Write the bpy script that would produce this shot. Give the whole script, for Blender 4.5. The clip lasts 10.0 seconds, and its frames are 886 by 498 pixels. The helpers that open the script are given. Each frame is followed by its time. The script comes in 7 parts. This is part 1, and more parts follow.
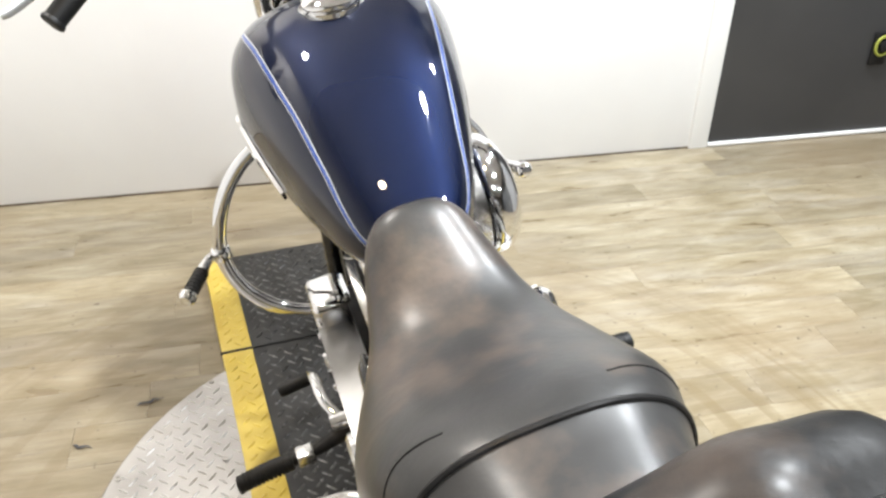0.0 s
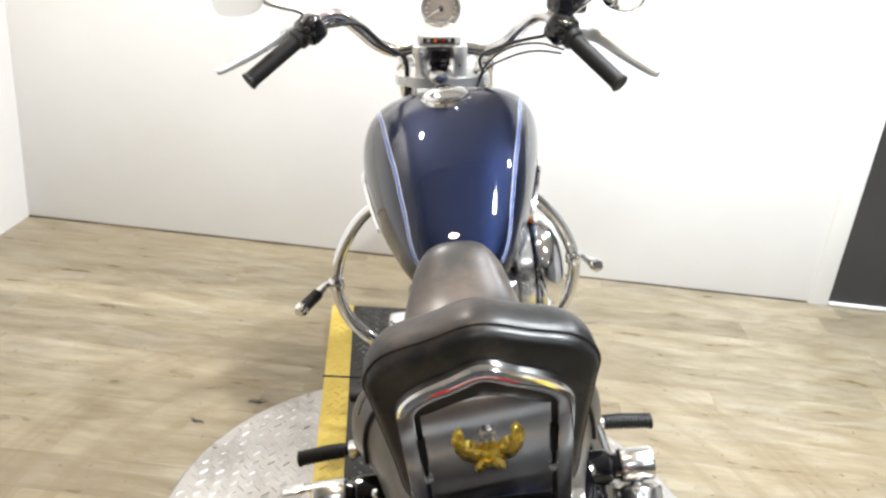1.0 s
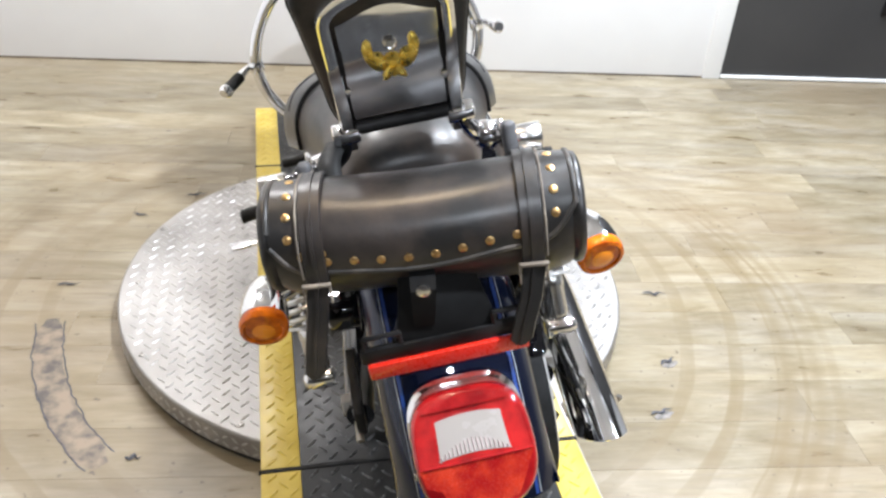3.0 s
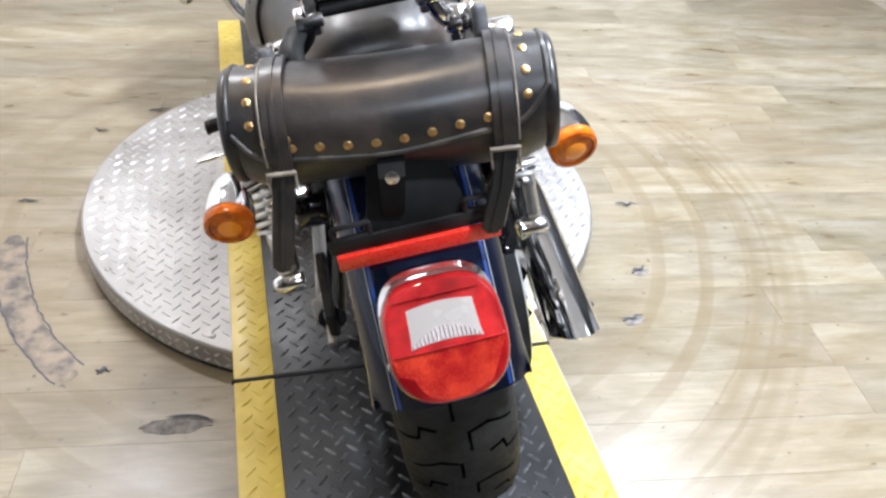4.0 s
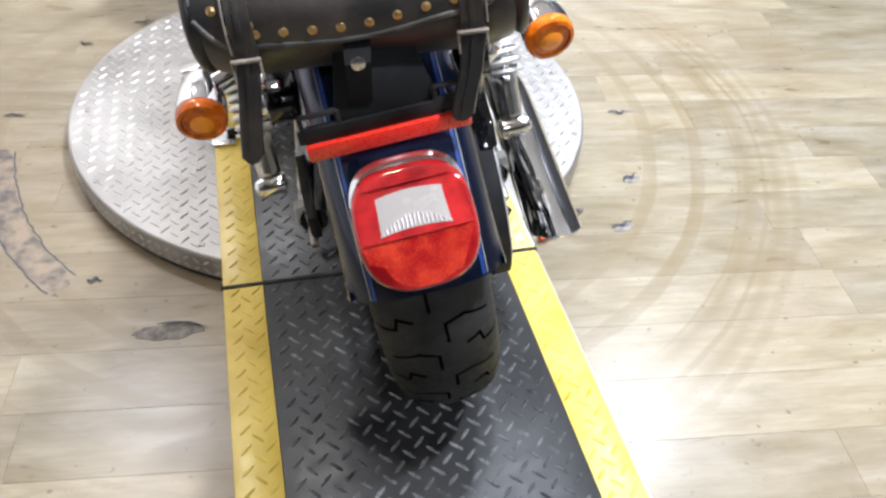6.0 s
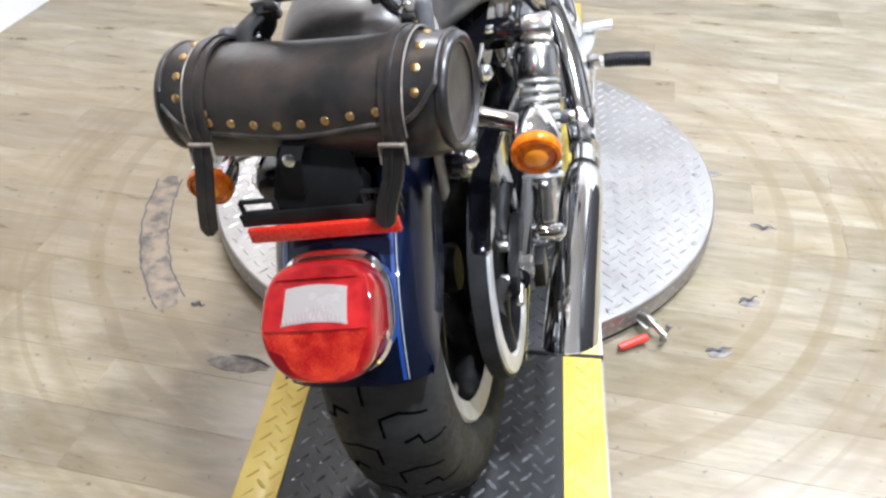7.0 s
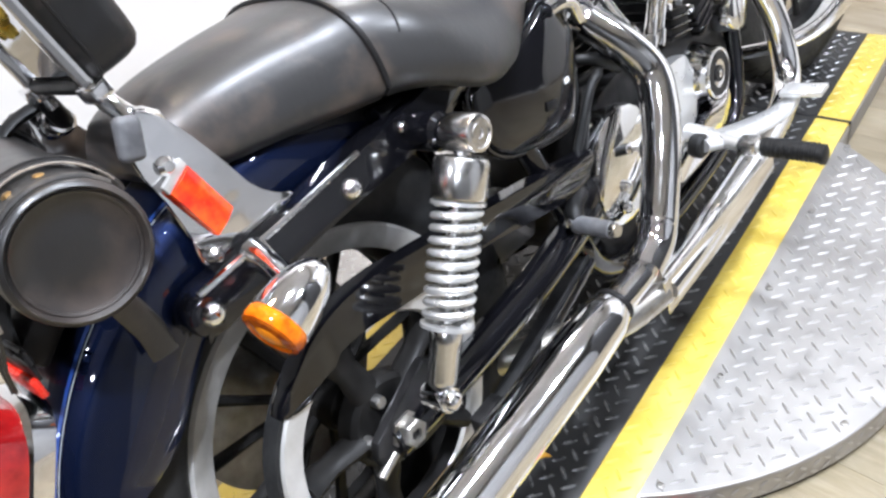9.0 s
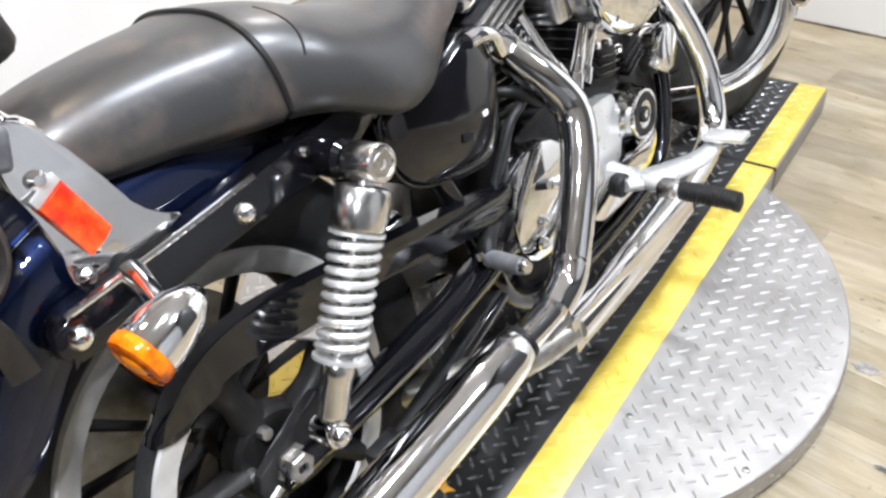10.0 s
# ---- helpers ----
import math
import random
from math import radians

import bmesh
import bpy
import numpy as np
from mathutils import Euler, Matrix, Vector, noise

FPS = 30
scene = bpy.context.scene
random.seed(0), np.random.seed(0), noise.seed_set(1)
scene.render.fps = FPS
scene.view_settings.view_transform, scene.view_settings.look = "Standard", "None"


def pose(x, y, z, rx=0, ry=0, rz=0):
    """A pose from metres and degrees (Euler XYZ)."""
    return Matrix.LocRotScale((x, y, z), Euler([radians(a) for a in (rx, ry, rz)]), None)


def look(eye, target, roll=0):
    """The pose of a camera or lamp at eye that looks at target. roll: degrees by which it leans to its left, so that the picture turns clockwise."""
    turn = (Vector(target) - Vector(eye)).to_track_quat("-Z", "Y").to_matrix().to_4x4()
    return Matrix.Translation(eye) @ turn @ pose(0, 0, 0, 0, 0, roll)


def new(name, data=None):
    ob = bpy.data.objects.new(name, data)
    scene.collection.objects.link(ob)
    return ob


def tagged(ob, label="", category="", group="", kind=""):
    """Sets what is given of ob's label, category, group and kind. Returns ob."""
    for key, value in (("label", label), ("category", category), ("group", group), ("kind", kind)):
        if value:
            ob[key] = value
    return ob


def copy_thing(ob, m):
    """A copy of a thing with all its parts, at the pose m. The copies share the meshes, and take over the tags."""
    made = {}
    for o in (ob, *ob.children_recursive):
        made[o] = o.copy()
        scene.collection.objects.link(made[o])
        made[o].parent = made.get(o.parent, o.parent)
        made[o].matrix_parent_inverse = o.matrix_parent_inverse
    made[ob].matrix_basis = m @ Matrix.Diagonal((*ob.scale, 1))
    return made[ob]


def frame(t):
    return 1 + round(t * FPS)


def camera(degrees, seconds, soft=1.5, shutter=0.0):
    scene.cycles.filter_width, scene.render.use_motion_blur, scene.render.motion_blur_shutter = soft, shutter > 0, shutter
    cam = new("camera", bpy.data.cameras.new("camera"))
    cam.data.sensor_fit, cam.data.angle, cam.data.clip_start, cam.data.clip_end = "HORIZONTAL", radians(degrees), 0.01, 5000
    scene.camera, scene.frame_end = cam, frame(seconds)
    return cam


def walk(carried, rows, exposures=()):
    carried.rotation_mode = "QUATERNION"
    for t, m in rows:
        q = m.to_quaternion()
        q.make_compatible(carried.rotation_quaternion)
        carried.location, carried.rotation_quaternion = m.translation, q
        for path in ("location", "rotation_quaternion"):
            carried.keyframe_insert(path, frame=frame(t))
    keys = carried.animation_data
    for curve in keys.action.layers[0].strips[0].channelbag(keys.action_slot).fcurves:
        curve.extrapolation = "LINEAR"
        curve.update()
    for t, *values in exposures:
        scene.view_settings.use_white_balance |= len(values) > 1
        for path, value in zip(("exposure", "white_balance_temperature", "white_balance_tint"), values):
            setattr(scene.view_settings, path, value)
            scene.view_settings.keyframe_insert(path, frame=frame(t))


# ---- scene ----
cam = camera(57.65, 10.0, soft=2.6)
PATH = [
    (0, (-0.3201, -0.4018, 1.2657), (0.2489, 1.1220, 0.2843), 0.90),
    (0.5, (-0.3135, -0.5985, 1.2875), (0.1634, 0.9918, 0.3622), 4.70),
    (1, (-0.2137, -0.7591, 1.2989), (-0.0114, 0.9794, 0.5579), 6.10),
    (1.5, (-0.2157, -0.8683, 1.3227), (-0.0104, 0.9129, 0.6947), 4.50),
    (2, (-0.2356, -0.9471, 1.2809), (0.0655, 0.7809, 0.5504), 5.60),
    (2.5, (-0.2204, -0.9889, 1.2344), (0.1159, 0.6545, 0.3432), 5.30),
    (3, (-0.2195, -1.0146, 1.1925), (0.1510, 0.5367, 0.1590), 3.90),
    (3.2, (-0.2195, -1.0203, 1.1726), (0.1681, 0.4874, 0.0829), 4.70),
    (4.3, (-0.2109, -1.0222, 1.1479), (0.2318, 0.4075, -0.0225), 4.60),
    (4.5, (-0.2071, -1.0222, 1.1526), (0.2575, 0.3999, -0.0187), 4.70),
    (5, (-0.2033, -1.0184, 1.1526), (0.2850, 0.3990, -0.0149), 5.00),
    (5.2, (-0.2042, -1.0212, 1.1422), (0.2451, 0.3857, -0.0529), 4.80),
    (6.3, (-0.1568, -1.0574, 1.1222), (0.1795, 0.2726, -0.1925), 2.50),
    (6.5, (-0.0931, -1.0326, 1.1403), (0.0874, 0.4218, -0.0691), 0.80),
    (7, (0.1377, -1.0383, 1.1697), (-0.0323, 0.4133, -0.0453), -0.80),
    (7.5, (0.2707, -0.8987, 1.1317), (-0.1149, 0.4389, -0.1612), -4.70),
    (8, (0.3857, -0.7419, 1.1526), (-0.1910, 0.5377, -0.1270), -12.10),
    (8.5, (0.5396, -0.6013, 1.1412), (-0.3458, 0.5719, -0.0624), -13.30),
    (9, (0.6118, -0.5282, 1.1222), (-0.4028, 0.5538, -0.0662), -12.20),
    (9.5, (0.6260, -0.4940, 1.1279), (-0.3600, 0.6251, -0.0481), -8.70),
    (10, (0.6412, -0.4750, 1.1165), (-0.2898, 0.6944, -0.0567), -6.10),
]
# the camera settles its exposure and white balance on the way: seconds, stops, kelvin, tint
BALANCE = [(0.0, 0.0, 6450, 10), (1.5, -0.07, 6400, 10), (3.0, 0.06, 6080, 12), (5.0, 0.06, 5830, 13), (6.5, 0.03, 5980, 13), (7.5, 0.01, 5800, 14), (9.0, 0.02, 6000, 14), (10.0, 0.0, 6150, 13)]
walk(cam, [(t, look(eye, target, roll)) for t, eye, target, roll in PATH], BALANCE)

# ---- world, lights ----
world = bpy.data.worlds.new("world")
scene.world = world
world.use_nodes = True
world.node_tree.nodes["Background"].inputs[0].default_value = (1.0, 0.98, 0.95, 1)
world.node_tree.nodes["Background"].inputs[1].default_value = 0.25

WALL_A = Vector((-1.525, 2.366, 0.0))        # foot of the room's corner
WALL_YAW = -7.2                              # the far wall runs this many degrees off the x axis
ROOM = Matrix.Translation(WALL_A) @ Matrix.Rotation(radians(WALL_YAW), 4, "Z")   # x along the far wall, y into it
CEIL = 3.0
# ceiling lamps: x, y, power, colour; the last two are unseen, added as fill
COOL, WARM = (0.925, 0.968, 1.0), (1.0, 0.74, 0.44)
LAMPS = [(-1.00, 1.85, 44, (1.0, 0.95, 0.88)), (0.68, 0.58, 46, COOL), (-0.57, 0.0, 10, WARM), (0.80, -0.75, 86, COOL), (1.72, 1.35, 72, COOL), (-0.6, -2.6, 22, COOL), (1.5, -2.9, 50, COOL)]


# ---- materials ----
def principled(name, color=(0.5, 0.5, 0.5), rough=0.5, metal=0.0, coat=0.0, spec=0.5, trans=0.0, ior=1.45):
    m = bpy.data.materials.new(name)
    m.use_nodes = True
    b = m.node_tree.nodes["Principled BSDF"]
    b.inputs["Base Color"].default_value = (*color, 1)
    b.inputs["Roughness"].default_value = rough
    b.inputs["Metallic"].default_value = metal
    b.inputs["Coat Weight"].default_value = coat
    b.inputs["Coat Roughness"].default_value = 0.03
    b.inputs["Specular IOR Level"].default_value = spec
    b.inputs["Transmission Weight"].default_value = trans
    b.inputs["IOR"].default_value = ior
    return m


def node(m, kind, **values):
    n = m.node_tree.nodes.new(kind)
    for key, value in values.items():
        n.inputs[key].default_value = value
    return n


def link(m, a, out, b, inp):
    m.node_tree.links.new(a.outputs[out], b.inputs[inp])


def noise_tex(m, scale, detail=4.0, rough=0.55, stretch=None, distortion=0.0):
    """A noise over object coordinates, stretched where asked."""
    n = node(m, "ShaderNodeTexNoise", Scale=scale, Detail=detail, Roughness=rough, Distortion=distortion)
    c = node(m, "ShaderNodeTexCoord")
    if stretch:
        mp = node(m, "ShaderNodeMapping", Scale=stretch)
        link(m, c, "Object", mp, "Vector")
        link(m, mp, "Vector", n, "Vector")
    else:
        link(m, c, "Object", n, "Vector")
    return n


def ramp(m, source, stops):
    r = m.node_tree.nodes.new("ShaderNodeValToRGB")
    e = r.color_ramp.elements
    while len(e) < len(stops):
        e.new(0.5)
    for k, (at, col) in enumerate(stops):
        e[k].position = at
        e[k].color = (*col, 1) if len(col) == 3 else col
    link(m, source, "Fac" if "Fac" in source.outputs else 0, r, "Fac")
    return r


def grain(m, scale=60, rough=(0.3, 0.5), bump=0.0, dist=0.001, detail=5.0, stretch=None):
    """Roughness that varies and a fine relief."""
    b = m.node_tree.nodes["Principled BSDF"]
    n = noise_tex(m, scale, detail, stretch=stretch)
    mr = node(m, "ShaderNodeMapRange")
    mr.inputs["To Min"].default_value, mr.inputs["To Max"].default_value = rough
    mr.inputs["From Min"].default_value, mr.inputs["From Max"].default_value = 0.3, 0.7
    link(m, n, "Fac", mr, "Value")
    link(m, mr, "Result", b, "Roughness")
    if bump:
        bp = node(m, "ShaderNodeBump", Strength=bump, Distance=dist)
        link(m, n, "Fac", bp, "Height")
        link(m, bp, "Normal", b, "Normal")
    return m


def tinted(m, scale, a, b_, lo=0.35, hi=0.65, detail=4.0, stretch=None):
    """Base colour that wanders between two tones."""
    b = m.node_tree.nodes["Principled BSDF"]
    n = noise_tex(m, scale, detail, stretch=stretch)
    r = ramp(m, n, [(lo, a), (hi, b_)])
    link(m, r, "Color", b, "Base Color")
    return m


def wood_floor():
    """Pale laminate planks: a tone for each plank, long grain, knots, dark scuffs and rings of wear."""
    m = principled("laminate_plank", rough=0.38, spec=0.5)
    t = m.node_tree
    b = t.nodes["Principled BSDF"]
    info = node(m, "ShaderNodeObjectInfo")
    geo = node(m, "ShaderNodeNewGeometry")
    rot = node(m, "ShaderNodeMapping")
    rot.inputs["Rotation"].default_value = (0, 0, radians(-WALL_YAW))
    link(m, geo, "Position", rot, "Vector")
    shift = node(m, "ShaderNodeVectorMath")
    shift.operation = "MULTIPLY_ADD"
    link(m, info, "Random", shift, 0)
    shift.inputs[1].default_value = (9.0, 5.0, 0.0)
    link(m, rot, "Vector", shift, 2)
    # long streaks
    st = node(m, "ShaderNodeMapping", Scale=(1.5, 5.6, 1.0))
    link(m, shift, "Vector", st, "Vector")
    n1 = node(m, "ShaderNodeTexNoise", Scale=3.4, Detail=9.0, Roughness=0.60, Distortion=0.5)
    link(m, st, "Vector", n1, "Vector")
    r1 = ramp(m, n1, [(0.26, (0.150, 0.115, 0.067)), (0.41, (0.211, 0.176, 0.113)), (0.55, (0.266, 0.229, 0.158)), (0.72, (0.330, 0.298, 0.222))])
    # tone of the plank
    hv = node(m, "ShaderNodeMapRange")
    hv.inputs["To Min"].default_value, hv.inputs["To Max"].default_value = 0.76, 1.12
    link(m, info, "Random", hv, "Value")
    mul = node(m, "ShaderNodeVectorMath")
    mul.operation = "SCALE"
    link(m, r1, "Color", mul, 0)
    link(m, hv, "Result", mul, "Scale")
    # knots and dark flecks
    fg = node(m, "ShaderNodeMapping", Scale=(7.0, 95.0, 1.0))
    link(m, shift, "Vector", fg, "Vector")
    fgn = node(m, "ShaderNodeTexNoise", Scale=1.3, Detail=6.0, Roughness=0.7, Distortion=0.6)
    link(m, fg, "Vector", fgn, "Vector")
    fgr = node(m, "ShaderNodeMapRange")
    fgr.inputs["From Min"].default_value, fgr.inputs["From Max"].default_value = 0.3, 0.7
    fgr.inputs["To Min"].default_value, fgr.inputs["To Max"].default_value = 0.80, 1.14
    link(m, fgn, "Fac", fgr, "Value")
    grained = node(m, "ShaderNodeVectorMath")
    grained.operation = "SCALE"
    link(m, mul, "Vector", grained, 0)
    link(m, fgr, "Result", grained, "Scale")
    kn = node(m, "ShaderNodeMapping", Scale=(2.2, 7.0, 1.0))
    link(m, shift, "Vector", kn, "Vector")
    # grey weathered streaks among the tan ones
    gs = node(m, "ShaderNodeMapping", Scale=(1.1, 4.5, 1.0))
    link(m, shift, "Vector", gs, "Vector")
    gn = node(m, "ShaderNodeTexNoise", Scale=1.6, Detail=6.0, Roughness=0.62)
    link(m, gs, "Vector", gn, "Vector")
    gr = ramp(m, gn, [(0.50, (0, 0, 0)), (0.66, (0.42, 0.42, 0.42))])
    grey = node(m, "ShaderNodeMix")
    grey.data_type = "RGBA"
    link(m, gr, "Color", grey, 0)
    link(m, grained, "Vector", grey, 6)
    gtone = ramp(m, n1, [(0.30, (0.135, 0.120, 0.100)), (0.70, (0.315, 0.293, 0.256))])
    link(m, gtone, "Color", grey, 7)
    vo = node(m, "ShaderNodeTexNoise", Scale=2.6, Detail=5.0, Roughness=0.7)
    link(m, kn, "Vector", vo, "Vector")
    r2 = ramp(m, vo, [(0.24, (1, 1, 1)), (0.33, (0, 0, 0))])
    mix = node(m, "ShaderNodeMix")
    mix.data_type = "RGBA"
    link(m, r2, "Color", mix, 0)
    link(m, grey, 2, mix, 6)
    mix.inputs[7].default_value = (0.16, 0.105, 0.06, 1)
    # brown tyre scuffs in rings round the turntable
    sub = node(m, "ShaderNodeVectorMath")
    sub.operation = "DISTANCE"
    link(m, geo, "Position", sub, 0)
    sub.inputs[1].default_value = (0.0, 0.6, 0.0)
    wob = node(m, "ShaderNodeTexNoise", Scale=1.7, Detail=3.0)
    link(m, geo, "Position", wob, "Vector")
    add = node(m, "ShaderNodeMath")
    add.operation = "MULTIPLY_ADD"
    link(m, wob, "Fac", add, 0)
    add.inputs[1].default_value = 0.07
    link(m, sub, "Value", add, 2)
    rings = ramp(m, add, [(0.0, (0, 0, 0)), (0.62, (0.15, 0.15, 0.15)), (0.76, (0.55, 0.55, 0.55)), (0.90, (0.30, 0.30, 0.30)), (1.0, (0.12, 0.12, 0.12))])
    d2 = node(m, "ShaderNodeMath")
    d2.operation = "SUBTRACT"
    link(m, add, "Value", d2, 0)
    d2.inputs[1].default_value = 0.60
    rings2 = ramp(m, d2, [(0.0, (0, 0, 0)), (0.34, (0, 0, 0)), (0.40, (0.30, 0.30, 0.30)), (0.425, (0.85, 0.85, 0.85)), (0.45, (0.25, 0.25, 0.25)), (0.475, (0.25, 0.25, 0.25)), (0.495, (0.75, 0.75, 0.75)), (0.52, (0.1, 0.1, 0.1)), (0.58, (0, 0, 0))])
    # many thin arcs left by turning tyres
    arcs = node(m, "ShaderNodeTexNoise", Scale=17.0, Detail=3.0, Roughness=0.6)
    arcs.noise_dimensions = "1D"
    link(m, add, "Value", arcs, "W")
    thin = ramp(m, arcs, [(0.50, (0, 0, 0)), (0.60, (0.75, 0.75, 0.75)), (0.72, (0.9, 0.9, 0.9))])
    band = ramp(m, d2, [(0.0, (0, 0, 0)), (0.06, (0.3, 0.3, 0.3)), (0.16, (1, 1, 1)), (0.50, (0.9, 0.9, 0.9)), (0.62, (0, 0, 0))])
    thin_in = node(m, "ShaderNodeMath")
    thin_in.operation = "MULTIPLY"
    link(m, thin, "Color", thin_in, 0)
    link(m, band, "Color", thin_in, 1)
    both = node(m, "ShaderNodeMath")
    both.operation = "MAXIMUM"
    link(m, rings, "Color", both, 0)
    link(m, rings2, "Color", both, 1)
    mx = node(m, "ShaderNodeMath")
    mx.operation = "MAXIMUM"
    link(m, both, "Value", mx, 0)
    link(m, thin_in, "Value", mx, 1)
    patch = node(m, "ShaderNodeTexNoise", Scale=2.3, Detail=6.0, Roughness=0.65)
    link(m, geo, "Position", patch, "Vector")
    rp = ramp(m, patch, [(0.30, (0.25, 0.25, 0.25)), (0.62, (1, 1, 1))])
    mm = node(m, "ShaderNodeMath")
    mm.operation = "MULTIPLY"
    link(m, mx, "Value", mm, 0)
    link(m, rp, "Color", mm, 1)
    where = node(m, "ShaderNodeSeparateXYZ")
    link(m, geo, "Position", where, 0)
    rear = node(m, "ShaderNodeMapRange")
    rear.inputs["From Min"].default_value, rear.inputs["From Max"].default_value = 0.5, 1.15
    rear.inputs["To Min"].default_value, rear.inputs["To Max"].default_value = 1.0, 0.6
    link(m, where, "Y", rear, "Value")
    m3 = node(m, "ShaderNodeMath")
    m3.operation = "MULTIPLY"
    link(m, mm, "Value", m3, 0)
    link(m, rear, "Result", m3, 1)
    m2 = node(m, "ShaderNodeMath")
    m2.operation = "MULTIPLY"
    link(m, m3, "Value", m2, 0)
    m2.inputs[1].default_value = 0.95
    mix2 = node(m, "ShaderNodeMix")
    mix2.data_type = "RGBA"
    link(m, m2, "Value", mix2, 0)
    link(m, mix, 2, mix2, 6)
    mix2.inputs[7].default_value = (0.150, 0.112, 0.058, 1)
    grime = node(m, "ShaderNodeTexNoise", Scale=0.9, Detail=5.0, Roughness=0.6)
    link(m, geo, "Position", grime, "Vector")
    rg = ramp(m, grime, [(0.44, (0, 0, 0)), (0.66, (0.55, 0.55, 0.55))])
    mix3 = node(m, "ShaderNodeMix")
    mix3.data_type = "RGBA"
    link(m, rg, "Color", mix3, 0)
    link(m, mix2, 2, mix3, 6)
    mix3.inputs[7].default_value = (0.20, 0.15, 0.095, 1)
    sc = node(m, "ShaderNodeMapping", Scale=(4.5, 46.0, 1.0))
    link(m, shift, "Vector", sc, "Vector")
    sn = node(m, "ShaderNodeTexNoise", Scale=1.6, Detail=7.0, Roughness=0.7, Distortion=0.4)
    link(m, sc, "Vector", sn, "Vector")
    rs = ramp(m, sn, [(0.31, (0.42, 0.42, 0.42)), (0.40, (0, 0, 0))])
    mix5 = node(m, "ShaderNodeMix")
    mix5.data_type = "RGBA"
    link(m, rs, "Color", mix5, 0)
    link(m, mix3, 2, mix5, 6)
    mix5.inputs[7].default_value = (0.125, 0.105, 0.085, 1)
    fine = node(m, "ShaderNodeTexNoise", Scale=55.0, Detail=2.0)
    link(m, geo, "Position", fine, "Vector")
    rf = ramp(m, fine, [(0.26, (1, 1, 1)), (0.32, (0, 0, 0))])
    mix4 = node(m, "ShaderNodeMix")
    mix4.data_type = "RGBA"
    link(m, rf, "Color", mix4, 0)
    link(m, mix5, 2, mix4, 6)
    mix4.inputs[7].default_value = (0.11, 0.085, 0.06, 1)
    link(m, mix4, 2, b, "Base Color")
    rr = node(m, "ShaderNodeMapRange")
    rr.inputs["To Min"].default_value, rr.inputs["To Max"].default_value = 0.20, 0.42
    link(m, n1, "Fac", rr, "Value")
    link(m, rr, "Result", b, "Roughness")
    bp = node(m, "ShaderNodeBump", Strength=0.12, Distance=0.001)
    link(m, n1, "Fac", bp, "Height")
    link(m, bp, "Normal", b, "Normal")
    return m


def leather(name, dark, worn, rough=(0.3, 0.5), scale=9.0):
    """Smooth leather, rubbed brown on broad patches, with a pebbled relief."""
    m = principled(name, dark, 0.4, coat=0.38, spec=0.45)
    b = m.node_tree.nodes["Principled BSDF"]
    n = noise_tex(m, scale, 5.0, 0.62)
    r = ramp(m, n, [(0.47, dark), (0.68, worn)])
    link(m, r, "Color", b, "Base Color")
    b.inputs["Coat Roughness"].default_value = 0.27
    g = noise_tex(m, 300, 3.0)
    mr = node(m, "ShaderNodeMapRange")
    mr.inputs["To Min"].default_value, mr.inputs["To Max"].default_value = rough
    link(m, n, "Fac", mr, "Value")
    link(m, mr, "Result", b, "Roughness")
    bp = node(m, "ShaderNodeBump", Strength=0.30, Distance=0.0008)
    link(m, g, "Fac", bp, "Height")
    soft_ = noise_tex(m, 17, 3.0)
    bp2 = node(m, "ShaderNodeBump", Strength=0.45, Distance=0.006)
    link(m, soft_, "Fac", bp2, "Height")
    link(m, bp2, "Normal", bp, "Normal")
    link(m, bp, "Normal", b, "Normal")
    return m


def glow(name, color, strength):
    m = principled(name, color, 0.5)
    b = m.node_tree.nodes["Principled BSDF"]
    b.inputs["Emission Color"].default_value = (*color, 1)
    b.inputs["Emission Strength"].default_value = strength
    return m


PLANK = wood_floor()
SUBFLOOR = tinted(principled("dark_gap", (0.18, 0.14, 0.1), 0.8), 20, (0.20, 0.165, 0.12), (0.27, 0.225, 0.165))
WALL = grain(tinted(principled("white_wall_paint", (0.8, 0.8, 0.8), 0.6), 1.3, (0.78, 0.77, 0.765), (0.83, 0.83, 0.825)), 180, (0.5, 0.65), 0.05, 0.001)
CEILING = tinted(principled("ceiling_paint", (0.3, 0.3, 0.3), 0.8), 2, (0.50, 0.495, 0.49), (0.58, 0.575, 0.57))
DARKWALL = grain(tinted(principled("charcoal_paint", (0.03, 0.03, 0.032), 0.4), 1.2, (0.036, 0.036, 0.037), (0.052, 0.051, 0.051)), 90, (0.30, 0.40), 0.04, 0.001)
TRIM = grain(principled("white_trim", (0.8, 0.8, 0.79), 0.4), 60, (0.3, 0.5))
TREAD = grain(tinted(principled("aluminium_tread", (0.5, 0.48, 0.46), 0.4, 0.85), 5, (0.290, 0.278, 0.265), (0.415, 0.400, 0.384)), 40, (0.41, 0.57), 0.10, 0.001)
RIMPLATE = grain(tinted(principled("scuffed_rim_plate", (0.3, 0.28, 0.26), 0.45, 0.8), 9, (0.34, 0.32, 0.30), (0.52, 0.50, 0.475)), 40, (0.35, 0.55), 0.1, 0.001)
TREADMARK = grain(principled("polished_tread_marks", (0.54, 0.525, 0.51), 0.4, 0.9), 60, (0.36, 0.50))
BLACKTREAD = grain(tinted(principled("black_tread_paint", (0.02, 0.02, 0.02), 0.5, spec=0.3), 7, (0.009, 0.009, 0.0092), (0.028, 0.0275, 0.027)), 45, (0.30, 0.44), 0.08, 0.001)
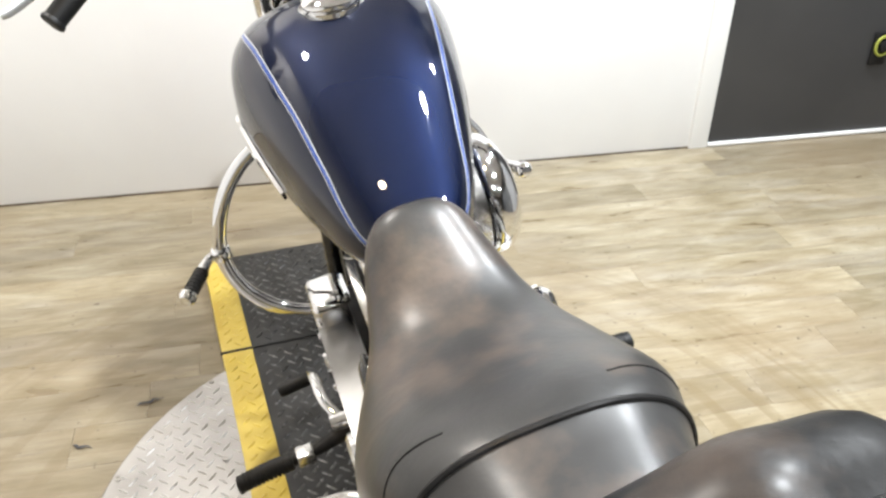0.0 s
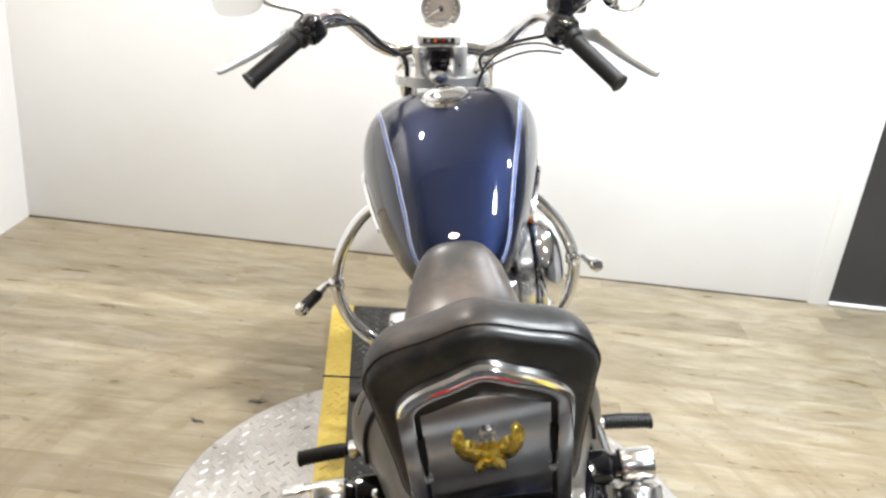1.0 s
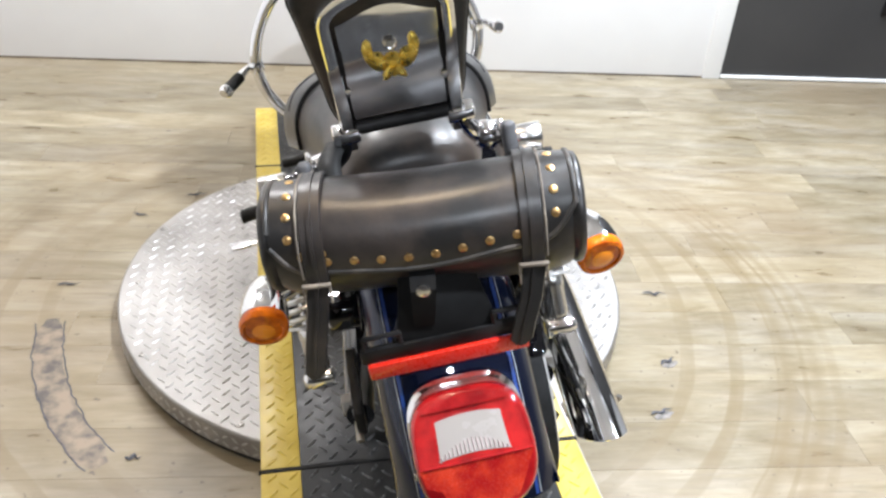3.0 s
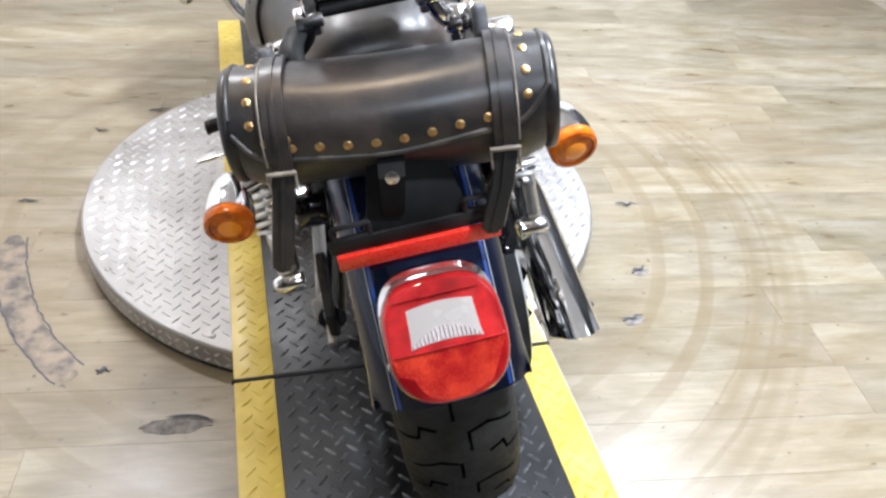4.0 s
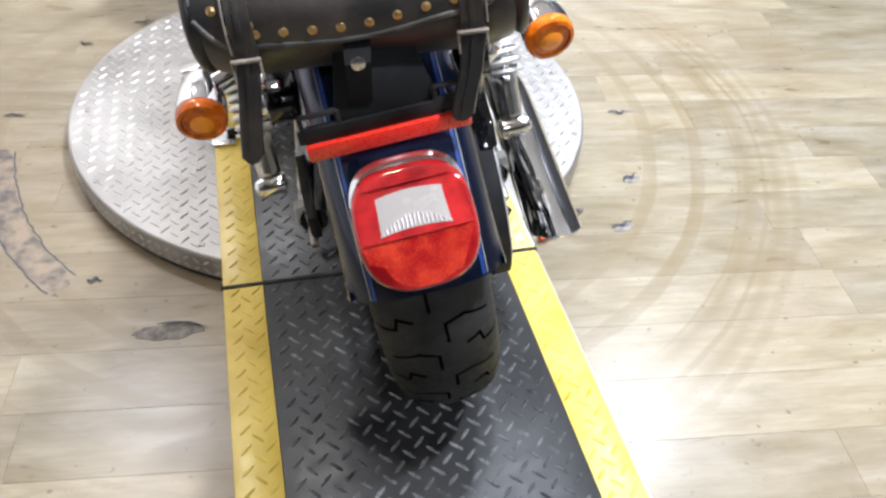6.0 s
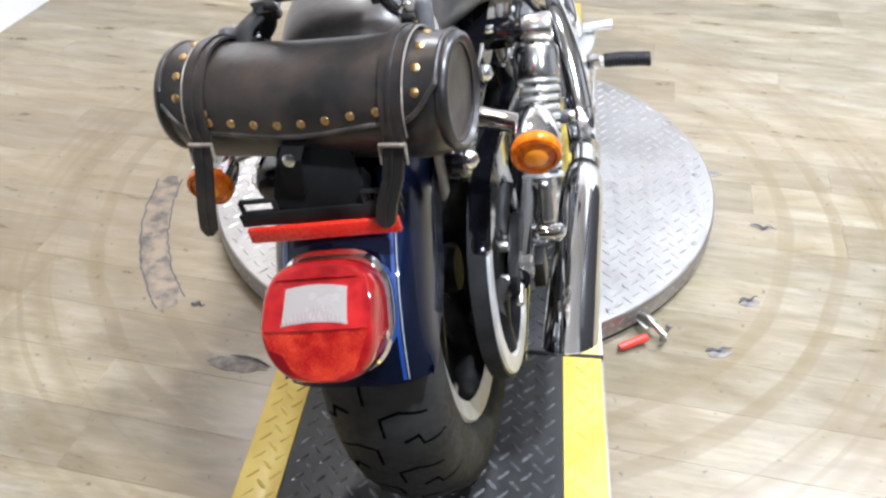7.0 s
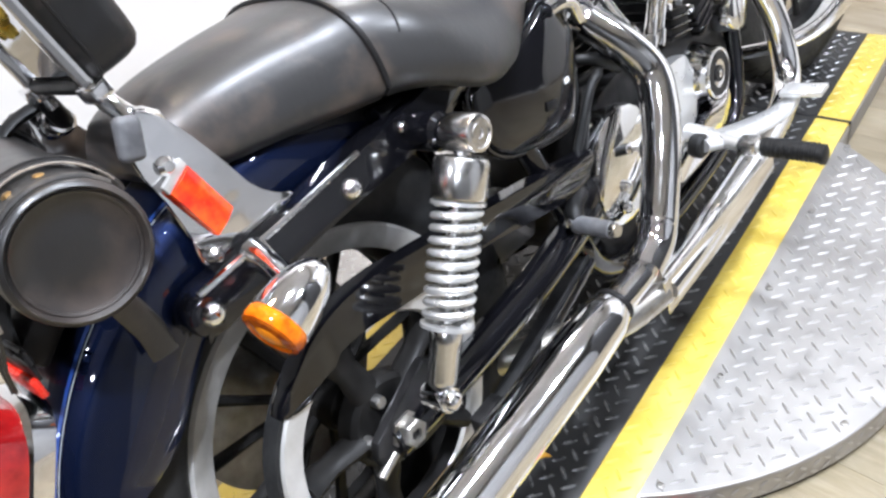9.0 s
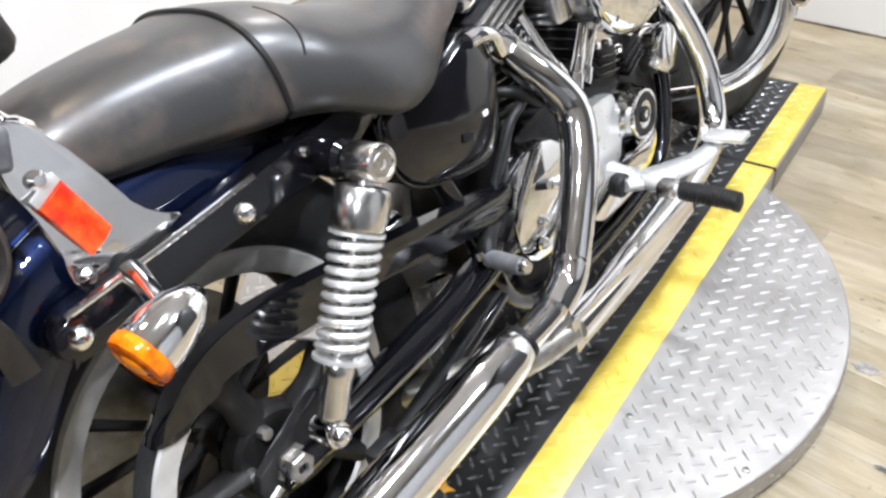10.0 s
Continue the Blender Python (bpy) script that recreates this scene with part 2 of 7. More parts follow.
BLACKMARK = grain(tinted(principled("worn_black_tread_marks", (0.09, 0.09, 0.09), 0.3, 0.35), 9, (0.045, 0.045, 0.046), (0.20, 0.20, 0.20)), 60, (0.2, 0.34))
YELLOW = grain(tinted(principled("yellow_safety_paint", (0.6, 0.45, 0.06), 0.4), 12, (0.45, 0.325, 0.045), (0.58, 0.45, 0.095)), 45, (0.3, 0.5), 0.08, 0.001)
YELLOWMARK = grain(tinted(principled("worn_yellow_tread_marks", (0.6, 0.45, 0.1), 0.3), 16, (0.42, 0.30, 0.028), (0.66, 0.52, 0.11)), 60, (0.26, 0.4))
CHROME = grain(principled("chrome", (0.86, 0.86, 0.87), 0.06, 1.0), 25, (0.03, 0.09))
WAVYCHROME = grain(principled("stamped_chrome", (0.84, 0.84, 0.85), 0.08, 1.0), 25, (0.04, 0.10))
_wave = noise_tex(WAVYCHROME, 14, 1.0)
_bump = node(WAVYCHROME, "ShaderNodeBump", Strength=0.25, Distance=0.012)
link(WAVYCHROME, _wave, "Fac", _bump, "Height")
link(WAVYCHROME, _bump, "Normal", WAVYCHROME.node_tree.nodes["Principled BSDF"], "Normal")
POLISHED = grain(tinted(principled("polished_alloy", (0.72, 0.71, 0.69), 0.22, 1.0), 6, (0.68, 0.67, 0.66), (0.74, 0.735, 0.725)), 50, (0.18, 0.25))
CASTING = grain(tinted(principled("silver_casting", (0.42, 0.41, 0.40), 0.4, 0.75), 8, (0.34, 0.335, 0.33), (0.46, 0.455, 0.445)), 60, (0.32, 0.46), 0.05)
STEEL = grain(tinted(principled("dull_steel", (0.4, 0.39, 0.37), 0.4, 1.0), 30, (0.30, 0.28, 0.25), (0.48, 0.47, 0.45)), 90, (0.3, 0.5), 0.05)
SPRING = grain(principled("bright_spring_steel", (0.74, 0.74, 0.73), 0.3, 0.78), 60, (0.25, 0.4))
NAVY = principled("navy_metallic_paint", (0.0040, 0.0078, 0.0270), 0.48, 0.85, coat=1.0, spec=0.1)
BLUELINE = principled("blue_pinstripe", (0.012, 0.058, 0.30), 0.3, coat=1.0)
DIMBLUE = principled("fender_blue_pinstripe", (0.009, 0.036, 0.17), 0.35, coat=1.0)
DIMSILVER = principled("fender_silver_pinstripe", (0.22, 0.235, 0.26), 0.35, coat=1.0)
SILVERLINE = principled("silver_pinstripe", (0.62, 0.64, 0.68), 0.3, coat=1.0)
GLOSS = grain(principled("gloss_black_enamel", (0.003, 0.003, 0.004), 0.1, coat=0.6, spec=0.4), 20, (0.05, 0.12))
SATIN = grain(tinted(principled("satin_black_metal", (0.012, 0.012, 0.012), 0.35, spec=0.16), 20, (0.006, 0.006, 0.006), (0.020, 0.019, 0.019)), 60, (0.28, 0.45), 0.05)
SPOKEBLACK = grain(tinted(principled("dusty_black_casting", (0.03, 0.03, 0.03), 0.45, spec=0.15), 14, (0.004, 0.004, 0.004), (0.018, 0.017, 0.016)), 50, (0.35, 0.55), 0.05)
RUBBER = grain(tinted(principled("tyre_rubber", (0.03, 0.03, 0.03), 0.6, spec=0.2), 16, (0.010, 0.010, 0.0105), (0.025, 0.025, 0.025)), 120, (0.5, 0.7), 0.15, 0.0008)
# darker than the rubber: the shade inside tread grooves as plain colour
GROOVE_SHADE = principled("groove_shade", (0.002, 0.002, 0.002), 0.9, spec=0.0)
PEGGREY = grain(tinted(principled("worn_peg_rubber", (0.09, 0.09, 0.095), 0.5), 30, (0.06, 0.06, 0.064), (0.13, 0.13, 0.135)), 90, (0.4, 0.6), 0.08, 0.0006)
GRIP = grain(principled("grip_rubber", (0.009, 0.009, 0.009), 0.5, spec=0.35), 120, (0.42, 0.58), 0.1, 0.0006)
SEATLEATHER = leather("seat_vinyl", (0.0195, 0.0190, 0.0188), (0.082, 0.060, 0.046), (0.38, 0.58), 8.0)
PADLEATHER = leather("backrest_vinyl", (0.0075, 0.0073, 0.0073), (0.046, 0.034, 0.027), (0.38, 0.52), 11.0)
PADLEATHER.node_tree.nodes["Principled BSDF"].inputs["Coat Weight"].default_value = 0.26
PADLEATHER.node_tree.nodes["Principled BSDF"].inputs["Specular IOR Level"].default_value = 0.3
SEATLEATHER.node_tree.nodes["Principled BSDF"].inputs["Specular IOR Level"].default_value = 0.34
SEATLEATHER.node_tree.nodes["Principled BSDF"].inputs["Coat Roughness"].default_value = 0.31
SEATLEATHER.node_tree.nodes["Principled BSDF"].inputs["Coat Weight"].default_value = 0.6
BAGLEATHER = leather("bag_leather", (0.0115, 0.0107, 0.0103), (0.046, 0.0335, 0.0270), (0.34, 0.48), 8.0)
BAGLEATHER.node_tree.nodes["Principled BSDF"].inputs["Coat Weight"].default_value = 0.55
WORNEDGE = leather("rubbed_leather_edge", (0.022, 0.020, 0.018), (0.085, 0.070, 0.058), (0.45, 0.6), 30.0)
FLATBLACK = grain(tinted(principled("flat_black_plastic", (0.005, 0.005, 0.005), 0.7, spec=0.12), 20, (0.004, 0.004, 0.004), (0.009, 0.009, 0.009)), 60, (0.55, 0.75), 0.05)
STRAPEDGE = leather("worn_strap_edge", (0.16, 0.135, 0.11), (0.34, 0.29, 0.23), (0.5, 0.7), 40.0)
BRASS = grain(principled("brass_stud", (0.56, 0.37, 0.16), 0.3, 1.0), 200, (0.25, 0.42))
GOLD = grain(principled("gilt_metal", (0.86, 0.62, 0.12), 0.28, 1.0), 160, (0.2, 0.4), 0.2, 0.001)
RED_LENS = tinted(principled("red_lens", (0.45, 0.010, 0.010), 0.06, coat=1.0), 30, (0.17, 0.003, 0.005), (0.36, 0.012, 0.012))
RIBGREY = grain(principled("ribbed_window", (0.26, 0.19, 0.185), 0.25), 60, (0.2, 0.3))
RED_DEEP = grain(tinted(principled("red_reflector_cells", (0.6, 0.02, 0.01), 0.2, coat=0.8), 45, (0.36, 0.008, 0.008), (0.62, 0.045, 0.018), 0.40, 0.66), 500, (0.15, 0.35), 0.4, 0.001)
CLEAR_LENS = grain(principled("frosted_window", (0.27, 0.245, 0.225), 0.2, coat=0.6), 30, (0.12, 0.3))
RED_BAR = grain(principled("red_reflector_tape", (0.60, 0.022, 0.010), 0.3, coat=0.4), 300, (0.2, 0.4))
AMBER = tinted(principled("amber_lens", (0.7, 0.17, 0.002), 0.1, coat=0.5, spec=0.2), 70, (0.36, 0.058, 0.001), (0.74, 0.17, 0.002))
AMBER_CORE = principled("amber_lens_core", (0.88, 0.27, 0.004), 0.2, coat=0.5)
ORANGE_REFL = grain(tinted(principled("orange_side_reflector", (0.8, 0.04, 0.006), 0.15, coat=0.9), 55, (0.52, 0.018, 0.004), (0.86, 0.075, 0.006), 0.38, 0.64), 400, (0.12, 0.28), 0.3, 0.0008)
RIMSILVER = grain(tinted(principled("machined_rim", (0.62, 0.61, 0.59), 0.4, 0.45), 25, (0.42, 0.41, 0.39), (0.56, 0.55, 0.53)), 100, (0.3, 0.45))
MIRROR = principled("mirror_glass", (0.9, 0.9, 0.9), 0.02, 1.0)
DIAL = principled("dial_face", (0.17, 0.155, 0.145), 0.4, 0.2)
GREYROD = grain(principled("grey_brake_drum", (0.16, 0.155, 0.15), 0.5, 0.5), 60, (0.4, 0.6), 0.1)
RED_GRIP = grain(principled("red_vinyl_grip", (0.72, 0.05, 0.03), 0.35), 60, (0.28, 0.42))
SCUFF = tinted(principled("torn_floor_underlay", (0.3, 0.29, 0.28), 0.8), 60, (0.10, 0.095, 0.09), (0.23, 0.21, 0.19))
# mottled dark brown standing in for the shade at the wall foot
JOINT_SHADE = tinted(principled("joint_shade", (0.10, 0.08, 0.06), 0.8), 7, (0.05, 0.04, 0.03), (0.22, 0.17, 0.12), 0.35, 0.7)
SCUFFLINE = tinted(principled("dark_torn_edge", (0.05, 0.05, 0.055), 0.8), 80, (0.03, 0.03, 0.035), (0.09, 0.09, 0.1))


# ---- mesh helpers ----
def part(name, bm, material, parent=None, label="", sharp=38.0, m=None):
    """Links a bmesh as one mesh object under a thing or under a part."""
    if m is not None:
        bm.transform(m)
    bmesh.ops.recalc_face_normals(bm, faces=bm.faces[:])
    lim = radians(sharp)
    for f in bm.faces:
        f.smooth = True
    for e in bm.edges:
        if len(e.link_faces) == 2 and e.calc_face_angle(0.0) > lim:
            e.smooth = False
    me = bpy.data.meshes.new(name)
    bm.to_mesh(me)
    bm.free()
    me.materials.append(material)
    ob = new(name, me)
    if parent is not None:
        ob.parent = parent
    if label:
        ob["label"] = label
    return ob


def share(name, mesh, parent, matrix):
    ob = new(name, mesh)
    ob.parent = parent
    ob.matrix_local = matrix
    return ob


def empty(name, m=None):
    ob = new(name)
    if m is not None:
        ob.matrix_world = m
    return ob


def merge(bm, other):
    me = bpy.data.meshes.new("tmp")
    other.to_mesh(me)
    other.free()
    bm.from_mesh(me)
    bpy.data.meshes.remove(me)
    return bm


def box(size, at=(0, 0, 0), bevel=0.0, turn=None, segs=2, bm=None):
    b = bmesh.new()
    bmesh.ops.create_cube(b, size=1.0, matrix=Matrix.Diagonal((*size, 1)))
    if bevel:
        bmesh.ops.bevel(b, geom=b.edges[:], offset=bevel, segments=segs, affect="EDGES", profile=0.5)
    mt = Matrix.Translation(at)
    if turn is not None:
        mt = mt @ turn
    b.transform(mt)
    return b if bm is None else merge(bm, b)


def frame_axes(d):
    d = Vector(d).normalized()
    a = Vector((0, 0, 1)) if abs(d.z) < 0.9 else Vector((1, 0, 0))
    u = d.cross(a).normalized()
    return d, u, d.cross(u).normalized()


def lathe(profile, at, axis, segs=32, bm=None, caps=True):
    """Turns (radius, height) pairs round an axis."""
    b = bm or bmesh.new()
    d, u, v = frame_axes(axis)
    at = Vector(at)
    rings = []
    for r, h in profile:
        if r < 1e-6:
            rings.append([b.verts.new(at + d * h)])
        else:
            rings.append([b.verts.new(at + d * h + (u * math.cos(2 * math.pi * k / segs) + v * math.sin(2 * math.pi * k / segs)) * r) for k in range(segs)])
    for p, q in zip(rings, rings[1:]):
        bridge(b, p, q)
    if caps:
        for r in (rings[0], rings[-1]):
            if len(r) > 2:
                b.faces.new(r)
    return b


def bridge(b, p, q):
    n = max(len(p), len(q))
    for k in range(n):
        l = (k + 1) % n
        if len(p) == 1:
            b.faces.new((p[0], q[k], q[l]))
        elif len(q) == 1:
            b.faces.new((p[k], p[l], q[0]))
        else:
            b.faces.new((p[k], p[l], q[l], q[k]))


def spline(points, steps=8, closed=False):
    """Catmull-Rom through the points."""
    p = [Vector(q) for q in points]
    n = len(p)
    out = []
    for k in range(n if closed else n - 1):
        a = p[(k - 1) % n] if closed or k > 0 else p[0] * 2 - p[1]
        b, c = p[k], p[(k + 1) % n]
        d = p[(k + 2) % n] if closed or k + 2 < n else p[n - 1] * 2 - p[n - 2]
        for s in range(steps):
            t = s / steps
            out.append(0.5 * ((2 * b) + (c - a) * t + (2 * a - 5 * b + 4 * c - d) * t * t + (3 * b - 3 * c + d - a) * t ** 3))
    if not closed:
        out.append(p[-1])
    return out


def tube(points, radius, segs=14, steps=8, bm=None, flat=1.0, closed=False, caps=True, smooth=True):
    """A round or flattened tube along a smooth path; radius may be a list along the points."""
    b = bm or bmesh.new()
    pts = spline(points, steps, closed) if smooth else [Vector(q) for q in points]
    n = len(pts)
    if isinstance(radius, (list, tuple)):
        m_ = len(radius) - 1
        rad = []
        for k in range(n):
            f = k / max(1, n - 1) * m_
            i = min(int(f), m_ - 1)
            rad.append(radius[i] + (radius[i + 1] - radius[i]) * (f - i))
    else:
        rad = [radius] * n
    tang = [(pts[min(k + 1, n - 1)] - pts[max(k - 1, 0)]).normalized() for k in range(n)]
    if closed:
        tang = [(pts[(k + 1) % n] - pts[k - 1]).normalized() for k in range(n)]
    _, u, v = frame_axes(tang[0])
    rings = []
    for k in range(n):
        d = tang[k]
        u = (u - d * u.dot(d)).normalized()
        v = d.cross(u)
        rings.append([b.verts.new(pts[k] + (u * math.cos(2 * math.pi * j / segs) + v * math.sin(2 * math.pi * j / segs) * flat) * rad[k]) for j in range(segs)])
    for k in range(n - 1):
        bridge(b, rings[k], rings[k + 1])
    if closed:
        bridge(b, rings[-1], rings[0])
    elif caps:
        b.faces.new(rings[0])
        b.faces.new(rings[-1])
    return b


def loft(rings, bm=None, caps=True):
    b = bm or bmesh.new()
    vs = [[b.verts.new(p) for p in r] for r in rings]
    for p, q in zip(vs, vs[1:]):
        bridge(b, p, q)
    if caps:
        b.faces.new(vs[0])
        b.faces.new(vs[-1])
    return b


def plate(outline, x0, x1, bevel=0.0, bm=None, steps=0):
    """A plate with its outline in (y, z) between two x."""
    pts = [Vector((0, y, z)) for y, z in outline]
    if steps:
        pts = spline(pts, steps, True)
    b = bmesh.new()
    lo = [b.verts.new((x0, p.y, p.z)) for p in pts]
    hi = [b.verts.new((x1, p.y, p.z)) for p in pts]
    f0, f1 = b.faces.new(lo), b.faces.new(hi)
    bridge(b, lo, hi)
    if bevel:
        rim = [e for e in b.edges if e in f0.edges[:] or e in f1.edges[:]]
        bmesh.ops.bevel(b, geom=rim, offset=bevel, segments=2, affect="EDGES", profile=0.5)
    return b if bm is None else merge(bm, b)


def lerp_table(table, t):
    """Smooth reading of a table whose first column is the key."""
    if t <= table[0][0]:
        return list(table[0][1:])
    for k in range(len(table) - 1):
        if t <= table[k + 1][0]:
            a, b = table[k], table[k + 1]
            f = (t - a[0]) / (b[0] - a[0])
            p = table[max(k - 1, 0)]
            q = table[min(k + 2, len(table) - 1)]
            out = []
            for i in range(1, len(a)):
                m0 = (b[i] - p[i]) / max(1e-9, b[0] - p[0]) * (b[0] - a[0])
                m1 = (q[i] - a[i]) / max(1e-9, q[0] - a[0]) * (b[0] - a[0])
                f2, f3 = f * f, f ** 3
                out.append((2 * f3 - 3 * f2 + 1) * a[i] + (f3 - 2 * f2 + f) * m0 + (3 * f2 - 2 * f3) * b[i] + (f3 - f2) * m1)
            return out
    return list(table[-1][1:])


def power(v, n):
    return math.copysign(abs(v) ** (2.0 / n), v)

# ---- the room ----
def structure(name, bm, material, label, category, m=None, sharp=38.0):
    return tagged(part(name, bm, material, None, "", sharp, m), label, category, kind="structure")


LEDGE = 1.285
WALLS_AT = {"w": -0.02, "e": 4.67}
structure("floor", box((5.0, 9.2, 0.10), (2.30, -4.1, -0.056), 0), SUBFLOOR, "dark underlay beneath pale laminate planks", "floor", ROOM)
# far wall: a white half wall with a ledge, then the upper wall set back
structure("wall_north", box((3.20, 0.14, LEDGE - 0.085), (1.60, 0.07, (LEDGE - 0.085) / 2), 0.002), WALL, "white painted low wall behind the motorcycle", "wall", ROOM)
structure("trim_1", box((3.235, 0.40, 0.085), (1.60, 0.195, LEDGE - 0.0425), 0.004), TRIM, "white ledge board capping the low wall", "ledge", ROOM)
structure("trim_2", box((0.075, 0.13, LEDGE - 0.086), (3.1605, 0.052, (LEDGE - 0.086) / 2), 0.002), TRIM, "white painted end post of the wall", "trim", ROOM)
structure("wall_north_upper", box((4.9, 0.10, CEIL - LEDGE), (2.30, 0.44, (CEIL + LEDGE) / 2), 0), WALL, "white upper wall set back above the ledge", "wall", ROOM)
structure("wall_dark", box((1.45, 0.10, CEIL), (3.925, 0.05, CEIL / 2), 0), DARKWALL, "charcoal painted wall panel beside the white wall", "wall", ROOM)
structure("baseboard", box((1.43, 0.012, 0.014), (3.9175, -0.0075, 0.0095), 0.002), TRIM, "thin white strip along the foot of the dark wall", "baseboard", ROOM)
# added strip: the occlusion line between wall and floor, put into its colour
structure("wall_foot_shade", box((3.12, 0.004, 0.006), (1.562, -0.0025, 0.0035), 0.0008), JOINT_SHADE, "thin dark strip added as the shade along the foot of the wall", "baseboard", ROOM)
GREYWALL = grain(tinted(principled("grey_side_paint", (0.3, 0.3, 0.3), 0.5), 1.2, (0.26, 0.26, 0.262), (0.33, 0.33, 0.33)), 90, (0.4, 0.55), 0.04, 0.001)
# tone of the unseen rear side walls, kept dark to lower bounce
PALEGREY = grain(tinted(principled("pale_grey_paint", (0.5, 0.5, 0.5), 0.5), 1.2, (0.10, 0.10, 0.102), (0.14, 0.14, 0.14)), 90, (0.45, 0.6), 0.04, 0.001)
structure("wall_east", box((0.10, 2.30, CEIL), (4.685, -1.15, CEIL / 2), 0), GREYWALL, "grey side wall beside the dark panel", "wall", ROOM)
structure("wall_east_rear", box((0.10, 6.3, CEIL), (4.685, -5.451, CEIL / 2), 0), PALEGREY, "unseen dark grey side wall, toned for reflections", "wall", ROOM)
structure("wall_west", box((0.10, 4.2, CEIL), (-0.05, -1.95, CEIL / 2), 0), WALL, "white painted side wall", "wall", ROOM)
# unseen walls behind the camera, added dark to shape bounce and reflections
structure("wall_west_rear", box((0.10, 4.5, CEIL), (-0.05, -6.301, CEIL / 2), 0), PALEGREY, "unseen dark grey rear part of the side wall, added to cut bounce", "wall", ROOM)
structure("wall_south", box((5.0, 0.10, CEIL), (2.33, -8.5, CEIL / 2), 0), grain(tinted(principled("warm_back_wall", (0.30, 0.27, 0.25), 0.6), 1.5, (0.15, 0.14, 0.13), (0.20, 0.185, 0.17)), 80, (0.5, 0.7)), "unseen taupe wall at the back of the room, toned for reflections", "wall", ROOM)
structure("ceiling", box((5.1, 9.3, 0.10), (2.30, -4.0, CEIL + 0.052), 0), CEILING, "dark grey ceiling with lamps", "ceiling", ROOM)

# lamps in the ceiling, with the two added fill lamps at the rear
DIFFUSER = glow("lamp_diffuser", (1.0, 0.97, 0.92), 6.0)
lamp_thing = None
for x, y, watts, tint in LAMPS:
    if lamp_thing is None:
        lamp_thing = tagged(empty("ceiling_lamp", Matrix.Translation((x, y, CEIL))), "round white downlight in the ceiling, one of a set with added fill lamps", "ceiling lamp", "ceiling lamps")
        part("housing", lathe([(0.10, 0.0), (0.11, -0.02), (0.10, -0.03), (0.088, -0.028), (0.088, -0.01)], (0, 0, 0), (0, 0, 1), 28), TRIM, lamp_thing)
        part("diffuser", lathe([(0.0, -0.012), (0.084, -0.012), (0.0875, -0.008)], (0, 0, 0), (0, 0, 1), 28, caps=False), DIFFUSER, lamp_thing, "glowing diffuser")
    else:
        copy_thing(lamp_thing, Matrix.Translation((x, y, CEIL)))
    ld = bpy.data.lights.new("lamp_light", "AREA")
    ld.shape, ld.size, ld.energy, ld.color, ld.spread = "DISK", 0.17, watts, tint, radians(140)
    lo = new("lamp_light", ld)
    lo.matrix_world = Matrix.Translation((x, y, CEIL - 0.04))
    tagged(lo, "light of a ceiling lamp, added fill lamps included", "light", kind="structure")


# ---- turntable with its runway ----
TOP = 0.063
DISC, DISC_R = Vector((0.0, 0.598, 0.0)), 0.594
RUN = 0.2935           # half width of the runway
YELLOW_IN = 0.2235    # inner edge of the yellow bands
RUN_TOP = 0.066


def lozenges(inside, z, reach, pitch=0.0258, length=0.0285, width=0.0062, height=0.0020):
    """Raised tread marks in the usual crossed pattern over (x0, x1, y0, y1), wherever inside(x, y) holds."""
    verts, faces = [], []
    x0, x1, y0, y1 = reach
    step = pitch / math.sqrt(2)
    for i in range(int(x0 / step) - 1, int(x1 / step) + 2):
        for j in range(int(y0 / step) - 1, int(y1 / step) + 2):
            x, y = i * step, j * step
            if (i + j) % 2 or not inside(x, y):
                continue
            a = radians(45 if i % 2 else -45)
            c, s = math.cos(a), math.sin(a)
            base = len(verts)
            for u, v, h in ((-1, 0, 0), (-0.5, -1, 0), (0.5, -1, 0), (1, 0, 0), (0.5, 1, 0), (-0.5, 1, 0), (-0.62, 0, 0.9), (0.62, 0, 0.9)):
                px, py = u * length / 2, v * width / 2
                verts.append((x + c * px - s * py, y + s * px + c * py, z - 0.0005 + h * (height + 0.0005)))
            for f in ((0, 1, 6), (1, 2, 7, 6), (2, 3, 7), (3, 4, 7), (4, 5, 6, 7), (5, 0, 6)):
                faces.append(tuple(base + k for k in f))
    b = bmesh.new()
    vs = [b.verts.new(v) for v in verts]
    for f in faces:
        b.faces.new([vs[k] for k in f])
    return b


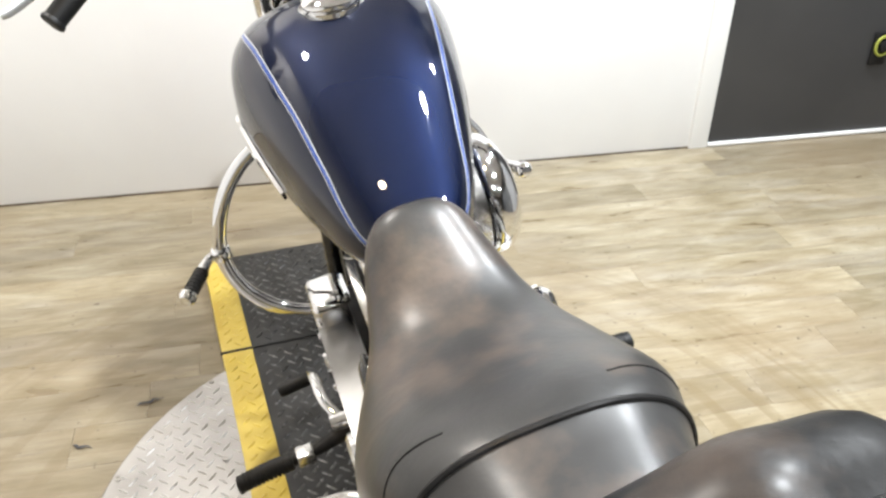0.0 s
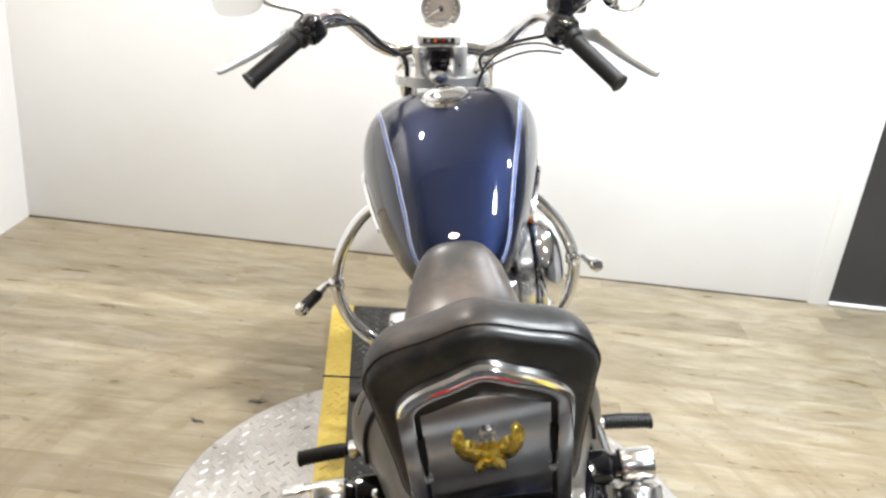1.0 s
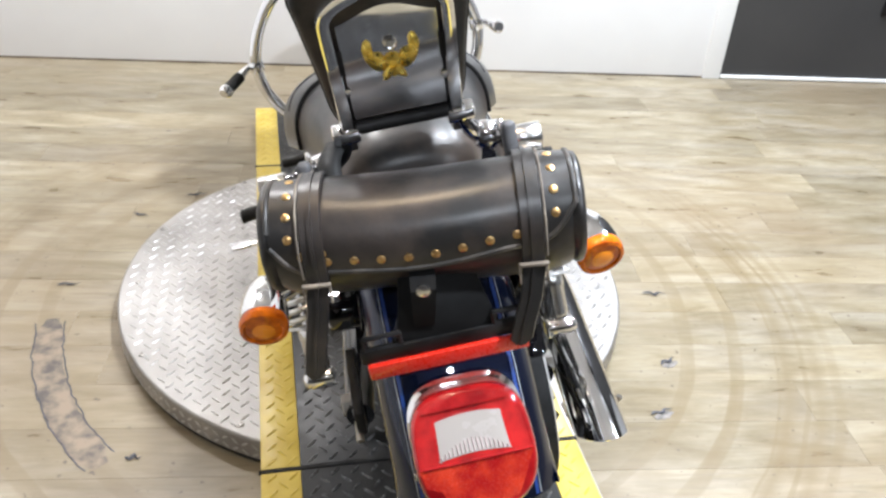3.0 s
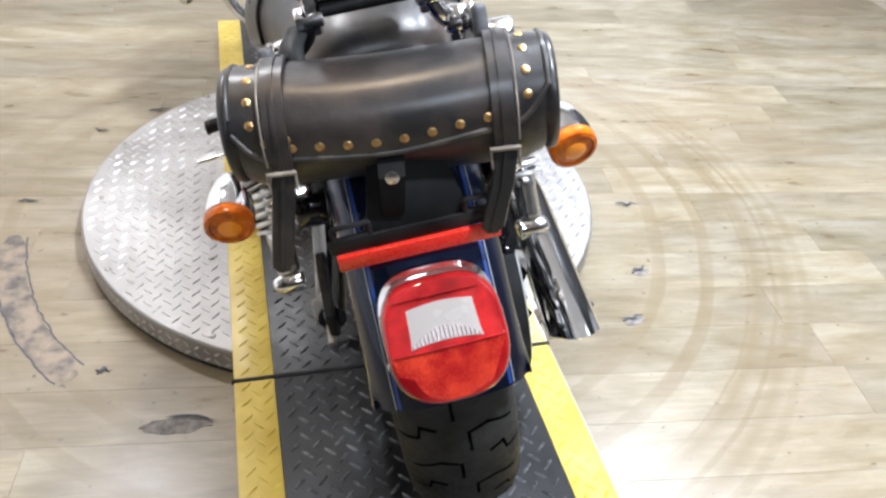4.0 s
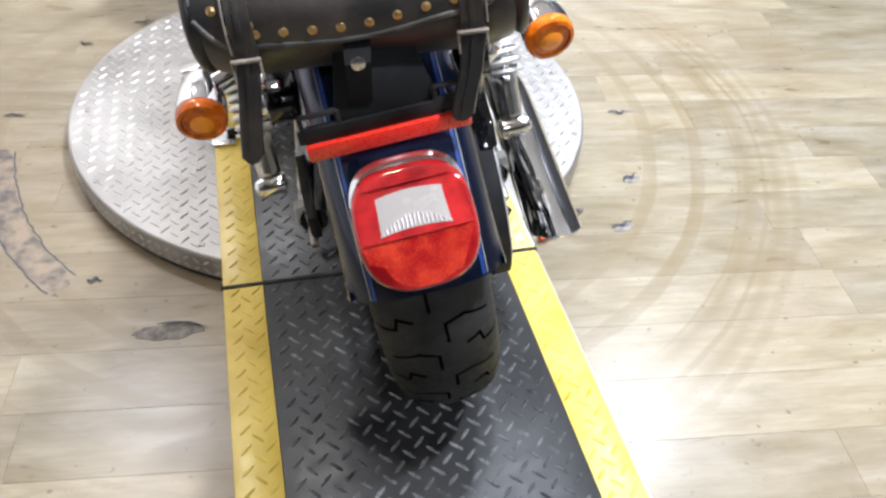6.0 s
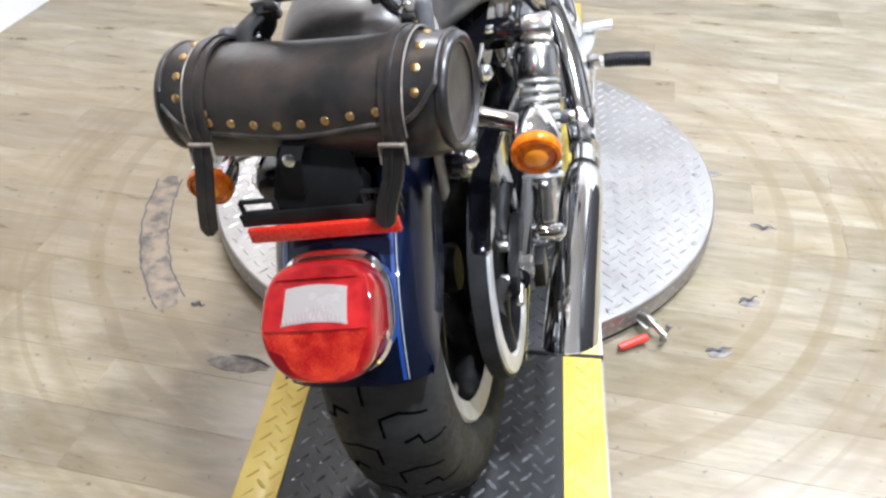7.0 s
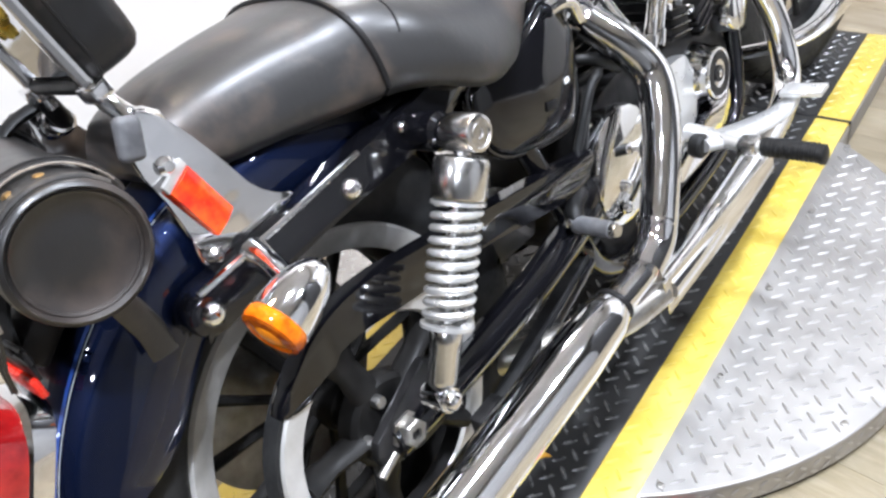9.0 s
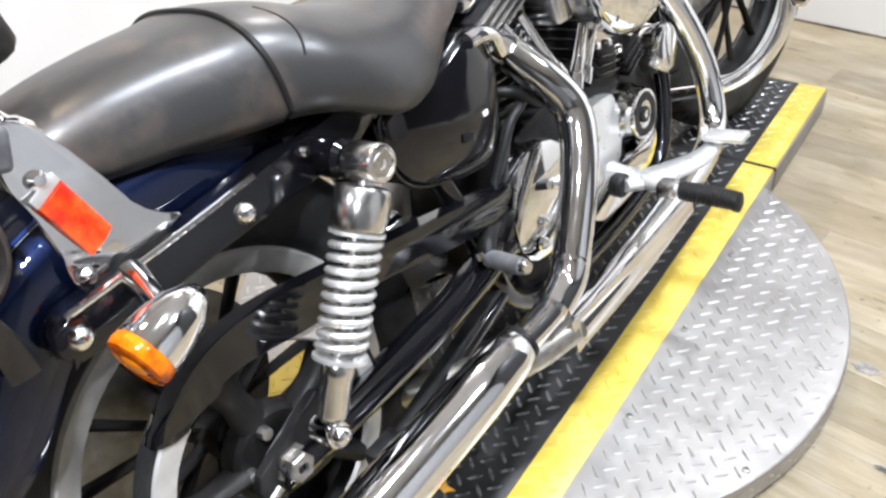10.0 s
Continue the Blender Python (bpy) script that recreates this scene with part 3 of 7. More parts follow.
turntable = tagged(empty("turntable", Matrix.Translation(DISC)), "round aluminium tread-plate turntable lying on the floor", "turntable")
for side, word in ((-1, "left"), (1, "right")):
    # each half of the disc outside the runway
    edge = RUN + side * 0.0125 + 0.0015
    a0 = math.acos(edge / DISC_R)
    arc = [a0 - 2 * a0 * k / 64 for k in range(65)]
    out = [(side * DISC_R * math.cos(a), DISC_R * math.sin(a)) for a in arc]
    b = bmesh.new()
    # plate bent over the rim in a rounded edge
    rings = [[b.verts.new((x * f, y * f, TOP - d)) for x, y in out] for f, d in ((1.0, 0.0085), (0.9992, 0.0042), (0.9968, 0.0014), (0.9925, 0.0))]
    b.faces.new(rings[0]), b.faces.new(rings[-1])
    for k in range(3):
        bridge(b, rings[k], rings[k + 1])
    half = part("deck", b, TREAD, turntable, "worn silver tread plate", 25)
    b = bmesh.new()
    lo = [b.verts.new((x, y, 0.014)) for x, y in out]
    md = [b.verts.new((x * 0.9995, y * 0.9995, TOP - 0.009)) for x, y in out]
    b.faces.new(lo), b.faces.new(md)
    bridge(b, lo, md)
    part("rim_band", b, RIMPLATE, half, "scuffed grey rim of tread plate", 25)
    tagged(part("tread_relief", lozenges(lambda x, y: side * x > edge + 0.007 and math.hypot(x, y) < DISC_R - 0.017, TOP, (-0.6, 0.6, -0.6, 0.6)), TREADMARK, half), kind="stuff")
    # tread marks on the rim
    rb = bmesh.new()
    for k in range(int(2 * a0 * DISC_R / 0.022)):
        a = -a0 + (k + 0.5) * 0.022 / DISC_R
        for row in range(2):
            zz = 0.023 + 0.020 * row
            tilt = radians(40 if (k + row) % 2 else -40)
            r_ = DISC_R + 0.0006
            at = Vector((side * r_ * math.cos(a), r_ * math.sin(a), zz))
            tan = Vector((-side * math.sin(a), math.cos(a), 0))
            d = tan * math.cos(tilt) + Vector((0, 0, 1)) * math.sin(tilt)
            w = tan.cross(Vector((0, 0, 1))).normalized()
            if w.dot(at) < 0:
                w = -w
            c = d.cross(w)
            q = [rb.verts.new(at + d * (u * 0.010) + c * (v * 0.003)) for u, v in ((-1, 0), (-0.4, -1), (0.4, -1), (1, 0), (0.4, 1), (-0.4, 1))]
            t_ = [rb.verts.new(at + d * (u * 0.005) + w * 0.0014) for u in (-1, 1)]
            for f in ((q[0], q[1], t_[0]), (q[1], q[2], t_[1], t_[0]), (q[2], q[3], t_[1]), (q[3], q[4], t_[1]), (q[4], q[5], t_[0], t_[1]), (q[5], q[0], t_[0])):
                rb.faces.new(f)
    tagged(part("rim_relief", rb, TREADMARK, half), kind="stuff")
    skirt = [(side * (DISC_R - 0.005) * math.cos(a), (DISC_R - 0.005) * math.sin(a)) for a in arc]
    b = bmesh.new()
    lo = [b.verts.new((x, y, 0.0)) for x, y in skirt]
    hi = [b.verts.new((x, y, 0.0145)) for x, y in skirt]
    b.faces.new(lo), b.faces.new(hi)
    bridge(b, lo, hi)
    part("base_ring", b, RUBBER, turntable, "black rubber base")
    # bolts
    inner = edge + (0.0205 if side > 0 else 0.034)
    bolts = [(side * 0.555, 0.02), (side * 0.520, 0.255), (side * 0.520, -0.245), (side * inner, 0.49), (side * inner, 0.24), (side * inner, -0.005), (side * inner, -0.238), (side * inner, -0.474)]
    bolt_mesh = None
    for x, y in bolts:
        if bolt_mesh is None:
            o = part("bolt", lathe([(0.0, 0.0022), (0.0028, 0.0022), (0.0033, 0.0034), (0.0056, 0.003), (0.0062, 0.0)], (0, 0, 0), (0, 0, 1), 12, caps=False), STEEL, turntable)
            bolt_mesh = o.data
            o.location = (x, y, TOP)
        else:
            share("bolt", bolt_mesh, turntable, Matrix.Translation((x, y, TOP)))


def runway(name, y0, y1, label, seal=None):
    """A length of black runway with a yellow band along each edge."""
    r = tagged(empty(name, Matrix.Translation((0.0125, 0, 0))), label, "runway", "runway sections")
    part("plate", box((2 * YELLOW_IN, y1 - y0, RUN_TOP - 0.004), (0, (y0 + y1) / 2, (RUN_TOP - 0.004) / 2 + 0.004), 0.0008), BLACKTREAD, r, "black painted tread plate")
    marks = part("tread_relief", lozenges(lambda x, y: abs(x) < YELLOW_IN - 0.011 and y0 + 0.012 < y < y1 - 0.012, RUN_TOP, (-0.23, 0.23, y0, y1), 0.0258, 0.0290, 0.0072, 0.0026), BLACKMARK, r)
    marks["kind"] = "stuff"
    for s in (-1, 1):
        w = RUN - YELLOW_IN
        part("edge_band", box((w - 0.0005, y1 - y0, RUN_TOP - 0.004), (s * (YELLOW_IN + w / 2 + 0.0005), (y0 + y1) / 2, (RUN_TOP - 0.004) / 2 + 0.004), 0.0008), YELLOW, r, "yellow painted edge band")
        mk = part("band_relief", lozenges(lambda x, y: YELLOW_IN + 0.010 < s * x < RUN - 0.010 and y0 + 0.012 < y < y1 - 0.012, RUN_TOP, (-0.30, 0.30, y0, y1), 0.0258, 0.0285, 0.0066, 0.0020), YELLOWMARK, r)
        mk["kind"] = "stuff"
    if seal is not None:
        part("joint_seal", tube([(-RUN - 0.004, seal, RUN_TOP - 0.002), (0, seal, RUN_TOP), (RUN + 0.004, seal, RUN_TOP - 0.002)], 0.0045, 8, 3, flat=0.8), RUBBER, r, "black rubber joint seal")
    part("side_flange", box((0.004, y1 - y0 - 0.01, RUN_TOP - 0.006), (RUN + 0.0025, (y0 + y1) / 2, (RUN_TOP - 0.006) / 2 + 0.002), 0.0006), TREAD, r, "bare metal flange")
    return r


mid_runway = runway("runway_section", 0.004, 1.176, "black runway with yellow edges across the turntable", None)
fleck = bmesh.new()
rim = [(0.1335 + 0.015 * math.cos(a) * (1 + 0.4 * math.sin(3 * a)), 0.087 + 0.009 * math.sin(a) * (1 + 0.5 * math.cos(2 * a + 1))) for a in [2 * math.pi * k / 18 for k in range(18)]]
foot, head = [fleck.verts.new((x, y, RUN_TOP)) for x, y in rim], [fleck.verts.new((x, y, RUN_TOP + 0.0026)) for x, y in rim]
fleck.faces.new(head)
bridge(fleck, foot, head)
part("paint_fleck", fleck, grain(principled("orange_paint", (0.62, 0.30, 0.03), 0.5), 60, (0.4, 0.6)), mid_runway, "orange paint fleck")
runway("runway_section", 1.186, 1.612, "black runway with yellow edges under the front wheel", 1.181)
runway("runway_section", -1.30, -0.006, "black runway with yellow edges under the rear wheel", -0.001)

# quick clamp at the turntable's rim
clamp = tagged(empty("toggle_clamp", pose(0.405, 0.135, 0.028, 0, 0, -52)), "small steel toggle clamp with red handle on the rim", "clamp")
part("base_plate", box((0.05, 0.022, 0.004), (-0.012, 0, 0), 0.001), STEEL, clamp)
part("arm", tube([(-0.02, 0, 0.006), (0.0, 0, 0.016), (0.022, 0, 0.012), (0.05, 0.004, 0.004)], 0.0065, 10, 5), STEEL, clamp, "bright steel linkage")
part("clamp_body", box((0.030, 0.018, 0.014), (0.002, 0.004, 0.008), 0.003), STEEL, clamp)
part("spindle", lathe([(0.007, -0.016), (0.007, -0.004), (0.004, -0.004), (0.004, 0.02), (0.007, 0.02), (0.007, 0.026)], (0.045, 0.008, 0.0), (0, 0.25, 1), 12), STEEL, clamp)
part("handle", lathe([(0.0, -0.032), (0.006, -0.031), (0.0085, -0.026), (0.008, 0.02), (0.0065, 0.030), (0.0, 0.032)], (0.018, -0.048, -0.012), (-0.25, -1.0, -0.15), 16), RED_GRIP, clamp, "red vinyl handle")

# ---- the motorcycle: x to its right, y forward, z up from the rear contact point; it leans on its stand ----
LEAN_POSE = pose(0.0727, -0.1425, 0.066, 0, -11.5, -2.0)
bike = tagged(empty("motorcycle", LEAN_POSE), "dark blue cruiser motorcycle with chrome trim leaning on its stand", "motorcycle")
AX = Vector((0, 0, 0.315))
FA = Vector((0, 1.52, 0.332))
STEER = Matrix.Translation((0.008, 1.10, 0.85)) @ Matrix.Rotation(radians(-9.8), 4, Vector((0, -0.5, 0.866))) @ Matrix.Translation((0, -1.10, -0.85))


def tyre(parent, c, R, rim_r, half, grooves, m=None):
    sec = [(-0.68, rim_r), (-0.96, rim_r + 0.02), (-1.0, rim_r + 0.05), (-0.93, R - 0.034), (-0.75, R - 0.016), (-0.45, R - 0.005), (0, R), (0.45, R - 0.005), (0.75, R - 0.016), (0.93, R - 0.034), (1.0, rim_r + 0.05), (0.96, rim_r + 0.02), (0.68, rim_r)]
    prof = [(r, x * half) for x, r in sec]
    pts = spline([(h, r, 0) for r, h in prof], 4)
    b = lathe([(p.y, p.x) for p in pts], c, (1, 0, 0), 72, caps=False)
    t = part("tyre", b, RUBBER, parent, "worn black tyre", 50, m)
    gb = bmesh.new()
    # tread cuts as thin near-black sheets on the tread, groove shade put into colour
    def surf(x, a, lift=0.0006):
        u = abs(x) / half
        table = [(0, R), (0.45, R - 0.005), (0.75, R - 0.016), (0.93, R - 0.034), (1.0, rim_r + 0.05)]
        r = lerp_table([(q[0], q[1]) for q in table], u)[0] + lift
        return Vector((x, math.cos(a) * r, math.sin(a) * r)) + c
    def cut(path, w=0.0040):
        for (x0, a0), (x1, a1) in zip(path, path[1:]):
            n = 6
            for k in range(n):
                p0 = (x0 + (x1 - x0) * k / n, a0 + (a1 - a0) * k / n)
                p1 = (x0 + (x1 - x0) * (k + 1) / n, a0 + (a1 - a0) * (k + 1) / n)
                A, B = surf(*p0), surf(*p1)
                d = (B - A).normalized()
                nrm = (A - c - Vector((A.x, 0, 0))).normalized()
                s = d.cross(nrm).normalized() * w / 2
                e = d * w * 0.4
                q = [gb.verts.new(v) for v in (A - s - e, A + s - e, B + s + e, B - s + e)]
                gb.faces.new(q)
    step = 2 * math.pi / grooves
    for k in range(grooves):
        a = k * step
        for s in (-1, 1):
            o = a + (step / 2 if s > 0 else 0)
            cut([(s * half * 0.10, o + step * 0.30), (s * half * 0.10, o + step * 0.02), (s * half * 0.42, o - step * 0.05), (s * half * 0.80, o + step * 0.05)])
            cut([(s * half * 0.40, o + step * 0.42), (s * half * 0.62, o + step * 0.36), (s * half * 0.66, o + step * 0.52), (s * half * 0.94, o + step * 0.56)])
    tagged(part("groove_shade", gb, GROOVE_SHADE, t, "", 60, m), kind="stuff")
    return t


def cast_wheel(name, c, rim_r, half, spokes, label, m=None):
    w = part(name, lathe([(0.0, -0.05), (0.032, -0.05), (0.036, -0.03), (0.03, 0.0), (0.036, 0.03), (0.032, 0.05), (0.0, 0.05)], c, (1, 0, 0), 28, caps=False), SPOKEBLACK, bike, label, m=m)
    b = bmesh.new()
    prof = [(rim_r + 0.004, -half), (rim_r - 0.006, -half), (rim_r - 0.028, -half * 0.55), (rim_r - 0.034, 0), (rim_r - 0.028, half * 0.55), (rim_r - 0.006, half), (rim_r + 0.004, half)]
    part("rim", lathe(prof, c, (1, 0, 0), 72, b, caps=False), SPOKEBLACK, w, "black cast rim", m=m)
    for s in (-1, 1):
        b = lathe([(rim_r - 0.026, s * (half - 0.002)), (rim_r - 0.024, s * half), (rim_r + 0.001, s * (half + 0.006)), (rim_r + 0.005, s * (half + 0.002)), (rim_r - 0.014, s * (half - 0.012))], c, (1, 0, 0), 72, caps=False)
        part("rim_edge", b, RIMSILVER, w, "machined silver rim edge", m=m)
    for k in range(spokes):
        a = 2 * math.pi * k / spokes
        d = Vector((0, math.cos(a), math.sin(a)))
        off = Vector((0.012 if k % 2 else -0.012, 0, 0))
        part("spoke", tube([c + d * 0.028 + off, c + d * 0.11 + off * 0.7, c + d * (rim_r - 0.02)], [0.010, 0.0085, 0.011], 8, 4, flat=0.7), SPOKEBLACK, w, m=m)
    return w


WX = AX + Vector((0, -0.009, 0.008))    # hub of the rear wheel


def motor_wheels():
    w = cast_wheel("rear_wheel", WX, 0.218, 0.058, 13, "black cast rear wheel with silver rim edge")
    tyre(w, WX, 0.323, 0.215, 0.074, 20)
    part("valve_weight", box((0.005, 0.022, 0.012), WX + Vector((0.052, -0.17, -0.075)), 0.002), STEEL, w, "small wheel weight")
    b = lathe([(0.055, -0.092), (0.148, -0.092), (0.148, -0.086), (0.055, -0.086)], WX, (1, 0, 0), 48)
    part("brake_disc", b, STEEL, w, "steel brake disc")
    f = cast_wheel("front_wheel", FA, 0.232, 0.036, 13, "black cast front wheel with silver rim edge", STEER)
    tyre(f, FA, 0.332, 0.230, 0.052, 22, STEER)
    part("brake_disc", lathe([(0.06, -0.075), (0.146, -0.075), (0.146, -0.070), (0.06, -0.070)], FA, (1, 0, 0), 48), STEEL, f, "steel brake disc", m=STEER)
    # belt pulley
    p = part("drive_pulley", lathe([(0.130, 0.124), (0.154, 0.124), (0.156, 0.121), (0.156, 0.096), (0.130, 0.096), (0.128, 0.100), (0.128, 0.120)], WX, (1, 0, 0), 64, caps=False), SATIN, bike, "black drive pulley with bare metal face")
    part("pulley_face", lathe([(0.128, 0.121), (0.131, 0.1255), (0.154, 0.1255), (0.1565, 0.122)], WX, (1, 0, 0), 64, caps=False), RIMSILVER, p, "bare metal ring")
    part("drive_belt", lathe([(0.157, 0.099), (0.162, 0.099), (0.162, 0.122), (0.157, 0.122)], WX, (1, 0, 0), 64, caps=False), RUBBER, p, "black toothed belt")
    part("hub", lathe([(0.0, 0.118), (0.05, 0.118), (0.056, 0.112), (0.056, 0.09), (0.0, 0.09)], WX, (1, 0, 0), 30, caps=False), SPOKEBLACK, p)
    for k in range(5):
        a = 2 * math.pi * k / 5 + 0.5
        d = Vector((0, math.cos(a), math.sin(a)))
        c = WX + Vector((0.108, 0, 0))
        part("spoke", tube([c + d * 0.045, c + d * 0.09, c + d * 0.129], [0.022, 0.017, 0.027], 10, 4, flat=0.55), SPOKEBLACK, p)
        part("bolt", lathe([(0.0, 0.012), (0.007, 0.012), (0.008, 0.009), (0.008, 0.0)], c + d * 0.040 + Vector((0.010, 0, 0)), (1, 0, 0), 8, caps=False), STEEL, p)


motor_wheels()


# tank ------------------------------------------------------------------
TANK = [  # y, half width, z of the widest line, top, bottom
    (0.555, 0.030, 0.690, 0.708, 0.672), (0.575, 0.064, 0.692, 0.728, 0.660), (0.61, 0.088, 0.698, 0.759, 0.652), (0.67, 0.111, 0.712, 0.800, 0.648),
    (0.74, 0.133, 0.728, 0.845, 0.648), (0.82, 0.154, 0.745, 0.884, 0.652), (0.90, 0.171, 0.760, 0.909, 0.665), (0.96, 0.178, 0.772, 0.915, 0.685),
    (1.01, 0.168, 0.785, 0.905, 0.705), (1.045, 0.128, 0.797, 0.882, 0.730), (1.06, 0.060, 0.806, 0.846, 0.765)]
STRIPE = [  # y, degrees of the pinstripe above the widest line
    (0.575, 12.0), (0.60, 24.0), (0.65, 37.0), (0.70, 42.0), (0.75, 44.5), (0.80, 45.0), (0.85, 45.5), (0.90, 46.0), (0.95, 45.0), (0.99, 43.0)]


TANK_X = 0.010


def tank_at(y, a, lift=0.0):
    w, zm, zt, zb = lerp_table(TANK, y)
    n = 2.9
    s = math.sin(a)
    z = zm + (zt - zm + lift if s >= 0 else zm - zb + lift) * power(s, n)
    return Vector((TANK_X + 0.085 * (z - 0.73) + (w + lift) * power(math.cos(a), n), y, z))


def motor_tank():
    ys = [0.555, 0.563] + [0.575 + 0.4725 * k / 40 for k in range(41)] + [1.053, 1.058, 1.06]
    segs = 56
    tank = part("fuel_tank", loft([[tank_at(y, 2 * math.pi * k / segs) for k in range(segs)] for y in ys]), NAVY, bike, "glossy navy teardrop fuel tank with blue pinstripes", 60)
    # pinstripes along each shoulder
    for s in (-1, 1):
        def side(a):
            return a if s > 0 else math.pi - a
        for mat_, d0, d1, lab in ((BLUELINE, -0.0036, 0.0022, "bright blue pinstripe"), (SILVERLINE, 0.0028, 0.0046, "thin silver pinstripe"), (SILVERLINE, -0.0056, -0.0046, "thin silver pinstripe")):
            b = bmesh.new()
            prev = None
            for k in range(57):
                y = 0.578 + (0.990 - 0.578) * k / 56
                a = radians(lerp_table(STRIPE, y)[0])
                w = lerp_table(TANK, y)[0]
                row = [b.verts.new(tank_at(y, side(a + d / w * 1.1), 0.0007)) for d in (d0, d1)]
                if prev:
                    b.faces.new((prev[0], prev[1], row[1], row[0]))
                prev = row
            part("pinstripe", b, mat_, tank, lab, 60)
        # chrome teardrop badge low on the flank
        rows = []
        for k in range(25):
            y = 0.785 + 0.20 * k / 24
            h = 0.026 * math.sin(math.pi * (0.06 + 0.94 * k / 24)) ** 0.7 + 0.002
            a0 = radians(-16 + 10 * k / 24)
            rows.append([tank_at(y, side(a0 + f * h / 0.16), q) for f, q in ((-1, 0.001), (-0.9, 0.006), (0.9, 0.006), (1, 0.001))])
        part("tank_badge", loft(rows), CHROME, tank, "chrome tank badge")
    cc = Vector((0.017, 0.918, 0.908))
    cap = part("filler_cap", lathe([(0.044, 0.0), (0.046, 0.006), (0.045, 0.012), (0.036, 0.018), (0.02, 0.022), (0.0, 0.023)], cc, (0.03, -0.04, 1), 36, caps=False), CHROME, tank, "chrome filler cap")
    part("cap_ring", lathe([(0.050, -0.004), (0.050, 0.003), (0.044, 0.004)], cc, (0.03, -0.04, 1), 36, caps=False), CHROME, tank)
    return tank


motor_tank()

# seat ------------------------------------------------------------------
SEAT = [  # y, half width at the foot, top of the middle, foot, half width of the crown
    (-0.085, 0.058, 0.722, 0.698, 0.05), (-0.07, 0.076, 0.742, 0.690, 0.07), (-0.02, 0.091, 0.757, 0.683, 0.085), (0.06, 0.106, 0.763, 0.672, 0.095), (0.13, 0.124, 0.763, 0.661, 0.10),
    (0.17, 0.141, 0.764, 0.657, 0.105), (0.22, 0.158, 0.752, 0.640, 0.11), (0.28, 0.162, 0.727, 0.608, 0.11), (0.34, 0.150, 0.708, 0.598, 0.10), (0.40, 0.124, 0.702, 0.612, 0.085),
    (0.45, 0.102, 0.714, 0.630, 0.07), (0.50, 0.088, 0.738, 0.650, 0.06), (0.535, 0.076, 0.756, 0.675, 0.05), (0.555, 0.062, 0.761, 0.700, 0.038), (0.565, 0.042, 0.755, 0.725, 0.02)]


def seat_at(y, u, lift=0.0):
    """u from 0 (one foot) over the crown to 1 (the other foot)."""
    w, zt, zf, _ = lerp_table(SEAT, y)
    a = math.pi * u
    x = (w + lift) * power(math.cos(a), 2.7)
    z = zf + (zt - zf + lift) * power(math.sin(a), 2.7)
    return Vector((x, y, z))


def motor_seat():
    def skin(y0, y1, n):
        rows = []
        for k in range(n + 1):
            y = y0 + (y1 - y0) * k / n
            top = [seat_at(y, j / 30) for j in range(31)]
            zf = lerp_table(SEAT, y)[2]
            rows.append(top + [Vector((-lerp_table(SEAT, y)[0] * 0.9, y, zf - 0.012)), Vector((lerp_table(SEAT, y)[0] * 0.9, y, zf - 0.012))])
        return loft(rows)
    seat = part("seat", skin(0.158, 0.565, 48), SEATLEATHER, bike, "black smooth leather rider's saddle with a deep scoop", 60)
    part("pillion_pad", skin(-0.085, 0.152, 28), SEATLEATHER, seat, "black leather pillion pad", 60)
    path = [seat_at(0.155, j / 24, 0.0005) for j in range(25)]
    part("piping", tube(path, 0.0036, 8, 2), SATIN, seat, "black seam piping")
    for s in (0, 1):
        p2 = [seat_at(0.19 + 0.012 * math.sin(math.pi * j / 6), s + (0.12 + 0.05 * j) * (1 if s == 0 else -1), -0.0005) for j in range(6)]
        part("stitch_seam", tube(p2, 0.0016, 6, 3), SATIN, seat)
    part("seat_pan", plate([(-0.06, 0.700), (0.10, 0.672), (0.22, 0.632), (0.30, 0.592), (0.40, 0.598), (0.46, 0.615), (0.46, 0.60), (0.30, 0.575), (0.20, 0.60), (0.06, 0.655), (-0.06, 0.688)], -0.082, 0.082, 0.003), SATIN, seat)


motor_seat()

# rear fender, struts, lights ---------------------------------------------
def fender_rings(a0, a1, prof, n, c):
    rows = []
    for k in range(n + 1):
        a = radians(a0 + (a1 - a0) * k / n)
        rows.append([c + Vector((x, math.cos(a) * r, math.sin(a) * r)) for x, r in prof])
    return rows


def shell(outer, thick):
    """Closed sweep of an open profile: the outer line and back along an inner one."""
    return outer + [(x * 0.965, r - thick) for x, r in reversed(outer)]


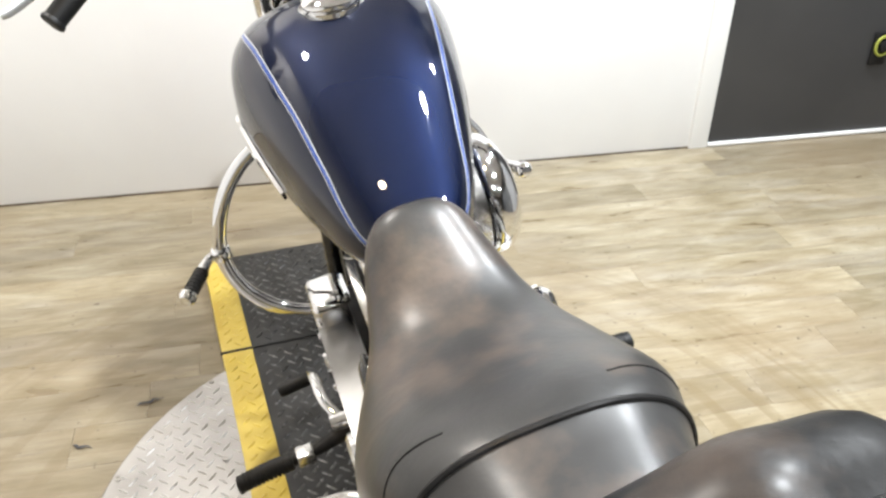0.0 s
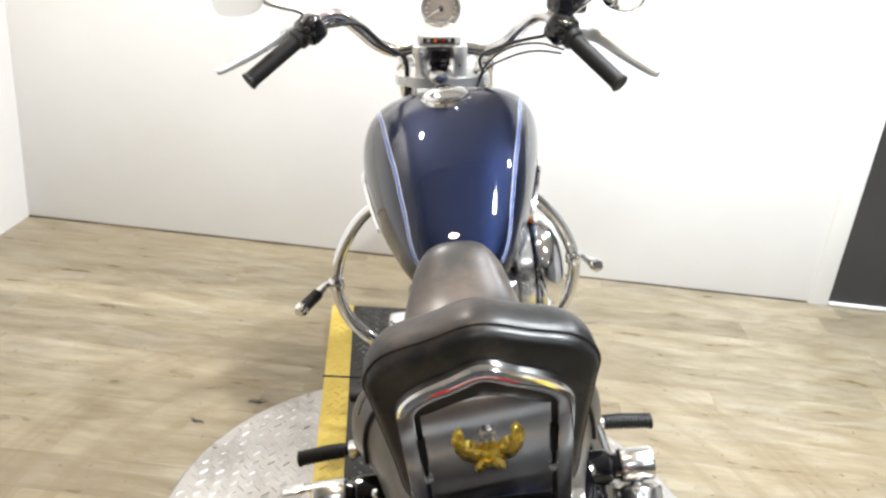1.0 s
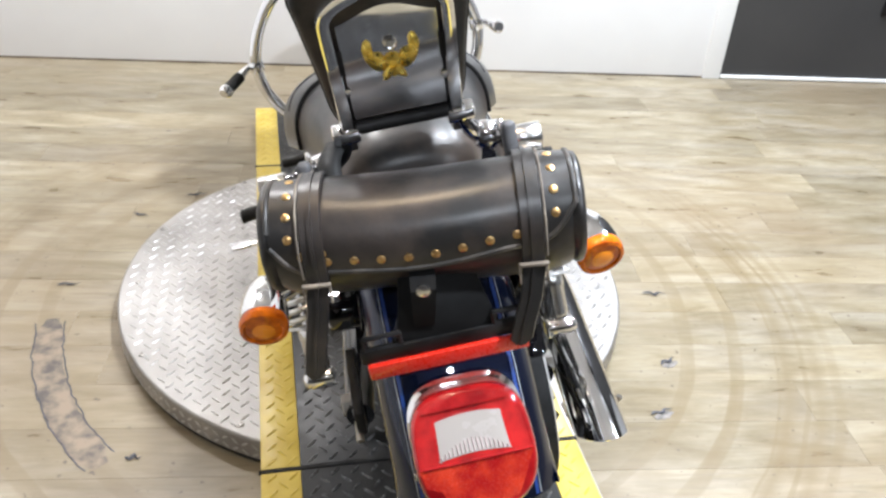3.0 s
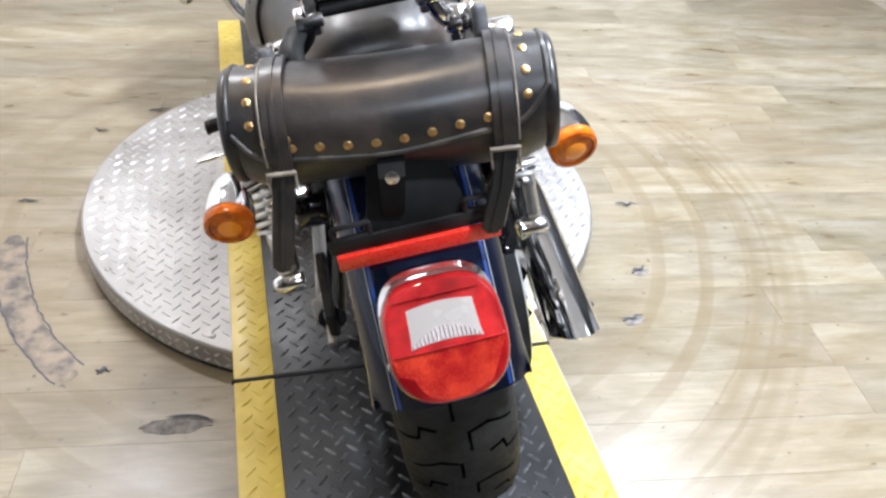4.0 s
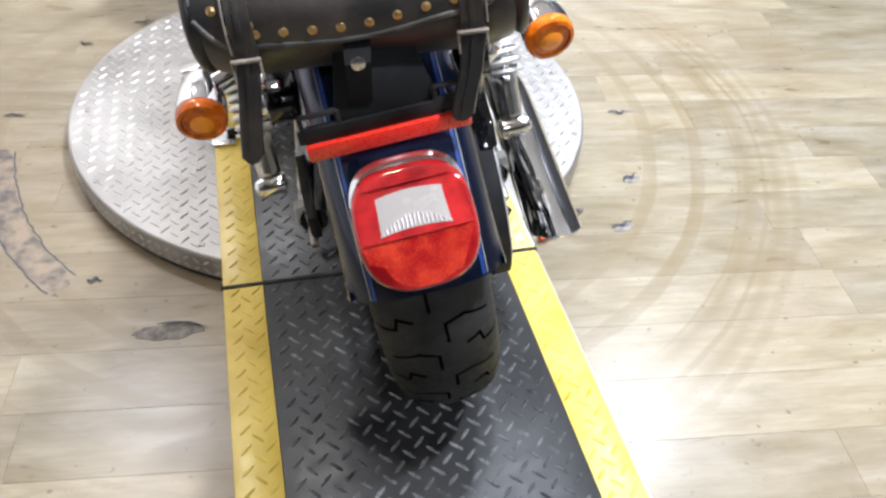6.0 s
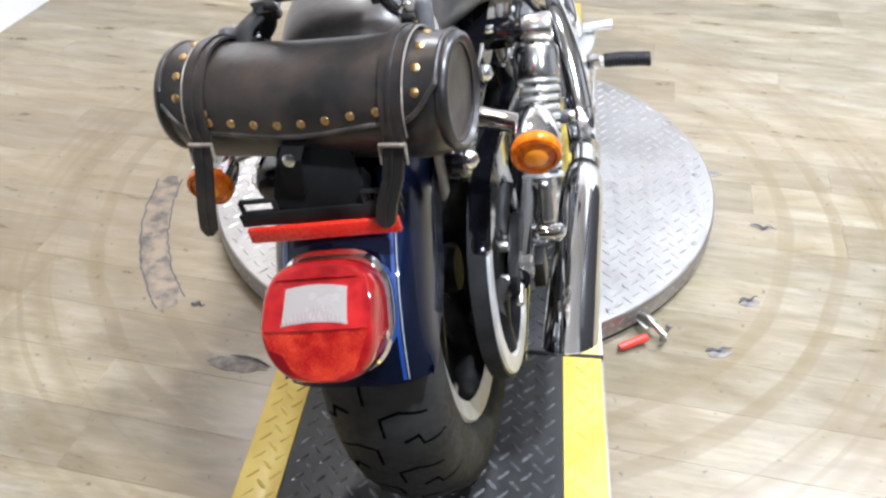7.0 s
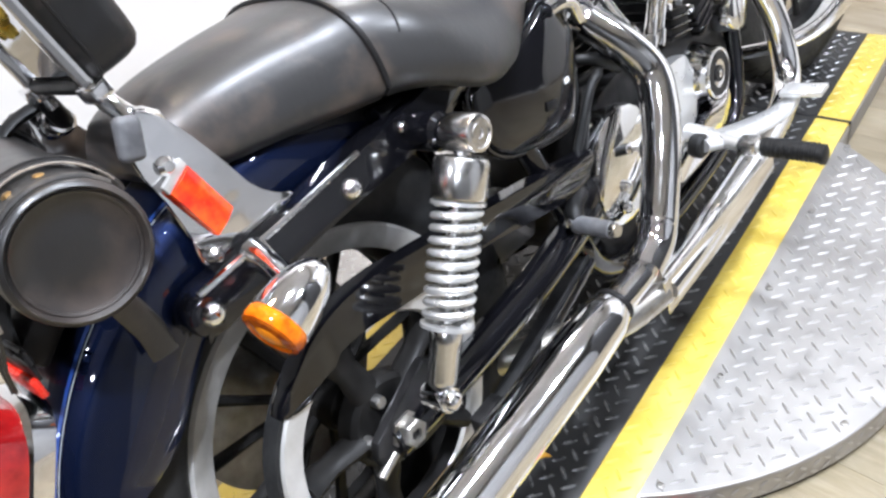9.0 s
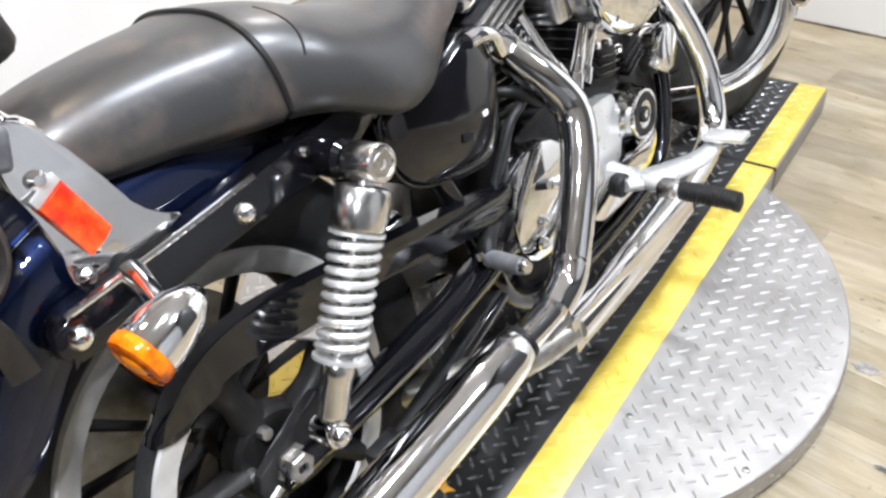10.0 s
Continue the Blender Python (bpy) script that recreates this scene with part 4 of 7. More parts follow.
def motor_rear():
    half = [(0.0, 0.368), (0.03, 0.367), (0.055, 0.363), (0.073, 0.354), (0.083, 0.340), (0.087, 0.320), (0.089, 0.290)]
    outer = [(-x, r) for x, r in reversed(half[1:])] + half
    skirt = [(62, 0.275), (100, 0.276), (112, 0.272), (120, 0.266), (128, 0.260), (136, 0.258), (142, 0.263), (148, 0.279), (152, 0.298), (156, 0.318), (159, 0.338)]
    def fender_rows(line_):
        rows = []
        for k in range(65):
            deg = 62 + 97 * k / 64
            low = lerp_table(skirt, deg)[0]
            a = radians(deg)
            out_ = [(x, r if r > 0.33 else 0.354 - (0.354 - low) * (0.354 - r) / (0.354 - 0.290)) for x, r in line_]
            rows.append([AX + Vector((x, math.cos(a) * r, math.sin(a) * r)) for x, r in shell(out_, 0.004)])
        return rows
    fen = part("rear_fender", loft(fender_rows(outer)), NAVY, bike, "navy rear fender with pinstripes", 50)
    for s in (-1, 1):
        for x, mat_, w, lab in ((0.058, DIMBLUE, 0.004, "blue pinstripe"), (0.0635, DIMSILVER, 0.0012, "thin silver pinstripe")):
            b = bmesh.new()
            rows = []
            for k in range(40):
                a = radians(100 + 58.5 * k / 39)
                rr = lambda q: lerp_table([(p[0], p[1]) for p in half], q)[0] + 0.0009
                rows.append([b.verts.new(AX + Vector((s * q, math.cos(a) * rr(q), math.sin(a) * rr(q)))) for q in (x, x + w)])
            for p, q in zip(rows, rows[1:]):
                b.faces.new((p[0], p[1], q[1], q[0]))
            part("pinstripe", b, mat_, fen, lab, 60)
    # struts with turn signals
    for s in (-1, 1):
        st = part("fender_strut", plate([(-0.150, 0.578), (-0.140, 0.562), (-0.12, 0.560), (0.02, 0.572), (0.20, 0.580), (0.27, 0.60), (0.26, 0.635), (0.20, 0.628), (0.02, 0.612), (-0.11, 0.604), (-0.142, 0.598)], s * 0.092, s * 0.128, 0.006, steps=3), GLOSS, bike, "gloss black fender strut")
        part("strut_trim", tube([(s * 0.126, -0.13, 0.604), (s * 0.1265, -0.02, 0.610), (s * 0.127, 0.09, 0.619)], 0.0034, 8, 6), CHROME, st, "bright strut edge")
        for y, z in ((-0.128, 0.582), (0.064, 0.592)):
            part("bolt", lathe([(0.012, 0.0), (0.012, 0.004), (0.009, 0.010), (0.004, 0.013), (0.0, 0.0135)], (s * 0.127, y, z), (s, 0, 0), 16, caps=False), CHROME, st, "chrome acorn bolt")
        # turn signal: chrome bullet, amber lens facing back
        c = Vector((s * 0.204, -0.108, 0.578))
        ax = Vector((s * 0.05, -0.92, -0.22)).normalized()
        sig = part("turn_signal", lathe([(0.0, -0.066), (0.007, -0.064), (0.016, -0.055), (0.0235, -0.039), (0.028, -0.019), (0.0295, -0.003), (0.0295, 0.004), (0.027, 0.005)], c, ax, 36, caps=False), CHROME, bike, "chrome bullet turn signal")
        part("signal_lens", lathe([(0.0272, 0.003), (0.0292, 0.006), (0.0295, 0.012), (0.0280, 0.017), (0.0235, 0.0185), (0.0215, 0.0165), (0.014, 0.0185), (0.0, 0.019)], c, ax, 36, caps=False), AMBER, sig, "amber lens")
        part("lens_ring", lathe([(0.0, 0.0212), (0.006, 0.0209), (0.010, 0.0202), (0.0135, 0.0190)], c, ax, 28, caps=False), AMBER_CORE, sig, "moulded lens core")
        part("signal_stalk", tube([(s * 0.120, -0.060, 0.600), (s * 0.150, -0.066, 0.597), (s * 0.178, -0.074, 0.592), c - ax * 0.030], [0.0150, 0.0125, 0.0120, 0.0125], 16, 5), CHROME, sig, "chrome stalk")
        # side plates of the backrest with reflectors
        sp = part("side_plate", plate([(-0.113, 0.735), (-0.087, 0.764), (-0.062, 0.735), (-0.040, 0.69), (-0.018, 0.640), (0.012, 0.616), (-0.085, 0.600), (-0.104, 0.620), (-0.100, 0.66)], s * 0.104, s * 0.110, 0.002, steps=3), WAVYCHROME, bike, "chrome backrest side plate")
        rc = Vector((s * 0.1135, -0.077, 0.668))
        n = Vector((s * 0.978, 0.208, 0)).normalized()
        d = Vector((0, 0.023, -0.060))
        d = (d - n * d.dot(n)).normalized()
        turn = Matrix((d, n.cross(d), n)).transposed().to_4x4()
        def across(l, w, h):
            return rc + turn.to_3x3() @ Vector((l, w, h))
        lens_ = loft([[across(l * f, w * f if k in (0, 4) else w, h * (1 if f == 1 else 0.75)) for k, (w, h) in enumerate(((-0.016, -0.0025), (-0.0155, 0.0018), (0.001, 0.0042), (0.0155, 0.0018), (0.016, -0.0025)))] for l, f in ((-0.032, 0.97), (-0.031, 1), (0.031, 1), (0.032, 0.97))])
        rf = part("side_reflector", lens_, ORANGE_REFL, sp, "orange side reflector")
        part("reflector_base", box((0.010, 0.033, 0.0040), across(-0.0365, 0, -0.001), 0.0012, turn), RIMSILVER, rf, "pale reflector base")
        for y, z in ((-0.090, 0.712), (-0.092, 0.618)):
            part("bolt", lathe([(0.009, 0.0), (0.009, 0.005), (0.005, 0.009), (0.0, 0.0095)], (s * 0.110, y, z), (s, 0, 0), 14, caps=False), CHROME, sp)
        part("latch", box((0.016, 0.022, 0.038), (s * 0.112, -0.106, 0.748), 0.006, Matrix.Rotation(radians(-20), 4, "X"), 3), PEGGREY, sp, "grey quick-release latch")
    # licence bracket and red reflector
    lb = part("licence_bracket", box((0.176, 0.004, 0.016), (-0.003, -0.263, 0.620), 0.001), SATIN, bike, "black licence plate bracket")
    part("bracket_arm", loft([[Vector((x * w, y + dy, z)) for x, dy in ((-1, 0.004), (-1, 0), (-0.5, -0.003), (0.5, -0.003), (1, 0), (1, 0.004))] for w, y, z in ((0.056, -0.261, 0.612), (0.052, -0.259, 0.630), (0.046, -0.252, 0.652), (0.040, -0.236, 0.676), (0.034, -0.212, 0.698))]), FLATBLACK, lb, "black plastic bracket panel")
    for s in (-1, 1):
        for p, q in (((s * 0.048, 0.628), (s * 0.085, 0.628)), ((s * 0.048, 0.642), (s * 0.085, 0.642)), ((s * 0.085, 0.628), (s * 0.085, 0.642)), ((s * 0.048, 0.628), (s * 0.048, 0.642))):
            part("slot_frame", tube([(p[0], -0.262, p[1]), (q[0], -0.262, q[1])], 0.0028, 6, 1), SATIN, lb)
    part("reflector_bar", box((0.166, 0.007, 0.018), (-0.003, -0.2675, 0.603), 0.002), RED_BAR, lb, "red reflector bar")
    part("mount_block", box((0.085, 0.05, 0.03), (0, -0.235, 0.622), 0.004, Matrix.Rotation(radians(35), 4, "X")), SATIN, lb)
    # tail light
    nrm = Vector((0, -0.829, 0.559))
    dn = Vector((0, -0.559, -0.829))
    C = Vector((0, -0.829 * 0.366, 0.315 + 0.559 * 0.366))
    sx = Vector((1, 0, 0))
    def ring(hx, hu, hd, h, lens=None):
        out = []
        for k in range(56):
            a = 2 * math.pi * k / 56
            n = 3.3 if math.sin(a) < 0 else 2.7
            v = power(math.sin(a), n)
            vv = (hd if v > 0 else hu) * v
            hh = h if lens is None else 0.012 + (wedge(vv) - 0.012) * lens
            out.append(C + nrm * hh + dn * vv + sx * hx * power(math.cos(a), n))
        return out
    def wedge(vv):
        """Height of the lens: a sloping roof, a crease, then the reflector face below it."""
        return 0.0765 + 0.44 * (vv - 0.004) if vv < 0.004 else 0.0765 - 0.20 * (vv - 0.004)
    def facet(name, v0, v1, wide, lift, mat_, lab, rows_=6, arch=0.0, par=None):
        b = bmesh.new()
        g = []
        for j in range(rows_ + 1):
            vv = v0 + (v1 - v0) * j / rows_
            w = wide(vv)
            g.append([b.verts.new(C + sx * (w * (k / 6 - 1)) + dn * (vv + arch * (k / 6 - 1) ** 2) + nrm * (wedge(vv + arch * (k / 6 - 1) ** 2) + lift - 0.0015 * abs(k / 6 - 1) ** 3)) for k in range(13)])
        for p, q in zip(g, g[1:]):
            for k in range(12):
                b.faces.new((p[k], p[k + 1], q[k + 1], q[k]))
        return part(name, b, mat_, par, lab, 60)
    def rim_width(vv):
        hu, hd, n = 0.0595 * 0.94, 0.0615 * 0.94, (3.3 if vv < 0 else 2.7)
        f = min(1.0, abs(vv) / (hu if vv < 0 else hd))
        return 0.0590 * 0.94 * max(0.0, 1 - f ** n) ** (1 / n)
    tl = part("tail_light", loft([ring(0.058, 0.066, 0.062, -0.03), ring(0.061, 0.069, 0.064, 0.0), ring(0.061, 0.068, 0.064, 0.014), ring(0.057, 0.063, 0.060, 0.019)]), CHROME, bike, "red tail light on a chrome base")
    lens = part("lens", loft([ring(0.0585 * f, 0.0590 * f, 0.0610 * f, 0, g) for f, g in ((1.0, 0.0), (1.015, 0.3), (1.02, 0.62), (1.015, 0.86), (0.99, 0.955), (0.955, 0.99), (0.93, 1.0))]), RED_LENS, tl, "red plastic lens", 50)
    facet("roof", -0.0555, 0.0042, rim_width, 0.0006, RED_LENS, "red lens roof", 8, par=lens)
    facet("reflector_face", 0.0042, 0.0572, rim_width, 0.0006, RED_DEEP, "bright red reflector face", 8, par=lens)
    part("crease", tube([C + sx * (0.0525 * (k / 8 - 1)) + dn * 0.0042 + nrm * (wedge(0.0042) + 0.0004 - 0.0015 * abs(k / 8 - 1) ** 3) for k in range(17)], 0.0016, 8, 1), RED_LENS, lens)
    facet("visor", -0.0555, -0.044, lambda v: rim_width(v) * 0.96, 0.0035, RED_LENS, "red visor above the window", 3, par=lens)
    win = facet("window", -0.038, -0.003, lambda v: 0.0355 + 0.06 * (v + 0.038), 0.0014, CLEAR_LENS, "frosted clear licence window", 6, 0.004, par=lens)
    for k in range(17):
        x = -0.032 + 0.004 * k
        v0, v1 = -0.016 + 0.00012 * (k - 8) ** 2 + abs(k - 8) * 0.0006, -0.004 + 0.00005 * (k - 8) ** 2
        part("window_rib", tube([C + nrm * (wedge(v0) + 0.0016) + sx * x + dn * v0, C + nrm * (wedge(v1) + 0.0016) + sx * x + dn * v1], 0.0008, 5, 1), RIBGREY, lens)
    for s in (-1, 1):
        part("screw", lathe([(0.005, 0), (0.005, 0.002), (0.0, 0.0035)], C + nrm * 0.034 + sx * s * 0.0592 + dn * 0.02, (s, 0, 0), 10, caps=False), CHROME, tl)


motor_rear()


def motor_shocks():
    for s in (-1, 1):
        a, b = Vector((s * 0.181, 0.024, 0.351)), Vector((s * 0.190, 0.182, 0.592))
        d = (b - a).normalized()
        L = (b - a).length
        sh = part("shock_absorber", lathe([(0.0100, 0.02), (0.0100, L - 0.02)], a, d, 16), POLISHED, bike, "chrome coil-over shock absorber")
        part("lower_tube", lathe([(0.0, 0.014), (0.015, 0.015), (0.0172, 0.020), (0.0172, 0.060), (0.0185, 0.062), (0.0185, 0.076), (0.017, 0.079), (0.0, 0.079)], a, d, 24, caps=False), POLISHED, sh, "polished lower tube")
        part("upper_cover", lathe([(0.0, L - 0.070), (0.029, L - 0.070), (0.0305, L - 0.067), (0.0305, L - 0.030), (0.0285, L - 0.026), (0.018, L - 0.0235), (0.0, L - 0.022)], a, d, 28, caps=False), POLISHED, sh, "chrome upper cover")
        _, u, v = frame_axes(d)
        turns, pts = 9.6, []
        for k in range(int(turns * 16) + 1):
            f = k / (turns * 16)
            an = 2 * math.pi * turns * f
            h = 0.084 + (L - 0.076 - 0.084) * f
            pts.append(a + d * h + (u * math.cos(an) + v * math.sin(an)) * 0.0250)
        part("coil_spring", tube(pts, 0.0043, 8, 1, smooth=False), SPRING, sh, "bright steel coil spring")
        for h in (0.081, L - 0.074):
            part("spring_seat", lathe([(0.018, h - 0.003), (0.030, h - 0.002), (0.030, h + 0.002), (0.018, h + 0.003)], a, d, 28), SPRING, sh)
        part("eye", lathe([(0.006, -0.020), (0.0145, -0.019), (0.0155, -0.015), (0.0155, 0.012), (0.0145, 0.016), (0.006, 0.017)], a, (s, 0, 0), 22, caps=False), CHROME, sh, "chrome mounting eye")
        part("cap_nut", lathe([(0.012, 0.015), (0.012, 0.021), (0.008, 0.026), (0.0, 0.028)], a, (s, 0, 0), 14, caps=False), CHROME, sh, "chrome cap nut")
        part("eye", lathe([(0.010, -0.021), (0.0195, -0.020), (0.0210, -0.017), (0.0210, 0.019), (0.0198, 0.0215), (0.0160, 0.0222), (0.0150, 0.0205), (0.0118, 0.0205), (0.0108, 0.0215), (0.0060, 0.0215), (0.0050, 0.0195), (0.0, 0.0195)], b, (s, 0, 0), 32, caps=False), POLISHED, sh, "flat-faced chrome mounting eye")
        part("upper_mount", lathe([(0.0, -0.064), (0.022, -0.062), (0.022, -0.034), (0.0165, -0.028), (0.0165, -0.019), (0.0, -0.018)], b, (s, 0, 0), 24, caps=False), GLOSS, sh, "black upper mount")
        part("mount_bolt", lathe([(0.0065, 0.0), (0.0065, 0.006), (0.0045, 0.0085), (0.0, 0.009)], (s * 0.127, 0.155, 0.612), (s, 0, 0), 8, caps=False), CHROME, sh, "small chrome bolt")


motor_shocks()


def motor_frame():
    fr = part("frame", tube([(0, 1.12, 0.86), (0, 1.00, 0.80), (0, 0.80, 0.68), (0, 0.55, 0.62), (0, 0.35, 0.60), (0, 0.20, 0.62)], 0.021, 14, 6), GLOSS, bike, "gloss black steel frame")
    for s in (-1, 1):
        part("down_tube", tube([(s * 0.02, 1.10, 0.80), (s * 0.07, 1.04, 0.55), (s * 0.10, 1.00, 0.28), (s * 0.11, 0.90, 0.17), (s * 0.11, 0.60, 0.155), (s * 0.11, 0.45, 0.20), (s * 0.11, 0.40, 0.32), (s * 0.10, 0.36, 0.47), (s * 0.095, 0.28, 0.60), (s * 0.095, 0.15, 0.62)], 0.016, 12, 6), GLOSS, fr)
        sw = part("swingarm", tube([(s * 0.135, -0.03, 0.312), (s * 0.130, 0.10, 0.305), (s * 0.122, 0.28, 0.300), (s * 0.105, 0.45, 0.305)], [0.021, 0.024, 0.025, 0.028], 14, 6), GLOSS, bike, "gloss black swingarm")
        part("axle_plate", plate([(-0.055, 0.300), (-0.05, 0.335), (0.0, 0.350), (0.05, 0.372), (0.075, 0.34), (0.06, 0.285), (0.0, 0.282)], s * 0.128, s * 0.142, 0.003, steps=2), SATIN, sw)
        part("axle_nut", lathe([(0.024, 0.0), (0.024, 0.003), (0.0175, 0.003), (0.0175, 0.015), (0.0155, 0.017), (0.008, 0.017), (0.008, 0.012), (0.0, 0.012)], (s * 0.142, -0.010, 0.318), (s, 0, 0), 6, caps=False), STEEL, sw, "steel axle nut")
        part("adjuster_bolt", tube([(s * 0.140, -0.035, 0.305), (s * 0.141, -0.065, 0.296)], 0.006, 10, 2), STEEL, sw)
    part("pivot_cover", lathe([(0.0, 0.0), (0.035, 0.0), (0.035, 0.02), (0.022, 0.028), (0.0, 0.03)], (0.10, 0.455, 0.325), (1, 0, 0), 24, caps=False), GLOSS, fr)
    # belt guard above the pulley
    line = [(-0.124, 0.441), (-0.086, 0.470), (-0.046, 0.490), (0.0, 0.497), (0.052, 0.493), (0.098, 0.483), (0.223, 0.456), (0.40, 0.414), (0.47, 0.398)]
    low = [(0.46, 0.372), (0.40, 0.366), (0.316, 0.384), (0.235, 0.408), (0.17, 0.422), (0.083, 0.434), (0.028, 0.446), (-0.011, 0.452), (-0.046, 0.449), (-0.088, 0.430)]
    bg = part("belt_guard", plate(line + low, 0.104, 0.130, 0.006, steps=3), GLOSS, bike, "gloss black belt guard")
    part("lower_belt_guard", plate([(-0.02, 0.150), (0.06, 0.155), (0.25, 0.215), (0.42, 0.25), (0.42, 0.235), (0.25, 0.195), (0.07, 0.135), (-0.02, 0.135)], 0.112, 0.124, 0.003, steps=2), GLOSS, bg)
    part("belt_run", plate([(0.02, 0.470), (0.45, 0.386), (0.45, 0.380), (0.02, 0.464)], 0.099, 0.122), RUBBER, bg, "black drive belt")
    part("belt_run", plate([(0.02, 0.163), (0.45, 0.268), (0.45, 0.262), (0.02, 0.157)], 0.099, 0.122), RUBBER, bg, "black drive belt")
    # oil tank cover on the right, side cover on the left
    oc = [(0.292, 0.590), (0.282, 0.535), (0.300, 0.490), (0.350, 0.462), (0.450, 0.440), (0.490, 0.470), (0.510, 0.545), (0.500, 0.600), (0.465, 0.620), (0.40, 0.600)]
    for s in (-1, 1):
        pts = spline([(0, y, z) for y, z in oc], 5, True)
        dome = [[Vector((s * x, 0.395 + (p.y - 0.395) * f, 0.532 + (p.z - 0.532) * f)) for p in pts] for x, f in ((0.06, 1.0), (0.104, 1.0), (0.112, 0.985), (0.117, 0.955), (0.120, 0.90), (0.123, 0.70), (0.125, 0.40), (0.1255, 0.12))]
        ot = part("side_cover", loft(dome), GLOSS, bike, "gloss black oil tank with rolled rim" if s > 0 else "gloss black side cover with rolled rim")
        part("cover_rim", tube([(s * 0.109, y, z) for y, z in oc], 0.0042, 10, 5, closed=True), GLOSS, ot, "rolled gloss black rim")
    part("label_plate", box((0.002, 0.024, 0.012), (0.1265, 0.413, 0.499), 0.0006, Matrix.Rotation(radians(-14), 4, "X")), SATIN, bike, "small black warning sticker")
    part("label_plate", box((0.002, 0.010, 0.007), (0.1250, 0.458, 0.512), 0.0006), TRIM, bike, "small pale sticker")
    part("saddle_bracket", tube([(0.125, 0.455, 0.612), (0.128, 0.480, 0.612), (0.128, 0.505, 0.600), (0.125, 0.52, 0.57)], [0.011, 0.0125, 0.010, 0.008], 12, 4), CHROME, bike, "chrome saddle bracket")
    # stand on the left
    ks = part("side_stand", tube([(-0.12, 0.62, 0.18), (-0.22, 0.60, 0.09), (-0.335, 0.585, 0.012 + 0.068)], [0.013, 0.012, 0.011], 12, 5), GLOSS, bike, "black side stand")
    part("stand_foot", box((0.05, 0.06, 0.008), (-0.345, 0.585, 0.0755), 0.003, Matrix.Rotation(radians(11.5), 4, "Y")), POLISHED, ks, "flat metal stand foot")
    part("stand_tab", box((0.046, 0.028, 0.008), (-0.378, 0.699, 0.193), 0.003, Matrix.Rotation(radians(8), 4, "Z")), POLISHED, ks, "bright metal toe tab")
    part("tab_arm", tube([(-0.366, 0.698, 0.193), (-0.335, 0.700, 0.190), (-0.290, 0.692, 0.181), (-0.240, 0.684, 0.180), (-0.190, 0.668, 0.186), (-0.130, 0.630, 0.180)], [0.008, 0.0085, 0.009, 0.009, 0.009, 0.010], 12, 5, flat=0.6), POLISHED, ks, "curved bright arm")


motor_frame()

